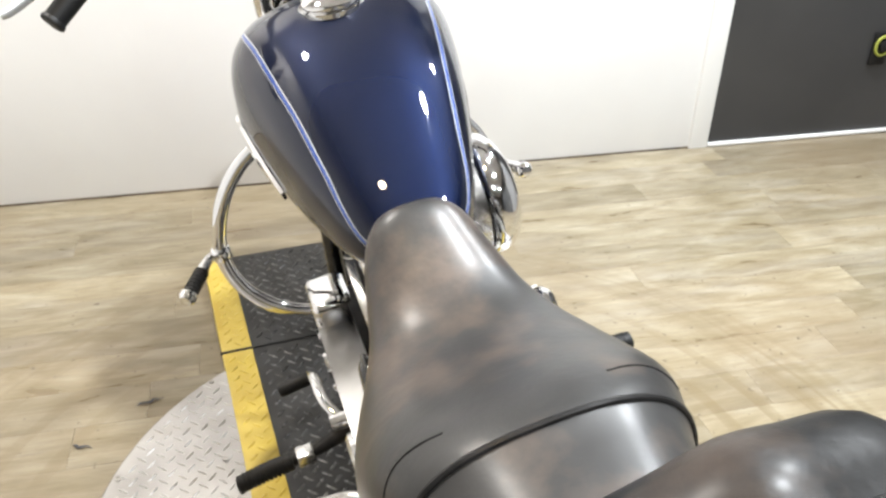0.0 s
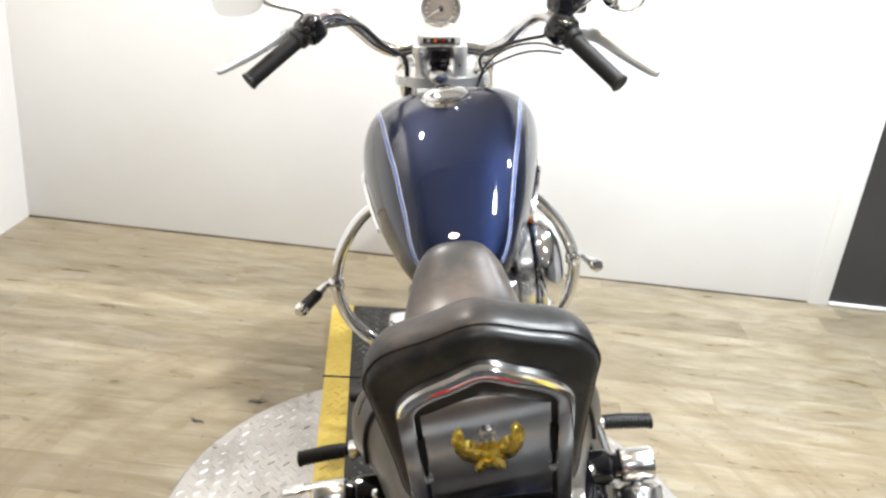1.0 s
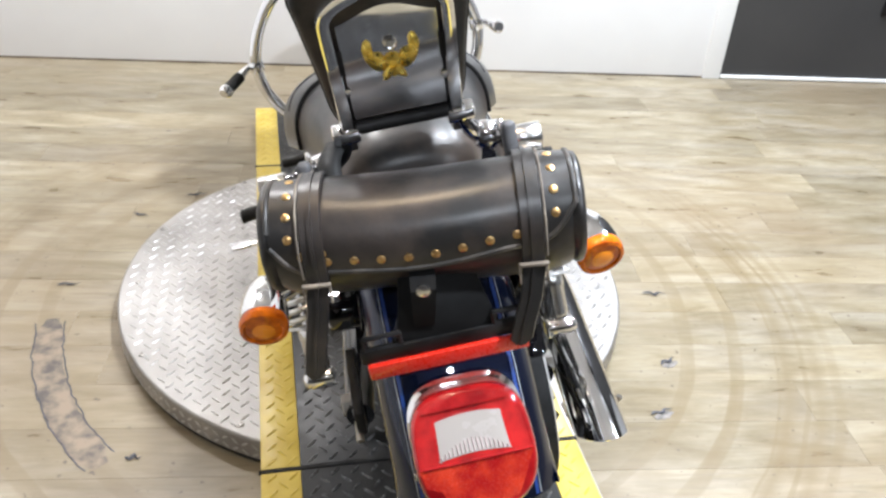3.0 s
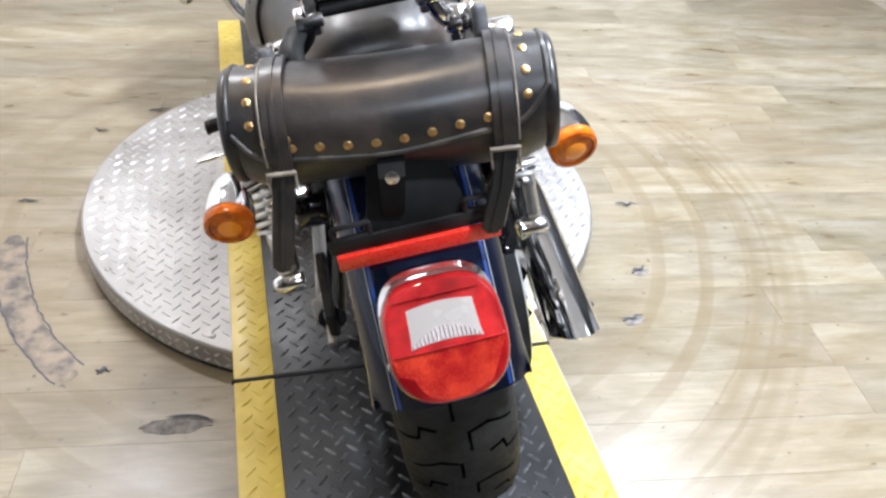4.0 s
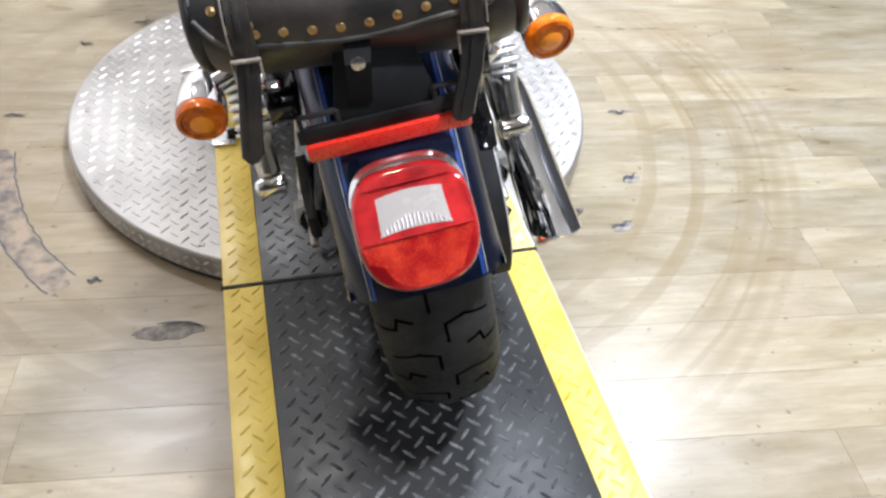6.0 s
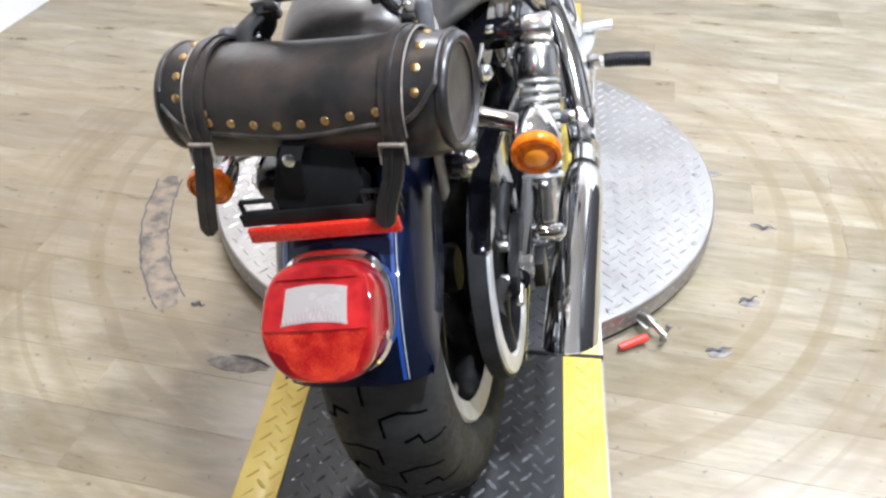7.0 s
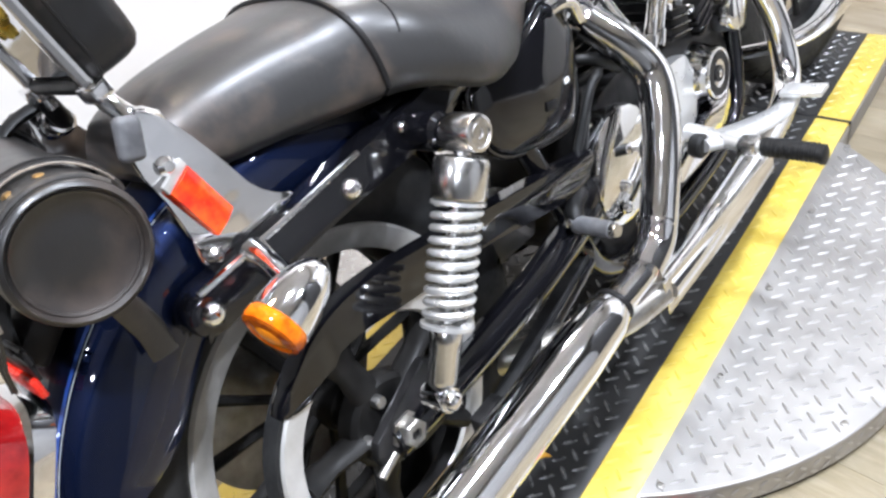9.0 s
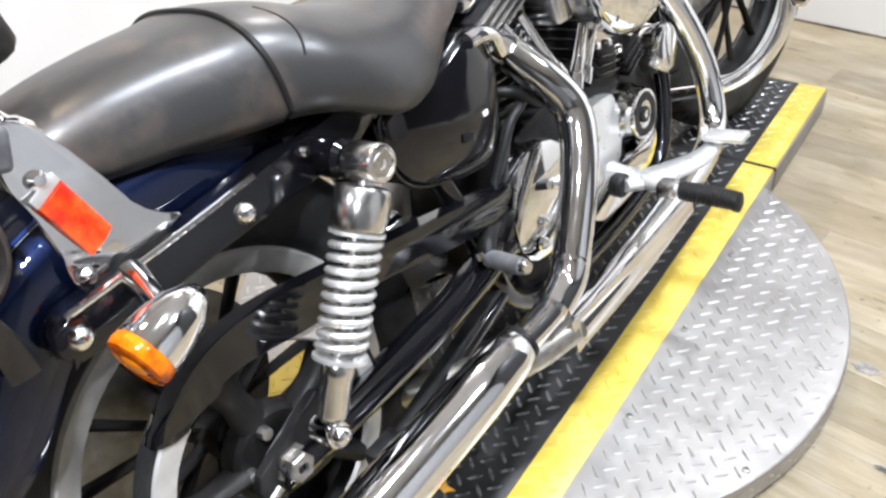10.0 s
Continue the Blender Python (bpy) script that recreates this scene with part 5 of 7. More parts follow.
# engine, exhaust, controls, front end --------------------------------------
def motor_engine():
    eng = part("crankcase", plate([(0.47, 0.24), (0.50, 0.40), (0.60, 0.44), (0.80, 0.45), (0.92, 0.42), (0.99, 0.32), (0.97, 0.22), (0.88, 0.17), (0.60, 0.165), (0.50, 0.18)], -0.095, 0.098, 0.012, steps=3), SATIN, bike, "satin black crankcase of a V-twin engine")
    for base, top, lab in (((0.66, 0.43), (0.575, 0.665), "rear"), ((0.80, 0.43), (0.90, 0.665), "front")):
        a, b = Vector((0, *base)), Vector((0, *top))
        d = (b - a).normalized()
        L = (b - a).length
        cyl = part("cylinder", lathe([(0.056, 0.0), (0.056, L * 0.62)], a, d, 28), SATIN, eng, "black finned cylinder")
        n = 9
        for k in range(n):
            h = 0.012 + k * (L * 0.62 - 0.016) / n
            part("fin", lathe([(0.05, h), (0.076, h), (0.0775, h + 0.0015), (0.076, h + 0.003), (0.05, h + 0.003)], a, d, 28, caps=False), SATIN, cyl)
            part("fin_edge", lathe([(0.0768, h), (0.0785, h + 0.0015), (0.0768, h + 0.003)], a, d, 28, caps=False), POLISHED, cyl, "polished fin edge")
        turn = Matrix((Vector((1, 0, 0)), d.cross(Vector((1, 0, 0))), d)).transposed().to_4x4()
        hd = part("cylinder_head", box((0.16, 0.125, L * 0.22), a + d * L * 0.74, 0.012, turn), SATIN, eng, "black cylinder head")
        for k in range(4):
            part("head_fin", box((0.176, 0.138, 0.0035), a + d * L * (0.66 + 0.05 * k), 0.001, turn), POLISHED, hd, "polished head fin")
        part("rocker_cover", box((0.145, 0.115, L * 0.16), a + d * L * 0.94, 0.016, turn, 3), CHROME, hd, "chrome rocker cover")
        for off in (-0.028, 0.028):
            foot = Vector((0.105, 0.70 + (0.02 if lab == "front" else -0.045) + off * 0.5, 0.44 if lab == "front" else 0.475))
            topp = a + d * L * 0.66 + Vector((0.085, off * 0.8, 0))
            part("pushrod_tube", tube([foot, (foot + topp) / 2, topp], [0.011, 0.0085, 0.0085], 12, 3), CHROME, cyl, "chrome pushrod tube")
            part("pushrod_collar", lathe([(0.014, -0.01), (0.015, 0.0), (0.014, 0.018), (0.009, 0.022)], foot, topp - foot, 14, caps=False), CHROME, cyl)
    # tappet blocks between the pushrods
    for y, z, tip in ((0.800, 0.440, -12), (0.885, 0.418, 18)):
        turn = Matrix.Rotation(radians(tip), 4, "X")
        tb = part("tappet_block", box((0.046, 0.060, 0.050), (0.092, y, z), 0.005, turn), SATIN, eng, "black tappet block")
        for k in range(3):
            part("block_rib", box((0.052, 0.064, 0.004), Vector((0.093, y, z)) + turn.to_3x3() @ Vector((0, 0, -0.016 + 0.014 * k)), 0.001, turn), GLOSS, tb)
        for off in (-0.019, 0.019):
            part("bolt", lathe([(0.0085, 0.0), (0.0085, 0.008), (0.006, 0.0105), (0.0, 0.011)], Vector((0.103, y, z)) + turn.to_3x3() @ Vector((0, off, 0.024)), turn.to_3x3() @ Vector((0, 0, 1)), 6, caps=False), CHROME, tb, "chrome bolt")
    # right: timing cover with round emblem plate
    tc = part("timing_cover", plate([(0.665, 0.375), (0.72, 0.395), (0.775, 0.392), (0.80, 0.375), (0.80, 0.285), (0.77, 0.262), (0.70, 0.262), (0.665, 0.285)], 0.098, 0.120, 0.006, steps=3), SPRING, eng, "flat polished timing cover")
    c = Vector((0.128, 0.847, 0.326))
    part("cap_neck", lathe([(0.056, -0.034), (0.052, -0.010), (0.047, 0.0), (0.047, 0.012)], c, (1, 0, 0), 36, caps=False), CHROME, tc, "chrome cover neck")
    part("cover_cap", lathe([(0.045, 0.0), (0.046, 0.010), (0.0435, 0.016), (0.040, 0.0165), (0.0385, 0.0155), (0.0, 0.0155)], c, (1, 0, 0), 36, caps=False), CHROME, tc, "chrome round cover")
    part("cap_ring", lathe([(0.024, 0.0158), (0.024, 0.0170), (0.0375, 0.0170), (0.0375, 0.0158)], c, (1, 0, 0), 36, caps=False), SATIN, tc, "black emblem ring")
    part("cap_ring", lathe([(0.0, 0.0172), (0.014, 0.0172), (0.014, 0.0160)], c, (1, 0, 0), 24, caps=False), SATIN, tc, "black emblem centre")
    part("cap_badge", box((0.002, 0.010, 0.012), c + Vector((0.0180, 0, 0)), 0.0005), CHROME, tc)
    for k in range(3):
        a = 2 * math.pi * k / 3 + 0.5
        part("bolt", lathe([(0.006, 0), (0.006, 0.005), (0.0, 0.006)], c + Vector((-0.008, math.cos(a) * 0.052, math.sin(a) * 0.052)), (1, 0, 0), 10, caps=False), CHROME, tc)
    ob = part("oil_filter_cover", plate([(0.938, 0.362), (0.928, 0.402), (0.965, 0.440), (0.995, 0.432), (1.012, 0.395), (0.985, 0.352)], 0.09, 0.140, 0.010, steps=3), CHROME, eng, "chrome horn-side cover")
    part("cam_cover", plate([(0.66, 0.268), (0.80, 0.258), (0.90, 0.275), (0.925, 0.24), (0.86, 0.195), (0.66, 0.205)], 0.09, 0.124, 0.012, steps=4), CHROME, eng, "polished lower engine case")
    gb = part("sprocket_cover", plate([(0.455, 0.30), (0.47, 0.38), (0.53, 0.425), (0.60, 0.40), (0.62, 0.32), (0.58, 0.25), (0.49, 0.25)], 0.09, 0.136, 0.012, steps=3), CHROME, eng, "chrome sprocket cover")
    part("bolt", lathe([(0.010, 0), (0.010, 0.006), (0.005, 0.01), (0, 0.0105)], (0.136, 0.516, 0.307), (1, 0, 0), 12, caps=False), CHROME, gb)
    part("bolt", lathe([(0.010, 0), (0.010, 0.006), (0.005, 0.01), (0, 0.0105)], (0.140, 0.50, 0.28), (1, 0, 0), 12, caps=False), CHROME, gb)
    # air cleaner
    ac = Vector((0.110, 0.80, 0.590))
    air = part("air_cleaner", lathe([(0.0, 0.0), (0.080, 0.0), (0.090, 0.006), (0.092, 0.020), (0.092, 0.032)], ac, (1, 0, 0), 48, caps=False), POLISHED, bike, "round air cleaner with chrome cover")
    part("air_cover", lathe([(0.094, 0.034), (0.0985, 0.040), (0.0985, 0.056), (0.094, 0.070), (0.080, 0.084), (0.060, 0.092), (0.034, 0.096), (0.032, 0.093), (0.0, 0.094)], ac, (1, 0, 0), 56, caps=False), CHROME, air, "chrome domed cover")
    part("carburettor", box((0.07, 0.09, 0.07), (0.075, 0.735, 0.575), 0.012, None, 3), POLISHED, eng)
    part("intake_elbow", tube([(0.0, 0.73, 0.58), (0.06, 0.735, 0.58), (0.11, 0.76, 0.585)], 0.026, 14, 4), SATIN, eng)
    part("amber_marker", box((0.004, 0.030, 0.012), (0.150, 0.80, 0.687), 0.001), AMBER, air, "small amber marker")
    # hoses and wiring behind the engine
    for pts, r in (([(0.05, 0.55, 0.42), (0.10, 0.53, 0.46), (0.11, 0.50, 0.44), (0.10, 0.47, 0.36)], 0.008), ([(0.06, 0.56, 0.45), (0.115, 0.545, 0.48), (0.12, 0.51, 0.47), (0.11, 0.46, 0.40)], 0.007), ([(0.02, 0.52, 0.50), (0.10, 0.55, 0.50), (0.115, 0.60, 0.46)], 0.009)):
        part("hose", tube(pts, r, 10, 6), GRIP, eng, "black rubber hose")
    # left: primary cover
    pc = part("primary_cover", plate([(0.46, 0.30), (0.49, 0.37), (0.58, 0.40), (0.72, 0.41), (0.86, 0.405), (0.94, 0.36), (0.95, 0.28), (0.90, 0.215), (0.80, 0.195), (0.60, 0.20), (0.50, 0.23)], -0.155, -0.095, 0.014, steps=3), CASTING, bike, "polished primary drive cover")
    part("clutch_cover", lathe([(0.062, 0.0), (0.062, 0.008), (0.056, 0.013), (0.0, 0.014)], (-0.155, 0.60, 0.305), (-1, 0, 0), 36, caps=False), CHROME, pc, "chrome clutch cover")
    part("inspection_cap", lathe([(0.024, 0.0), (0.024, 0.008), (0.0, 0.01)], (-0.155, 0.86, 0.31), (-1, 0, 0), 24, caps=False), CHROME, pc)
    for y, z in ((0.52, 0.36), (0.70, 0.395), (0.84, 0.39), (0.925, 0.33), (0.88, 0.23), (0.62, 0.22)):
        part("bolt", lathe([(0.006, 0), (0.006, 0.005), (0.0, 0.006)], (-0.155, y, z), (-1, 0, 0), 10, caps=False), CHROME, pc)
    part("starter_cover", box((0.07, 0.10, 0.055), (-0.12, 0.885, 0.425), 0.012, None, 3), CHROME, pc, "chrome engine mount cover")


motor_engine()


def motor_exhaust():
    rp = part("rear_exhaust_pipe", tube([(0.030, 0.590, 0.575), (0.065, 0.578, 0.565), (0.100, 0.572, 0.546), (0.140, 0.584, 0.503), (0.168, 0.592, 0.455), (0.186, 0.567, 0.412), (0.200, 0.527, 0.368), (0.211, 0.475, 0.312), (0.217, 0.436, 0.274), (0.221, 0.38, 0.260), (0.221, 0.29, 0.262)], 0.0215, 20, 6), CHROME, bike, "chrome exhaust pipe from the rear cylinder")
    part("heat_shield", tube([(0.098, 0.571, 0.548), (0.140, 0.585, 0.503), (0.169, 0.593, 0.455), (0.187, 0.568, 0.412), (0.201, 0.528, 0.368), (0.212, 0.476, 0.312), (0.218, 0.437, 0.274), (0.222, 0.385, 0.260)], 0.0275, 20, 7), CHROME, rp, "chrome heat shield")
    part("shield_clamp", lathe([(0.0282, -0.004), (0.0290, 0.0), (0.0282, 0.004)], (0.215, 0.455, 0.292), (0.12, -0.75, -0.68), 24), CHROME, rp)
    fp = part("front_exhaust_pipe", tube([(0.03, 0.905, 0.60), (0.075, 0.965, 0.575), (0.120, 1.010, 0.485), (0.148, 1.055, 0.370), (0.163, 1.066, 0.280), (0.178, 1.036, 0.215), (0.192, 0.95, 0.190), (0.205, 0.75, 0.186), (0.217, 0.55, 0.192), (0.222, 0.42, 0.200)], 0.0245, 20, 6), CHROME, bike, "chrome exhaust pipe from the front cylinder")
    part("heat_shield", plate([(0.405, 0.172), (0.405, 0.226), (0.62, 0.214), (0.80, 0.204), (0.80, 0.172), (0.62, 0.166)], 0.232, 0.238, 0.002), CHROME, fp, "long flat chrome heat shield")
    # muffler with slash-cut end
    a, b = Vector((0.221, 0.304, 0.262)), Vector((0.203, -0.120, 0.235))
    d = (b - a).normalized()
    L = (b - a).length
    _, u, v = frame_axes(d)
    rows = []
    for r, h in ((0.024, 0.0), (0.029, 0.006), (0.0345, 0.03), (0.038, 0.10), (0.039, 0.30), (0.039, L)):
        row = []
        for k in range(36):
            an = 2 * math.pi * k / 36
            off = (u * math.cos(an) + v * math.sin(an)) * r
            cutback = 1.35 * (0.039 - off.z) if h > 0.4 else 0.0
            row.append(a + d * (h - cutback + (0.020 if h > 0.4 else 0)) + off)
        rows.append(row)
    mf = part("muffler", loft(rows, caps=False), CHROME, bike, "chrome slash-cut muffler")
    inner = [[(p - a - d * (p - a).dot(d)) * 0.93 + a + d * (p - a).dot(d) for p in rows[-1]], [(p - a - d * (p - a).dot(d)) * 0.90 + a + d * ((p - a).dot(d) - 0.12) for p in rows[-1]]]
    part("muffler_lip", loft([rows[-1], inner[0]], caps=False), CHROME, mf)
    part("muffler_bore", loft(inner, caps=False), SATIN, mf, "sooty bore")
    part("muffler_clamp", lathe([(0.0255, -0.004), (0.0275, -0.003), (0.0275, 0.003), (0.0255, 0.004)], a - d * 0.003, d, 28), SATIN, mf, "dark joint clamp")
    part("muffler_hanger", box((0.02, 0.05, 0.05), (0.150, 0.10, 0.225), 0.004), SATIN, mf)
    # lower silencer hidden beneath
    part("crossover_pipe", tube([(0.222, 0.42, 0.200), (0.19, 0.34, 0.195), (0.13, 0.28, 0.20), (0.06, 0.22, 0.19)], 0.022, 16, 5), STEEL, fp)


motor_exhaust()


def motor_controls():
    for s in (-1, 1):
        # rider's pegs
        pg = part("footpeg", tube([(s * 0.262, 0.712, 0.266), (s * 0.30, 0.712, 0.266), (s * 0.352, 0.708, 0.260)], 0.0145, 16, 3), GRIP, bike, "ribbed black rubber footpeg")
        for k in range(12):
            x = 0.268 + k * 0.0070
            part("rib", lathe([(0.0145, -0.0022), (0.0156, -0.0014), (0.0156, 0.0014), (0.0145, 0.0022)], (s * x, 0.712 - 0.003 * k / 12, 0.266 - 0.005 * k / 12), (s, 0, 0), 18, caps=False), GRIP, pg)
        part("peg_end", lathe([(0.0158, 0.0), (0.0158, 0.006), (0.012, 0.008), (0.0, 0.008)], (s * 0.350, 0.708, 0.260), (s, 0, 0), 18, caps=False), GRIP, pg)
        part("peg_shank", tube([(s * 0.13, 0.735, 0.275), (s * 0.18, 0.725, 0.272), (s * 0.225, 0.714, 0.268), (s * 0.262, 0.712, 0.266)], [0.016, 0.014, 0.010, 0.010], 14, 4), SPRING if s > 0 else SATIN, pg, "polished peg bracket" if s > 0 else "black peg bracket")
        part("peg_clevis", box((0.030, 0.030, 0.024), (s * 0.240, 0.713, 0.267), 0.004), POLISHED, pg)
        # pillion pegs, folded
        pp = part("pillion_peg", tube([(s * 0.140, 0.378, 0.334), (s * 0.175, 0.372, 0.337), (s * 0.204, 0.367, 0.340)], [0.0125, 0.0128, 0.0118], 18, 3), PEGGREY, bike, "worn grey rubber pillion peg")
        part("peg_end", lathe([(0.0105, -0.003), (0.0105, 0.004), (0.0085, 0.0085), (0.0, 0.009)], (s * 0.205, 0.367, 0.340), (s * 1.0, -0.15, 0.08), 16, caps=False), POLISHED, pp, "bare metal tip")
        part("peg_mount", tube([(s * 0.112, 0.44, 0.345), (s * 0.124, 0.410, 0.352), (s * 0.132, 0.388, 0.345), (s * 0.142, 0.378, 0.334)], [0.012, 0.013, 0.014, 0.012], 12, 4), SATIN, pp, "black peg mount")
        part("peg_bolt", lathe([(0.006, 0.0), (0.006, 0.006), (0.0, 0.007)], (s * 0.140, 0.362, 0.348), (s * 0.4, -0.9, 0.2), 10, caps=False), CHROME, pp, "bright pivot bolt")
        # crash bar
        cb = part("crash_bar", tube([(s * 0.055, 1.10, 0.70), (s * 0.120, 1.125, 0.655), (s * 0.200, 1.135, 0.605), (s * 0.258, 1.138, 0.530), (s * 0.288, 1.140, 0.440), (s * 0.276, 1.132, 0.360), (s * 0.232, 1.120, 0.298), (s * 0.17, 1.11, 0.262), (s * 0.10, 1.10, 0.250), (s * 0.04, 1.09, 0.245)], 0.0146, 16, 7), CHROME, bike, "chrome looped crash bar")
        part("bar_clamp", lathe([(0.018, -0.012), (0.0195, -0.010), (0.0195, 0.010), (0.018, 0.012)], (s * 0.288, 1.139, 0.438), (0.0, 0.05, 1), 20), CHROME, cb, "chrome peg clamp")
        tip = Vector((-0.362, 1.050, 0.425)) if s < 0 else Vector((0.336, 1.048, 0.447))
        root = Vector((s * 0.318, 1.125, 0.436))
        root = root.lerp(tip, 0.30)
        if s > 0:
            tip = root.lerp(tip, 0.45)
        pdir = (tip - root).normalized()
        hp = part("highway_peg", tube([root, (root + tip) / 2, tip], 0.0125, 16, 4), GRIP if s < 0 else CHROME, bike, "small highway peg with chrome end")
        part("peg_cap", lathe([(0.013, -0.004), (0.0165, 0.0), (0.0165, 0.010), (0.011, 0.017), (0.0, 0.018)], tip, pdir, 18, caps=False), CHROME, hp, "chrome end cap")
        part("peg_arm", tube([(s * 0.292, 1.138, 0.438), (s * 0.308, 1.134, 0.440), (s * 0.320, 1.122, 0.436), root], [0.010, 0.008, 0.010, 0.012], 12, 4), CHROME, hp, "chrome arm")
        for k in range(7 if s < 0 else 0):
            p = root.lerp(tip, 0.03 + k / 6.8)
            part("rib", lathe([(0.0125, -0.002), (0.0145, -0.001), (0.0145, 0.001), (0.0125, 0.002)], p, pdir, 16, caps=False), GRIP, hp)
    br = part("brake_pedal", tube([(0.170, 0.690, 0.278), (0.186, 0.740, 0.262), (0.200, 0.815, 0.240), (0.214, 0.885, 0.226), (0.224, 0.925, 0.230), (0.232, 0.936, 0.244)], [0.022, 0.027, 0.026, 0.022, 0.017, 0.012], 14, 6, flat=0.55), SPRING, bike, "polished brake pedal")
    part("pedal_pad", box((0.072, 0.040, 0.010), (0.246, 0.934, 0.248), 0.003, Matrix.Rotation(radians(-2), 4, "X"), 2), SPRING, br, "bright pedal pad")
    part("pivot_boot", lathe([(0.017, -0.010), (0.020, -0.006), (0.020, 0.008), (0.016, 0.012)], (0.168, 0.690, 0.277), (1, -0.1, 0), 20), GRIP, br, "black rubber pivot boot")
    sh = part("shift_lever", tube([(-0.165, 0.735, 0.290), (-0.185, 0.775, 0.312), (-0.19, 0.83, 0.318), (-0.195, 0.868, 0.300)], 0.009, 12, 5, flat=0.6), CHROME, bike, "chrome shift lever")
    part("shift_peg", lathe([(0.011, 0.0), (0.0125, 0.004), (0.0125, 0.052), (0.010, 0.058), (0.0, 0.058)], (-0.200, 0.862, 0.296), (-1, -0.12, 0.0), 16, caps=False), GRIP, sh, "black rubber shift peg")
    part("shift_boss", lathe([(0.016, -0.015), (0.016, 0.015)], (-0.170, 0.735, 0.290), (1, 0, 0), 18), CHROME, sh)
    # rear master cylinder and brake line on the right, brown with rust
    part("rear_drum", lathe([(0.0, -0.03), (0.042, -0.028), (0.045, -0.02), (0.045, 0.05), (0.038, 0.058), (0.0, 0.06)], (0.03, 0.315, 0.345), (0.6, 0.5, 0.45), 28, caps=False), GREYROD, bike, "grey battery-side canister")


motor_controls()


MIRROR_TILT = {-1: Vector((-0.319, -0.904, 0.284)).normalized(), 1: Vector((-0.797, -0.543, 0.265)).normalized()}


def motor_front():
    S = STEER
    for s in (-1, 1):
        lo = FA + Vector((s * 0.0885, 0.015, -0.02))
        d = Vector((0, -0.5, 0.866))
        fk = part("fork_leg", lathe([(0.0, 0.0), (0.026, 0.004), (0.029, 0.02), (0.029, 0.30), (0.026, 0.315)], lo, d, 24, caps=False), CHROME, bike, "chrome fork leg", m=S)
        part("fork_tube", lathe([(0.0195, 0.30), (0.0195, 0.715)], lo, d, 20), CHROME, fk, "chrome upper fork tube", m=S)
        part("fork_cap", lathe([(0.022, 0.700), (0.022, 0.722), (0.016, 0.730), (0.0, 0.731)], lo, d, 18, caps=False), CHROME, fk, "chrome fork cap", m=S)
    top = Vector((0, 1.125, 0.905))
    yoke = part("triple_clamp", loft([[Vector((x, 1.125 + y, 0.895 + z)) for x, y, z in q] for q in (
        [(-0.104, 0.004, 0.002), (-0.094, -0.020, 0), (-0.05, -0.034, -0.004), (0.05, -0.034, -0.004), (0.094, -0.020, 0), (0.104, 0.004, 0.002), (0.094, 0.028, 0.012), (0, 0.035, 0.016), (-0.094, 0.028, 0.012)],
        [(-0.102, 0.004, 0.022), (-0.092, -0.020, 0.020), (-0.05, -0.036, 0.018), (0.05, -0.036, 0.018), (0.092, -0.020, 0.020), (0.102, 0.004, 0.022), (0.092, 0.026, 0.030), (0, 0.033, 0.034), (-0.092, 0.026, 0.030)])]), SPRING, bike, "bright upper triple clamp", m=S)
    part("lower_clamp", box((0.24, 0.08, 0.035), (0, 1.185, 0.770), 0.012, Matrix.Rotation(radians(30), 4, "X"), 3), CHROME, yoke, m=S)
    part("stem_nut", lathe([(0.026, 0.0), (0.026, 0.012), (0.020, 0.020), (0.010, 0.022), (0.0, 0.022)], (0, 1.090, 0.918), (0, -0.5, 0.866), 8, caps=False), CHROME, yoke, "chrome stem nut", m=S)
    for s in (-1, 1):
        part("riser", lathe([(0.020, 0.0), (0.017, 0.008), (0.0155, 0.040), (0.019, 0.050), (0.019, 0.066), (0.016, 0.074), (0.0, 0.078)], (s * 0.040, 1.113, 0.912), (0, -0.25, 0.97), 20, caps=False), SPRING, yoke, "bright handlebar riser", m=S)
        part("clamp_bolt", lathe([(0.0085, 0.0), (0.0085, 0.006), (0.006, 0.009), (0.0, 0.0095)], (s * 0.074, 1.112, 0.922), (0, -0.25, 0.97), 12, caps=False), CHROME, yoke, "chrome clamp bolt", m=S)
    part("indicator_box", box((0.046, 0.03, 0.038), (0, 1.088, 0.958), 0.006), GLOSS, yoke, "black indicator lamp housing", m=S)
    # instrument
    gc = Vector((0, 1.130, 1.050))
    ga = Vector((0, -0.80, 0.60)).normalized()
    gg = part("speedometer", lathe([(0.0, -0.052), (0.028, -0.048), (0.040, -0.030), (0.0435, -0.005), (0.0435, 0.006), (0.041, 0.011), (0.0375, 0.010), (0.0365, 0.004)], gc, ga, 40, caps=False), CHROME, bike, "chrome round speedometer", m=S)
    part("dial", lathe([(0.0, 0.003), (0.0365, 0.003)], gc, ga, 36, caps=False), DIAL, gg, "grey dial face", m=S)
    up = Vector((0, 0.60, 0.80))
    rt = Vector((1, 0, 0))
    for k in range(13):
        a = radians(-125 + 250 * k / 12)
        p = gc + ga * 0.0042 + (rt * math.sin(a) + up * math.cos(a)) * 0.029
        q = gc + ga * 0.0042 + (rt * math.sin(a) + up * math.cos(a)) * 0.033
        part("dial_mark", tube([p, q], 0.0008, 5, 1), TRIM, gg, m=S)
    a = radians(-125)
    part("needle", tube([gc + ga * 0.0052, gc + ga * 0.0052 + (rt * math.sin(a) + up * math.cos(a)) * 0.027], [0.0012, 0.0007], 6, 1), TRIM, gg, "white needle", m=S)
    part("needle_hub", lathe([(0.005, 0.004), (0.005, 0.007), (0.0, 0.0075)], gc, ga, 14, caps=False), SATIN, gg, m=S)
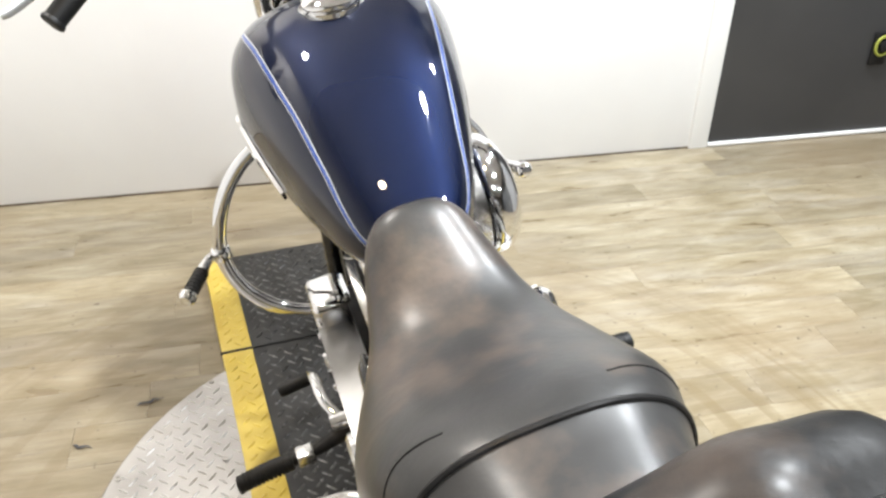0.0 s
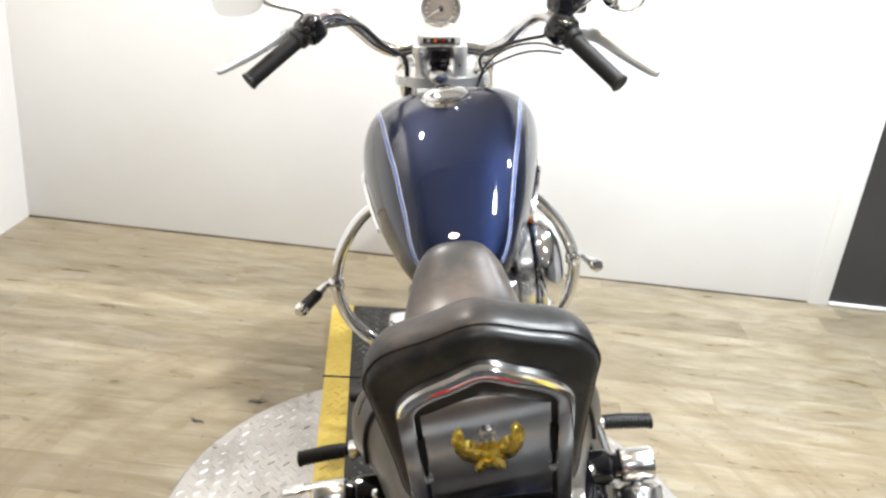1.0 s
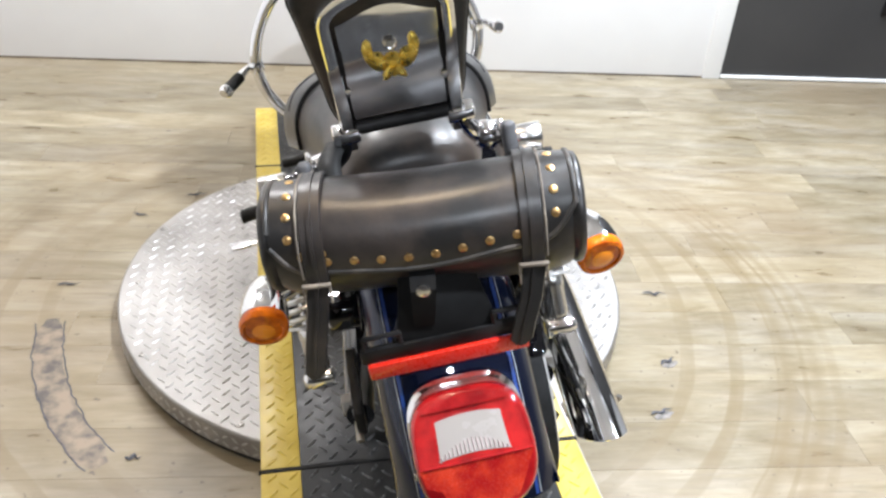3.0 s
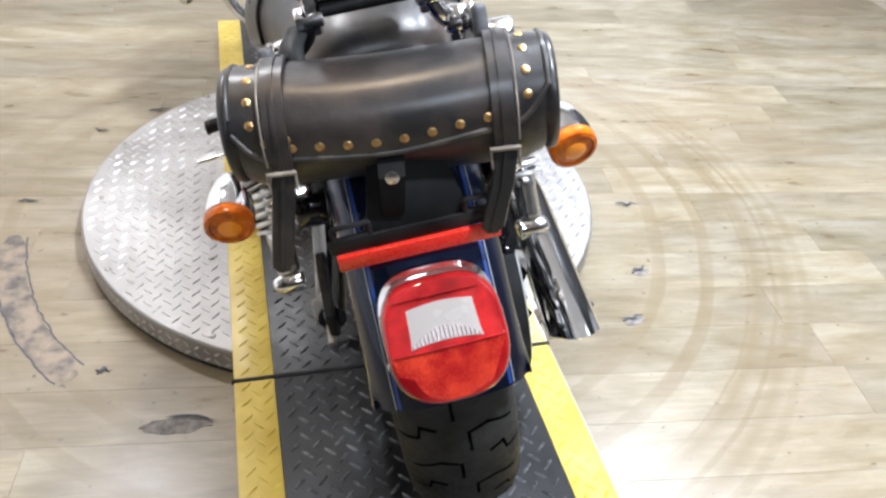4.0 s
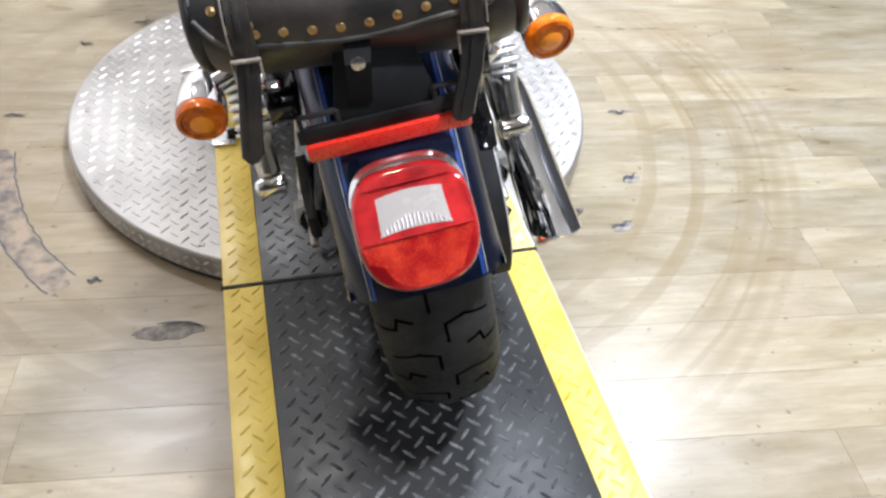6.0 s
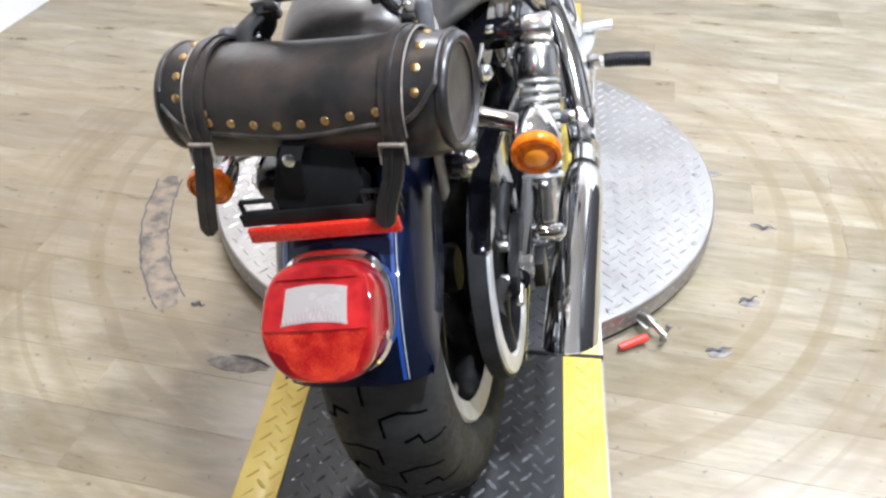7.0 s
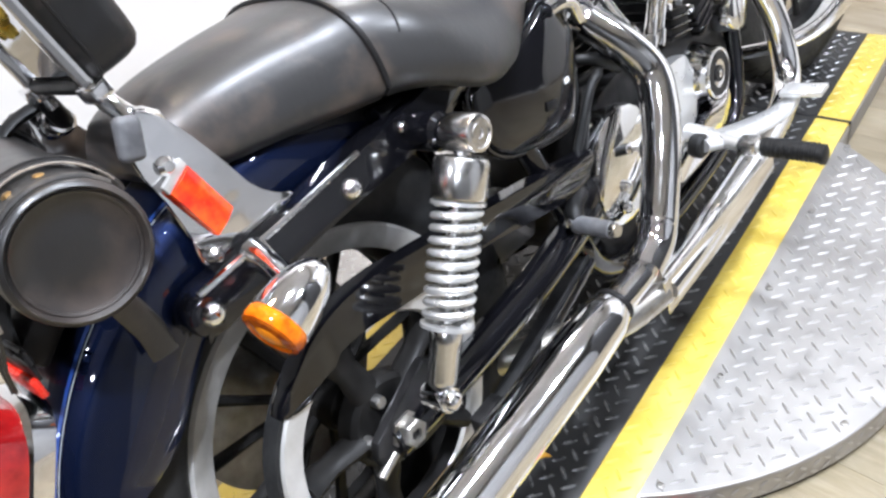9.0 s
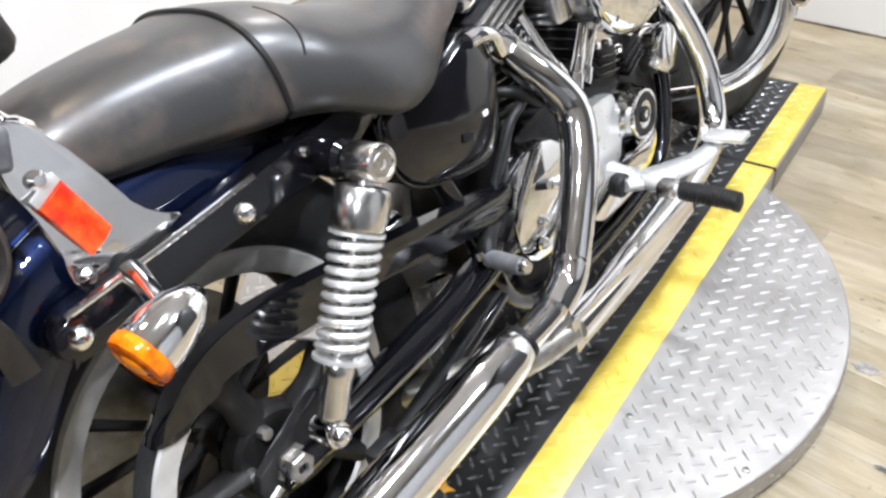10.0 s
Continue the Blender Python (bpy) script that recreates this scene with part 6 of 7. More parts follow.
    part("odometer_window", box((0.024, 0.0010, 0.009), gc + ga * 0.0042 - up * 0.018, 0.0003, Matrix.Rotation(radians(-36.9), 4, "X")), CLEAR_LENS, gg, m=S)
    part("dial_glass", lathe([(0.0, 0.0085), (0.0370, 0.0078)], gc, ga, 36, caps=False), principled("dial_glass", (1, 1, 1), 0.02, trans=1.0), gg, "clear dial glass", m=S)
    part("gauge_housing", loft([[Vector((x * w, y0 + y, z)) for x, y in ((-1, -0.016), (-0.94, -0.020), (0.94, -0.020), (1, -0.016), (1, 0.03), (-1, 0.03))] for w, y0, z in ((0.044, 1.102, 0.980), (0.046, 1.102, 0.984), (0.046, 1.104, 1.000), (0.043, 1.107, 1.004), (0.030, 1.122, 1.018), (0.026, 1.128, 1.028))]), SPRING, gg, "bright gauge bracket", m=S)
    for k in range(4):
        part("indicator_lamp", lathe([(0.0036, 0.0), (0.0030, 0.0012), (0.0, 0.0016)], (-0.0225 + 0.015 * k, 1.0790, 0.993), (0, -1, 0), 10, caps=False), (CLEAR_LENS, AMBER, RED_LENS, CLEAR_LENS)[k], gg, m=S)
    part("lamp_strip", box((0.066, 0.004, 0.011), (0, 1.081, 0.993), 0.001), SATIN, gg, "dark strip of indicator lamps", m=S)
    # headlamp shell in front
    hl_ = part("headlamp", lathe([(0.0, -0.10), (0.05, -0.095), (0.075, -0.06), (0.084, 0.0), (0.086, 0.01), (0.082, 0.016), (0.0, 0.03)], (0, 1.30, 0.83), (0, 1, -0.02), 36, caps=False), CHROME, bike, "chrome headlamp shell", m=S)
    # handlebar
    half = [(0.0, 1.108, 0.972), (0.052, 1.108, 0.972), (0.098, 1.106, 0.968), (0.138, 1.092, 0.988), (0.170, 1.072, 1.022), (0.200, 1.052, 1.047), (0.230, 1.026, 1.047), (0.258, 0.998, 1.022), (0.290, 0.972, 0.996), (0.352, 0.925, 0.946)]
    line = [(-x, y, z) for x, y, z in reversed(half[1:])] + half
    hb = part("handlebar", tube(line, 0.0145, 16, 7), CHROME, bike, "chrome pulled-back handlebar", m=S)
    for s in (-1, 1):
        g0, g1 = Vector((s * 0.268, 0.988, 1.014)), Vector((s * 0.357, 0.921, 0.942))
        d = (g1 - g0).normalized()
        gp = part("grip", tube([g0, (g0 + g1) / 2, g1], 0.0165, 20, 3), GRIP, bike, "black rubber hand grip", m=S)
        part("grip_end", lathe([(0.0165, -0.003), (0.0185, 0.0), (0.0185, 0.004), (0.016, 0.006), (0.0, 0.006)], g1, d, 20, caps=False), GRIP, gp, m=S)
        part("grip_collar", lathe([(0.019, -0.006), (0.022, -0.003), (0.022, 0.008), (0.017, 0.012)], g0, d, 20, caps=False), GRIP, gp, m=S)
        sw = part("switch_housing", box((0.052, 0.058, 0.056), g0 - d * 0.028, 0.016, d.to_track_quat("X", "Z").to_matrix().to_4x4(), 3), GLOSS, hb, "black switch housing", m=S)
        for k in range(4):
            part("switch_button", box((0.012, 0.008, 0.008), g0 - d * (0.012 + 0.012 * (k % 2)) + Vector((-s * 0.012, -0.024, 0.012 - 0.016 * (k // 2))), 0.002), GRIP, sw, m=S)
        lp = part("lever_perch", box((0.050, 0.040, 0.030), g0 - d * 0.020 + Vector((0, 0.045, 0.004)), 0.009, d.to_track_quat("X", "Z").to_matrix().to_4x4(), 3), SATIN if s < 0 else GLOSS, hb, "black lever perch", m=S)
        lv = part("brake_lever" if s > 0 else "clutch_lever", tube([g0 + Vector((-s * 0.012, 0.048, 0.006)), g0 + Vector((s * 0.030, 0.052, 0.002)), g0 + Vector((s * 0.060, 0.040, -0.008)), g0 + Vector((s * 0.105, 0.000, -0.034)), g0 + Vector((s * 0.150, -0.036, -0.056)), g0 + Vector((s * 0.164, -0.046, -0.060))], [0.0070, 0.0072, 0.0060, 0.0050, 0.0040, 0.0030], 14, 6, flat=2.0), SPRING, hb, "polished hand lever", m=S)
        # mirrors
        mc = Vector((-0.384, 0.985, 1.098)) if s < 0 else Vector((0.360, 0.985, 1.108))
        ma = MIRROR_TILT[s]
        rgt = ma.cross(Vector((0, 0, 1))).normalized()
        upv = rgt.cross(ma).normalized()
        def oval(w, h, depth):
            return [mc + ma * depth + rgt * w * power(math.cos(2 * math.pi * k / 36), 2.6) + upv * (h * power(math.sin(2 * math.pi * k / 36), 2.6) + 0.10 * w * math.cos(2 * math.pi * k / 36) * s) for k in range(36)]
        mr = part("mirror", loft([oval(0.025, 0.017, -0.022), oval(0.052, 0.034, -0.016), oval(0.063, 0.043, -0.004), oval(0.064, 0.044, 0.002), oval(0.061, 0.041, 0.003)]), CHROME, bike, "chrome oval rear-view mirror", m=S)
        part("mirror_glass", loft([oval(0.0605, 0.0405, 0.0032), oval(0.025, 0.017, 0.0036)]), MIRROR, mr, "mirror glass", m=S)
        part("mirror_stem", tube([g0 - d * 0.02 + Vector((0, 0.03, 0.018)), g0 + Vector((s * 0.006, 0.035, 0.045)), mc + Vector((-s * 0.055, 0.012, -0.020)), mc + Vector((-s * 0.035, 0.018, -0.006))], 0.0048, 10, 6), CHROME, mr, "thin chrome stem", m=S)
    part("brake_reservoir", box((0.070, 0.050, 0.040), (0.258, 1.040, 1.072), 0.009, Matrix.Rotation(radians(35), 4, "Z"), 3), GLOSS, hb, "black brake reservoir with chrome lid", m=S)
    part("reservoir_lid", box((0.066, 0.046, 0.008), (0.258, 1.040, 1.095), 0.003, Matrix.Rotation(radians(35), 4, "Z")), CHROME, hb, "chrome lid", m=S)
    # cables along the bar
    for pts, r in (([(-0.225, 1.03, 1.030), (-0.165, 1.06, 1.030), (-0.12, 1.085, 0.985), (-0.075, 1.10, 0.950), (-0.075, 1.10, 0.86), (-0.06, 1.06, 0.80)], 0.005),
                   ([(0.245, 1.000, 1.020), (0.185, 1.03, 1.005), (0.13, 1.06, 0.985), (0.085, 1.10, 0.955), (0.09, 1.12, 0.90), (0.08, 1.08, 0.80)], 0.0035),
                   ([(0.255, 0.985, 0.992), (0.205, 1.01, 1.000), (0.15, 1.05, 0.985), (0.10, 1.09, 0.945), (0.07, 1.11, 0.88)], 0.0022),
                   ([(0.250, 0.985, 0.985), (0.20, 1.01, 0.985), (0.15, 1.04, 0.968), (0.095, 1.08, 0.930), (0.065, 1.09, 0.86)], 0.0022)):
        part("cable", tube(pts, r, 8, 7), GRIP, hb, "black control cable", m=S)
    # short front fender
    prof = [(0.0, 0.352), (0.03, 0.350), (0.052, 0.340), (0.060, 0.322), (0.062, 0.300)]
    outer = [(-x, r) for x, r in reversed(prof[1:])] + prof
    part("front_fender", loft(fender_rings(50, 165, shell(outer, 0.004), 40, FA)), NAVY, bike, "navy front fender", 50, m=S)


motor_front()

# backrest ------------------------------------------------------------------
def motor_backrest():
    base = Vector((0.002, -0.087, 0.793))
    u = Vector((0, -0.24, 0.971)).normalized()
    n = Vector((0, -0.971, -0.24)).normalized()     # towards the rear
    X = Vector((1, 0, 0))
    def at(x, h, d=0.0):
        return base + X * x + u * h + n * d
    outline = [(-0.056, -0.006), (0.0, -0.010), (0.056, -0.006), (0.071, 0.012), (0.077, 0.06), (0.0855, 0.125), (0.088, 0.152), (0.072, 0.174), (0.038, 0.185), (0.0, 0.196), (-0.038, 0.185), (-0.072, 0.174), (-0.088, 0.152), (-0.0855, 0.125), (-0.077, 0.06), (-0.071, 0.012)]
    sm = spline([(x, h, 0) for x, h in outline], 5, True)
    rows = []
    for d, k, up in ((0.002, 0.90, 0), (0.000, 0.955, 0), (-0.006, 0.985, 0.0), (-0.016, 1.0, 0.0), (-0.030, 0.995, -0.002), (-0.042, 0.975, -0.005), (-0.052, 0.94, -0.008), (-0.060, 0.87, -0.011), (-0.065, 0.72, -0.012), (-0.067, 0.45, -0.012)):
        rows.append([at(p.x * k, 0.10 + (p.y - 0.10) * k + up, d) for p in sm])
    pad = part("backrest_pad", loft(rows), PADLEATHER, bike, "black padded backrest", 60)
    seam = [at(p.x * 0.993, 0.10 + (p.y - 0.10) * 0.993, -0.0085) for p in sm]
    part("pad_seam", tube(seam, 0.0016, 6, 1, closed=True, smooth=False), PADLEATHER, pad)
    # flat chrome frame
    ctr = [(-0.0590, -0.028), (-0.0590, 0.04), (-0.0605, 0.112), (-0.0585, 0.131), (-0.047, 0.143), (-0.024, 0.153), (0.0, 0.1625), (0.024, 0.153), (0.047, 0.143), (0.0585, 0.131), (0.0605, 0.112), (0.0590, 0.04), (0.0590, -0.028)]
    cs = spline([(x, h, 0) for x, h in ctr], 6)
    rows = []
    for k, p in enumerate(cs):
        t = (cs[min(k + 1, len(cs) - 1)] - cs[max(k - 1, 0)]).normalized()
        w = Vector((-t.y, t.x, 0)) * 0.0078
        w2 = w * 0.74
        rows.append([at(p.x - w.x, p.y - w.y, 0.003), at(p.x - w.x * 0.9, p.y - w.y * 0.9, 0.0085), at(p.x - w2.x, p.y - w2.y, 0.0115), at(p.x, p.y, 0.0121), at(p.x + w2.x, p.y + w2.y, 0.0115), at(p.x + w.x * 0.9, p.y + w.y * 0.9, 0.0085), at(p.x + w.x, p.y + w.y, 0.003)])
    fr = part("backrest_frame", loft(rows), CHROME, bike, "chrome backrest frame", 50)
    # mirror-bright insert with an arched top
    b = bmesh.new()
    top, bot = [], []
    for k in range(25):
        x = -0.0495 + 0.099 * k / 24
        arch = 0.120 + 0.014 * math.cos(math.pi * x / 0.1) ** 1.5 if abs(x) < 0.05 else 0.120
        top.append((x, arch))
    def tl_(h):
        return 0.0045 + 0.0012 * (1 - ((h - 0.055) / 0.072) ** 2)
    rows = []
    for j in range(25):
        row = []
        for x, arch in top:
            h = 0.008 + (arch - 0.008) * j / 24
            row.append((x, h))
        rows.append(row)
    fr_ = [[b.verts.new(at(x, h, tl_(h))) for x, h in row] for row in rows]
    bk_ = [[b.verts.new(at(x, h, tl_(h) - 0.0025)) for x, h in row] for row in rows]
    for g in (fr_, bk_):
        for p, q in zip(g, g[1:]):
            for k in range(len(p) - 1):
                b.faces.new((p[k], p[k + 1], q[k + 1], q[k]))
    edge_f = fr_[0] + [r[-1] for r in fr_[1:]] + list(reversed(fr_[-1][:-1])) + [r[0] for r in reversed(fr_[1:-1])]
    edge_b = bk_[0] + [r[-1] for r in bk_[1:]] + list(reversed(bk_[-1][:-1])) + [r[0] for r in reversed(bk_[1:-1])]
    bridge(b, edge_f, edge_b)
    ins = part("backrest_insert", b, CHROME, fr, "mirror-bright chrome insert")
    for s in (-1, 1):
        part("slot", box((0.0045, 0.030, 0.002), at(s * 0.0505, 0.080, 0.0070), 0.0008, Matrix((X, u, n)).transposed().to_4x4()), SATIN, fr, "dark slot")
        part("screw", lathe([(0.004, 0), (0.004, 0.002), (0.0, 0.003)], at(s * 0.0505, 0.045, 0.0065), n, 10, caps=False), POLISHED, fr)
    # gilt emblem: plain winged shape round a small grey boss
    def at2(x, h, d):
        return at(x, h + 0.0215, d + tl_(h + 0.0215) - 0.0068)
    for s in (-1, 1):
        wing = [(0.006, 0.050), (0.010, 0.040), (0.020, 0.044), (0.027, 0.056), (0.0285, 0.070), (0.023, 0.079), (0.0185, 0.072), (0.021, 0.064), (0.016, 0.060), (0.010, 0.060)]
        pts = spline([(x, h, 0) for x, h in wing], 4, True)
        part("emblem_wing", loft([[at2(s * p.x, p.y, 0.0068) for p in pts], [at2(s * (0.016 + (p.x - 0.016) * 0.9), 0.060 + (p.y - 0.060) * 0.9, 0.0105) for p in pts], [at2(s * (0.018 + (p.x - 0.018) * 0.35), 0.060 + (p.y - 0.060) * 0.4, 0.0122) for p in pts]]), GOLD, ins, "gilt winged emblem", 60)
        for k in range(4):
            part("emblem_ridge", tube([at2(s * (0.012 + 0.002 * k), 0.049 + 0.004 * k, 0.0105), at2(s * (0.020 + 0.0018 * k), 0.053 + 0.006 * k, 0.0112)], 0.0010, 6, 1), GOLD, ins)
        part("emblem_tail", tube([at2(s * 0.002, 0.046, 0.009), at2(s * 0.007, 0.036, 0.009), at2(s * 0.011, 0.031, 0.0085)], [0.005, 0.004, 0.002], 8, 3), GOLD, ins)
    part("emblem_body", lathe([(0.0, 0.0), (0.010, 0.0), (0.009, 0.003), (0.005, 0.0055), (0.0, 0.006)], at2(0, 0.050, 0.0068), n, 20, caps=False), GOLD, ins)
    part("emblem_body", lathe([(0.0, 0.0), (0.006, 0.0), (0.005, 0.003), (0.0, 0.004)], at2(0, 0.038, 0.0068), n, 16, caps=False), GOLD, ins)
    part("emblem_boss", lathe([(0.007, 0.0), (0.007, 0.003), (0.005, 0.004), (0.004, 0.003), (0.0, 0.003)], at2(0, 0.071, 0.0066), n, 20, caps=False), POLISHED, ins, "round grey boss")
    part("cross_bar", tube([at(-0.050, -0.003, 0.006), at(0, -0.003, 0.006), at(0.050, -0.003, 0.006)], 0.0075, 14, 3), SATIN, fr, "black cross bar")
    for s in (-1, 1):
        part("frame_clip", box((0.030, 0.016, 0.020), at(s * 0.0625, -0.008, 0.006), 0.003, Matrix((X, u, n)).transposed().to_4x4()), CHROME, fr)
        part("frame_arm", tube([at(s * 0.0625, -0.012, 0.006), at(s * 0.072, -0.035, 0.004), (s * 0.088, -0.075, 0.742), (s * 0.102, -0.082, 0.738)], [0.009, 0.010, 0.011, 0.012], 14, 5), CHROME if s > 0 else SATIN, fr, "support arm")
        part("arm_knuckle", lathe([(0.013, -0.012), (0.016, -0.008), (0.016, 0.008), (0.013, 0.012)], (s * 0.092, -0.078, 0.744), (s, 0, -0.2), 18), CHROME, fr, "chrome knuckle")
        if s < 0:
            part("bag_tie", tube([(s * 0.075, -0.085, 0.770), (s * 0.085, -0.12, 0.764), (s * 0.080, -0.15, 0.750)], [0.012, 0.013, 0.010], 10, 4, flat=0.5), GRIP, fr, "black leather tie")


motor_backrest()


# leather roll bag behind the backrest ---------------------------------------
def roll_bag():
    bag = tagged(empty("tool_bag", LEAN_POSE @ Matrix.Translation((0, -0.180, 0.712)) @ Matrix.Rotation(radians(-8.0), 4, "Z") @ Matrix.Rotation(radians(1.9), 4, "Y") @ Matrix.Translation((0, 0.180, -0.712))), "black leather roll bag with brass studs strapped behind the backrest", "leather bag")
    c = Vector((0, -0.180, 0.712))
    R, HX = 0.0545, 0.152
    def sway(x):
        return 0.0015 * math.sin(x * 20) - 0.012 * max(0.0, 1 - (x / 0.11) ** 2) * 0.35
    def at(x, a, r):
        """a: degrees from straight up, turning to the rear."""
        an = radians(a)
        return Vector((x, c.y - math.sin(an) * r, c.z + math.cos(an) * (r + sway(x) * max(0.0, math.cos(an)))))
    rows = []
    for k in range(41):
        x = -HX + 2 * HX * k / 40
        e = 1 - abs(x) / HX
        r = R * (1.0 if e > 0.03 else 0.94 + 2.0 * e)
        hang_ = 0.20 * min(1.0, 6.0 * e)
        rows.append([at(x, 360 * j / 48, r * (1 + hang_ * max(0.0, -math.cos(2 * math.pi * j / 48)) ** 0.7 * (1.0 if j <= 24 else 0.6))) for j in range(48)])
    body = part("body", loft(rows), BAGLEATHER, bag, "black leather cylinder", 60)
    for s in (-1, 1):
        end = lathe([(R * 0.97, -0.006), (R * 1.03, -0.002), (R * 1.05, 0.002), (R * 1.03, 0.006), (R * 0.96, 0.008), (R * 0.90, 0.003), (R * 0.86, 0.000), (R * 0.5, 0.0015), (0.0, 0.002)], (s * HX, c.y, c.z), (s, 0, 0), 48, caps=False)
        ed = part("end_panel", end, BAGLEATHER, bag, "round end panel with raised welt", 60)
        part("welt", tube([Vector((s * (HX + 0.002), c.y - math.sin(2 * math.pi * k / 40) * R * 0.885, c.z + math.cos(2 * math.pi * k / 40) * R * 0.885)) for k in range(40)], 0.0022, 6, 1, closed=True, smooth=False), BAGLEATHER, ed)
    # flap over the top, ending in a wavy line at the rear
    def edge(x):
        return 97 - 7.0 * x / 0.15 - 17 * min(1.0, max(0.0, (abs(x) - 0.112) / 0.036)) ** 2.0 * 2.0 + (3.0 * math.cos(x * 30))
    def loose(x, f):
        return 0.008 * max(0.0, f - 0.45) / 0.55 * max(0.0, 1 - (x / 0.13) ** 2)
    out, inn = [], []
    for k in range(49):
        x = -0.150 + 0.300 * k / 48
        a1 = edge(x)
        out.append([at(x, -58 + (a1 + 58) * j / 28, R + 0.0036 + loose(x, j / 28)) for j in range(29)])
        inn.append([at(x, -58 + (a1 + 58) * j / 28, R + 0.0004 + loose(x, j / 28)) for j in range(29)])
    rows = [o + list(reversed(i)) for o, i in zip(out, inn)]
    flap = part("flap", loft(rows), BAGLEATHER, bag, "leather flap with stitched edge", 60)
    part("edge_welt", tube([at(x, edge(x) - 0.5, R + 0.003 + loose(x, 1.0)) for x in [-0.149 + 0.298 * k / 60 for k in range(61)]], 0.0030, 8, 1, smooth=False), WORNEDGE, flap, "rubbed flap edge")
    for s in (-1, 1):
        part("edge_welt", tube([at(s * 0.1495, -55 + (edge(0.1495) + 55) * k / 20, R + 0.003) for k in range(21)], 0.0028, 8, 1, smooth=False), WORNEDGE, flap, "rubbed flap edge")
    # studs
    stud = None
    spots = [(-0.094 + 0.0265 * k, edge(-0.094 + 0.0265 * k) - 12) for k in range(8)]
    for s in (-1, 1):
        spots += [(s * 0.130, a) for a in (62, 40, 16, -10)]
    spots += [(-0.118, 80), (-0.098, 78)]
    for x, a in spots:
        p = at(x, a, R + 0.0034 + loose(x, (a + 58) / (edge(x) + 58)))
        d = (p - Vector((x, c.y, c.z))).normalized()
        part("stud", lathe([(0.0046, 0.0), (0.0044, 0.0008), (0.0030, 0.0017), (0.0, 0.0021)], p, d, 14, caps=False), BRASS, flap, "domed brass stud")
    # straps with keepers and hanging tails
    for x, tail in ((-0.1065, 0.108), (0.1060, 0.088)):
        rows = []
        path = [at(x, a, R + 0.0066 + 0.004 * max(0.0, (a - 60) / 40)) for a in range(-80, 101, 6)]
        hang = path[-1]
        path += [hang + Vector((-0.001, -0.006, -0.012)), hang + Vector((-0.006, -0.014, -0.04)), hang + Vector((-0.014, -0.022, -tail * 0.7)), hang + Vector((-0.019, -0.025, -tail * 0.93)), hang + Vector((-0.020, -0.026, -tail))]
        def ribbon(halfw, lift, name, mat_, par, lab, p0=0, p1=None):
            r_ = []
            pp = path[p0:p1]
            for k, q in enumerate(pp):
                t = (pp[min(k + 1, len(pp) - 1)] - pp[max(k - 1, 0)]).normalized()
                o = Vector((1, 0, 0)).cross(t).normalized()
                if o.dot(q - c) < 0:
                    o = -o
                w = halfw * (0.45 if (p1 is None and k == len(pp) - 1) else 1.0)
                r_.append([q + Vector((-w, 0, 0)) + o * lift, q + Vector((-w * 0.9, 0, 0)) + o * (lift + 0.0026), q + Vector((w * 0.9, 0, 0)) + o * (lift + 0.0026), q + Vector((w, 0, 0)) + o * lift])
            return part(name, loft(r_), mat_, par, lab, 50)
        st = ribbon(0.0115, 0.0, "strap", BAGLEATHER, bag, "black leather strap with hanging tail")
        ribbon(0.0022, 0.0020, "strap_ridge", BAGLEATHER, st, "")
        for s in (-1, 1):
            part("strap_edge", tube([q + Vector((s * 0.0112, 0, 0)) + (q - c).normalized() * 0.0024 for q in path[2:31]], 0.0011, 5, 1, smooth=False), STRAPEDGE, st, "pale worn edge")
        kp = hang + Vector((-0.0005, -0.0085, -0.004))
        part("keeper", box((0.0285, 0.005, 0.0036), kp, 0.0012), STRAPEDGE, st, "worn tan keeper loop")
        for s in (-1, 1):
            part("keeper", box((0.0022, 0.005, 0.022), kp + Vector((s * 0.0132 - 0.001, 0.0005, -0.010)), 0.001, Matrix.Rotation(radians(-10), 4, "X")), STRAPEDGE, st)
    # front tab with snap to the licence bracket
    tab = [at(-0.004, a, R + 0.006) for a in (86, 96, 106)] + [Vector((-0.004, -0.258, 0.684)), Vector((-0.006, -0.261, 0.662)), Vector((-0.008, -0.260, 0.642))]
    r_ = [[q + Vector((-w, 0, 0)), q + Vector((-w, -0.003, 0)), q + Vector((w, -0.003, 0)), q + Vector((w, 0, 0))] for q, w in zip(tab, (0.012, 0.013, 0.013, 0.0125, 0.0115, 0.010))]
    tb = part("snap_tab", loft(r_), FLATBLACK, bag, "leather tab with a snap")
    part("snap", lathe([(0.007, 0.0), (0.0068, 0.0012), (0.004, 0.0022), (0.0, 0.0024)], (-0.004, -0.2605, 0.684), (0, -1, 0.15), 18, caps=False), POLISHED, tb, "silver snap")
    part("tie_strap", tube([(0.118, -0.172, 0.656), (0.113, -0.166, 0.630), (0.110, -0.160, 0.600), (0.109, -0.160, 0.572)], [0.012, 0.013, 0.013, 0.013], 10, 4, flat=0.25), BAGLEATHER, bag, "strap end tied to the strut")


roll_bag()

# ---- ledge clutter and wall fittings --------------------------------------
def room_at(x, y, z):
    return ROOM @ Matrix.Translation((x, y, z))


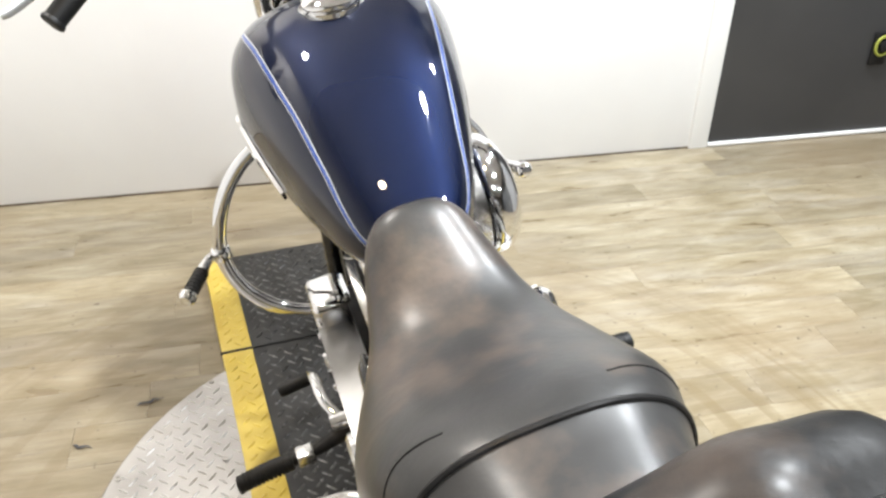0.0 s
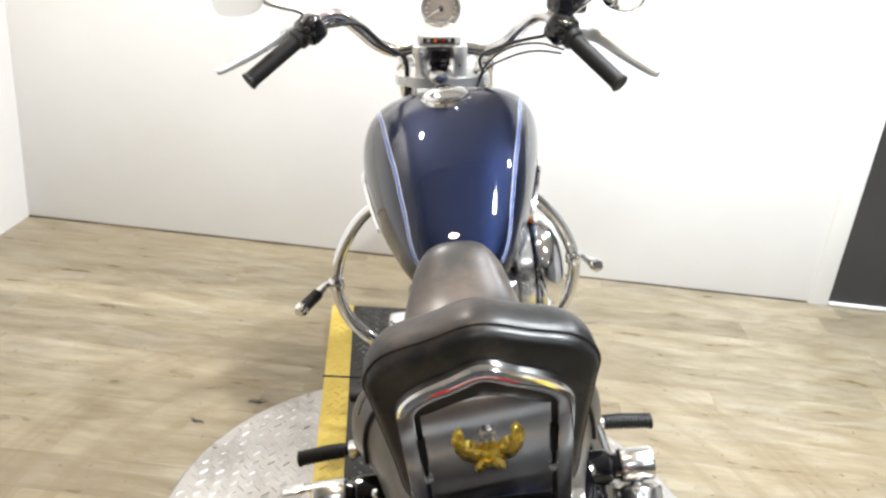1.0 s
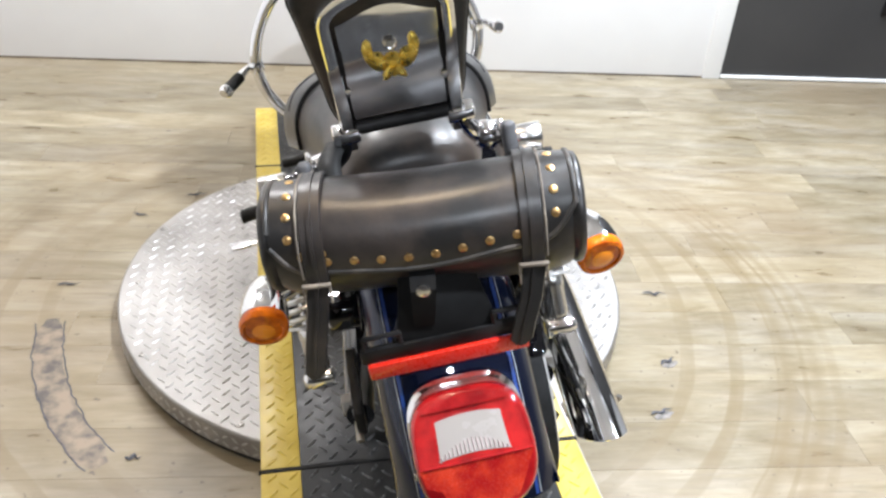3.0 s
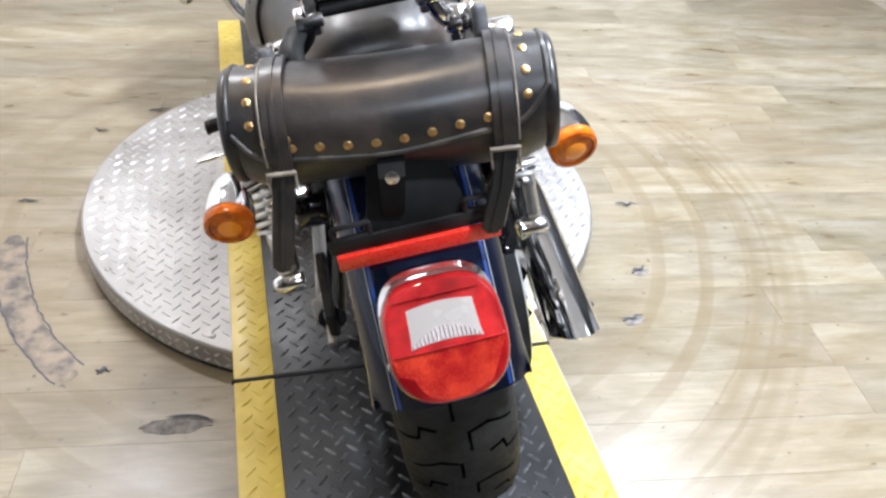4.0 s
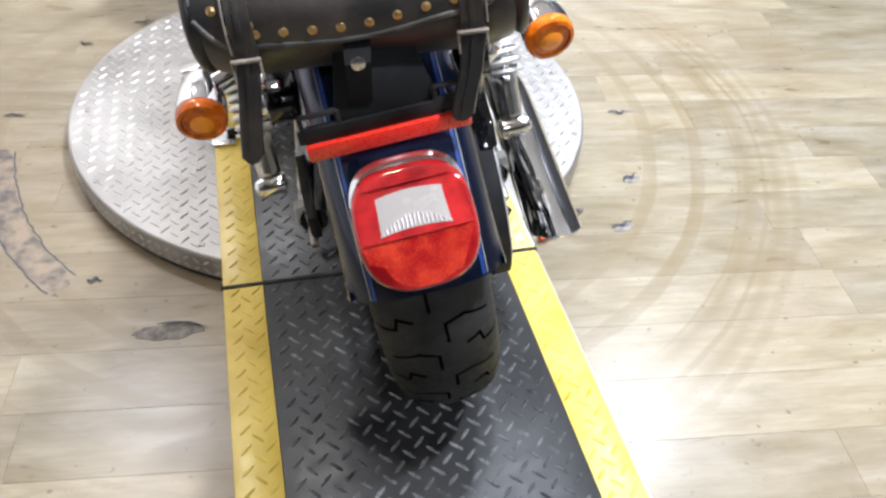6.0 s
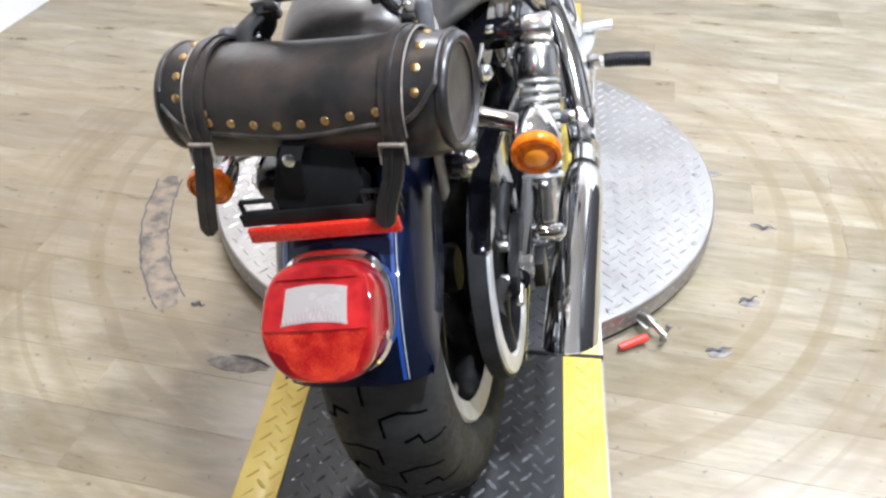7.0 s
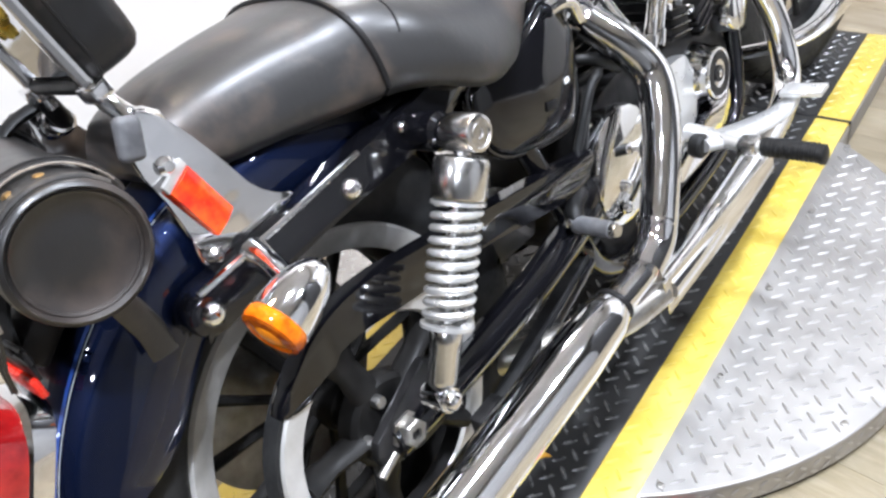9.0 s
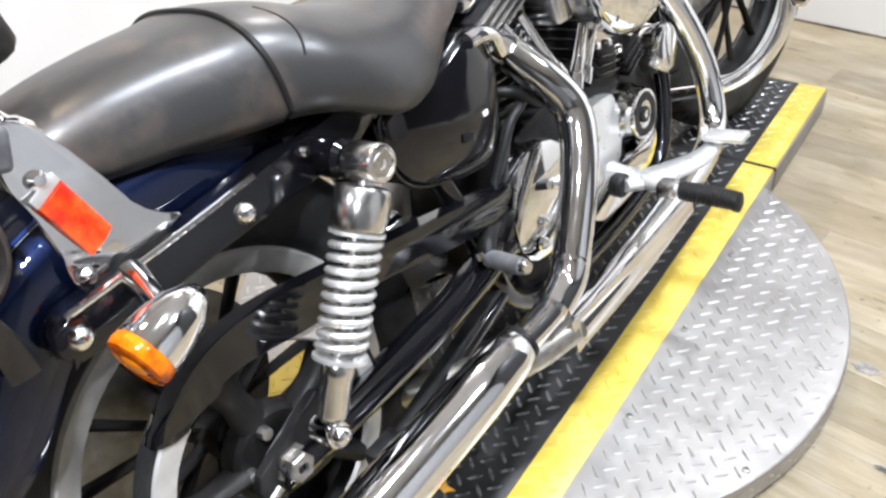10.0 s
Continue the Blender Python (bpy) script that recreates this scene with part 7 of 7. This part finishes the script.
def ledge_things():
    cols = {"yellow": grain(principled("yellow_card", (0.75, 0.52, 0.05), 0.5), 30, (0.4, 0.6)), "grey": grain(principled("grey_plastic", (0.32, 0.31, 0.30), 0.4), 30, (0.3, 0.5)), "pink": grain(principled("dusty_pink_cloth", (0.55, 0.40, 0.36), 0.7), 30, (0.6, 0.8)), "tan": grain(principled("tan_card", (0.45, 0.33, 0.2), 0.6), 30, (0.5, 0.7)), "white": TRIM, "black": SATIN}
    for x, w, h, col, name, label, cat in ((2.70, 0.10, 0.08, "tan", "tray", "tan card tray on the ledge", "tray"), (2.80, 0.085, 0.12, "white", "jar", "white jar with dark mark on the ledge", "jar"), (3.00, 0.17, 0.10, "yellow", "toolbox", "yellow plastic toolbox on the ledge", "toolbox"), (3.10, 0.06, 0.12, "grey", "bottle", "grey plastic bottle on the ledge", "bottle"), (3.165, 0.07, 0.11, "pink", "cloth_roll", "dusty pink cloth roll on the ledge", "cloth")):
        t = tagged(empty(name, room_at(x, 0.12, LEDGE)), label, cat)
        if name in ("jar", "bottle", "cloth_roll"):
            part("body", lathe([(w * 0.42, 0.0), (w * 0.46, 0.006), (w * 0.46, h * 0.75), (w * 0.30, h * 0.9), (w * 0.28, h)], (0, 0, 0), (0, 0, 1), 20), cols[col], t)
            part("cap", lathe([(w * 0.30, h), (w * 0.30, h + 0.012), (0.0, h + 0.014)], (0, 0, 0.0005), (0, 0, 1), 18, caps=False), SATIN, t, "dark cap")
        else:
            part("body", box((w, 0.12, h * 0.7), (0, 0, h * 0.35), 0.008, None, 3), cols[col], t)
            part("lid", box((w * 1.03, 0.125, h * 0.28), (0, 0, h * 0.845), 0.008, None, 3), cols[col], t)
            part("handle", tube([(-w * 0.3, 0, h), (-w * 0.28, 0, h + 0.02), (w * 0.28, 0, h + 0.02), (w * 0.3, 0, h)], 0.006, 8, 4), SATIN, t, "dark handle")
    # cable hanging down beside the post
    cb = tagged(empty("hanging_cable", ROOM), "thin dark cable hanging from the ledge past the post", "cable")
    part("cord", tube([(3.12, -0.020, LEDGE + 0.012), (3.20, -0.022, LEDGE - 0.02), (3.235, -0.025, 1.20), (3.29, -0.03, 1.09), (3.42, -0.035, 1.03), (3.62, -0.03, 1.05)], 0.0035, 8, 8), GRIP, cb)
    part("cord", tube([(3.62, -0.03, 1.05), (3.66, -0.012, 1.10), (3.66, -0.006, 1.30)], 0.0035, 8, 6), GRIP, cb)
    # wall socket with a coiled lead
    so = tagged(empty("wall_socket", room_at(3.860, -0.001, 0.352)), "black wall outlet with a coiled yellow-green lead", "outlet")
    part("plate", box((0.072, 0.010, 0.125), (0, -0.005, 0.0), 0.004), SATIN, so)
    ring = [(0.004 + 0.031 * math.cos(2 * math.pi * k / 24), -0.014, 0.012 + 0.036 * math.sin(2 * math.pi * k / 24)) for k in range(24)]
    part("coiled_lead", tube(ring, 0.006, 8, 1, closed=True, smooth=False), grain(principled("yellow_green_cord", (0.28, 0.30, 0.05), 0.5), 40, (0.4, 0.6)), so, "yellow-green cord ring")
    part("plug", lathe([(0.020, 0.0), (0.019, 0.016), (0.012, 0.020), (0.0, 0.020)], (0.006, -0.010, 0.012), (0, -1, 0), 18, caps=False), GRIP, so, "black plug")


ledge_things()


# ---- torn and scuffed spots in the floor -------------------------------------
def torn_spot(x, y, length, width, turn, flap, seed, label="torn grey patch in the laminate floor"):
    rnd = random.Random(seed)
    t = tagged(empty("floor_tear", pose(x, y, 0.0, 0, 0, turn)), label, "floor damage", "tears in the floor")
    if width > 0.012:
        b = bmesh.new()
        n = 28
        pts = []
        for k in range(n):
            a = 2 * math.pi * k / n
            j = 0.78 + 0.3 * rnd.random()
            pts.append((length / 2 * math.cos(a) * j, width / 2 * math.sin(a) * abs(math.sin(a)) ** 0.6 * j))
        lo = [b.verts.new((px, py, 0.0002)) for px, py in pts]
        hi = [b.verts.new((px * 0.96, py * 0.96, 0.0012)) for px, py in pts]
        b.faces.new(hi)
        bridge(b, lo, hi)
        part("patch", b, SCUFF, t, "grey underlay")
    if flap and width > 0.03:
        run = [-0.16 + 0.11 * k for k in range(7)]
        pts = [(length * u, width * (0.44 * max(0.0, 1 - 4 * u * u) ** 0.8 + 0.03 * rnd.uniform(-1, 1)), 0.003 + 0.002 * rnd.random()) for u in run]
        part("curled_edge", tube(pts, [0.0006, 0.0022, 0.0038, 0.003, 0.0034, 0.0018, 0.0005], 6, 4, flat=0.45), SCUFFLINE, t, "dark curled edge")
    elif flap:
        pts = [(-length / 2 + length * k / 6, width * 0.42 + 0.005 * rnd.uniform(-1, 1), 0.003 + 0.003 * rnd.random()) for k in range(7)]
        part("curled_edge", tube(pts, [0.0008, 0.0035, 0.003, 0.0045, 0.003, 0.0015, 0.0006], 6, 4, flat=0.45), SCUFFLINE, t, "dark curled edge")
    return t


torn_spot(-0.385, -0.028, 0.135, 0.042, -4, True, 3)
torn_spot(0.707, 0.500, 0.062, 0.010, -8, True, 5, "dark curled tear in the laminate floor")
torn_spot(0.632, 0.243, 0.046, 0.022, 20, True, 6)
torn_spot(0.548, 0.092, 0.055, 0.024, 12, True, 7)
torn_spot(0.62, 0.72, 0.055, 0.030, 0, False, 8)
torn_spot(-0.52, 0.125, 0.03, 0.006, -10, True, 9, "small dark curled tear in the laminate floor")
torn_spot(-0.735, 0.715, 0.055, 0.006, -4, True, 10, "small dark curled tear in the laminate floor")
torn_spot(-0.455, 1.137, 0.06, 0.006, 14, True, 11, "small dark curled tear in the laminate floor")
torn_spot(-0.600, 1.035, 0.045, 0.006, -25, True, 12, "small dark curled tear in the laminate floor")


def worn_arc():
    """A curved strip rubbed down to grey beside the turntable."""
    t = tagged(empty("floor_tear", Matrix.Identity(4)), "curved grey worn strip in the laminate floor", "floor damage", "tears in the floor")
    rnd = random.Random(2)
    b = bmesh.new()
    rows = []
    for k in range(41):
        a = radians(181 + 39 * k / 40)
        r, w = 0.746 + 0.004 * k / 40, 0.030 * min(1.0, 0.45 + k / 8, 0.45 + (40 - k) / 6)
        row = []
        for j in range(7):
            f = -1 + 2 * j / 6
            jj = 1 + (0.22 * (rnd.random() - 0.5) if abs(f) == 1 else 0)
            row.append(b.verts.new((math.cos(a) * (r + w * f * jj), 0.598 + math.sin(a) * (r + w * f * jj), 0.0003 + 0.0008 * (1 - f * f))))
        rows.append(row)
    for p, q in zip(rows, rows[1:]):
        for j in range(6):
            b.faces.new((p[j], p[j + 1], q[j + 1], q[j]))
    m = principled("rubbed_strip", (0.4, 0.33, 0.25), 0.6)
    tinted(m, 26, (0.075, 0.066, 0.058), (0.225, 0.175, 0.125), 0.36, 0.60, 7.0)
    part("strip", b, m, t, "rubbed strip")
    for rr in (0.716, 0.778):
        part("outline", tube([(math.cos(radians(182 + 37 * k / 30)) * (rr + rnd.uniform(-0.003, 0.003)), 0.598 + math.sin(radians(182 + 37 * k / 30)) * (rr + rnd.uniform(-0.003, 0.003)), 0.0006) for k in range(31)], 0.0016, 6, 1, flat=0.3, smooth=False), SCUFFLINE, t, "dark worn edge")


worn_arc()


# ---- laminate planks, the pieces of the floor ---------------------------------
def planks():
    floor = bpy.data.objects["floor"]
    W, L = 0.126, 0.92
    b = box((L - 0.0003, W - 0.0003, 0.006), (0, 0, -0.003), 0.0003, None, 1)
    first = part("plank", b, PLANK, floor)
    me = first.data
    rnd = random.Random(11)
    base = floor.matrix_world.inverted()
    rest_v, rest_f = [], []
    cells = []
    for j in range(70):
        y = -0.001 - W / 2 - j * W
        x = -0.05 - rnd.random() * L
        while x < 4.1:
            x0, x1 = max(x, -0.01), min(x + L, 3.97)
            if x1 - x0 > 0.05:
                cells.append((j, (x0 + x1) / 2, y, (x1 - x0) / L))
            x += L
    used = False
    rest = bmesh.new()
    for j, x, y, f in cells:
        if j > 54:      # far behind, joined
            part_ = bmesh.ops.create_cube(rest, size=1.0, matrix=ROOM @ Matrix.Translation((x, y, -0.003)) @ Matrix.Diagonal((f * (L - 0.0003), W - 0.0003, 0.006, 1)))
            continue
        m = base @ ROOM @ Matrix.Translation((x, y, 0.0)) @ Matrix.Diagonal((f, 1, 1, 1))
        if not used:
            first.matrix_local = m
            used = True
        else:
            share("plank", me, floor, m)
    tagged(part("far_plank", rest, PLANK, floor), kind="stuff")


planks()
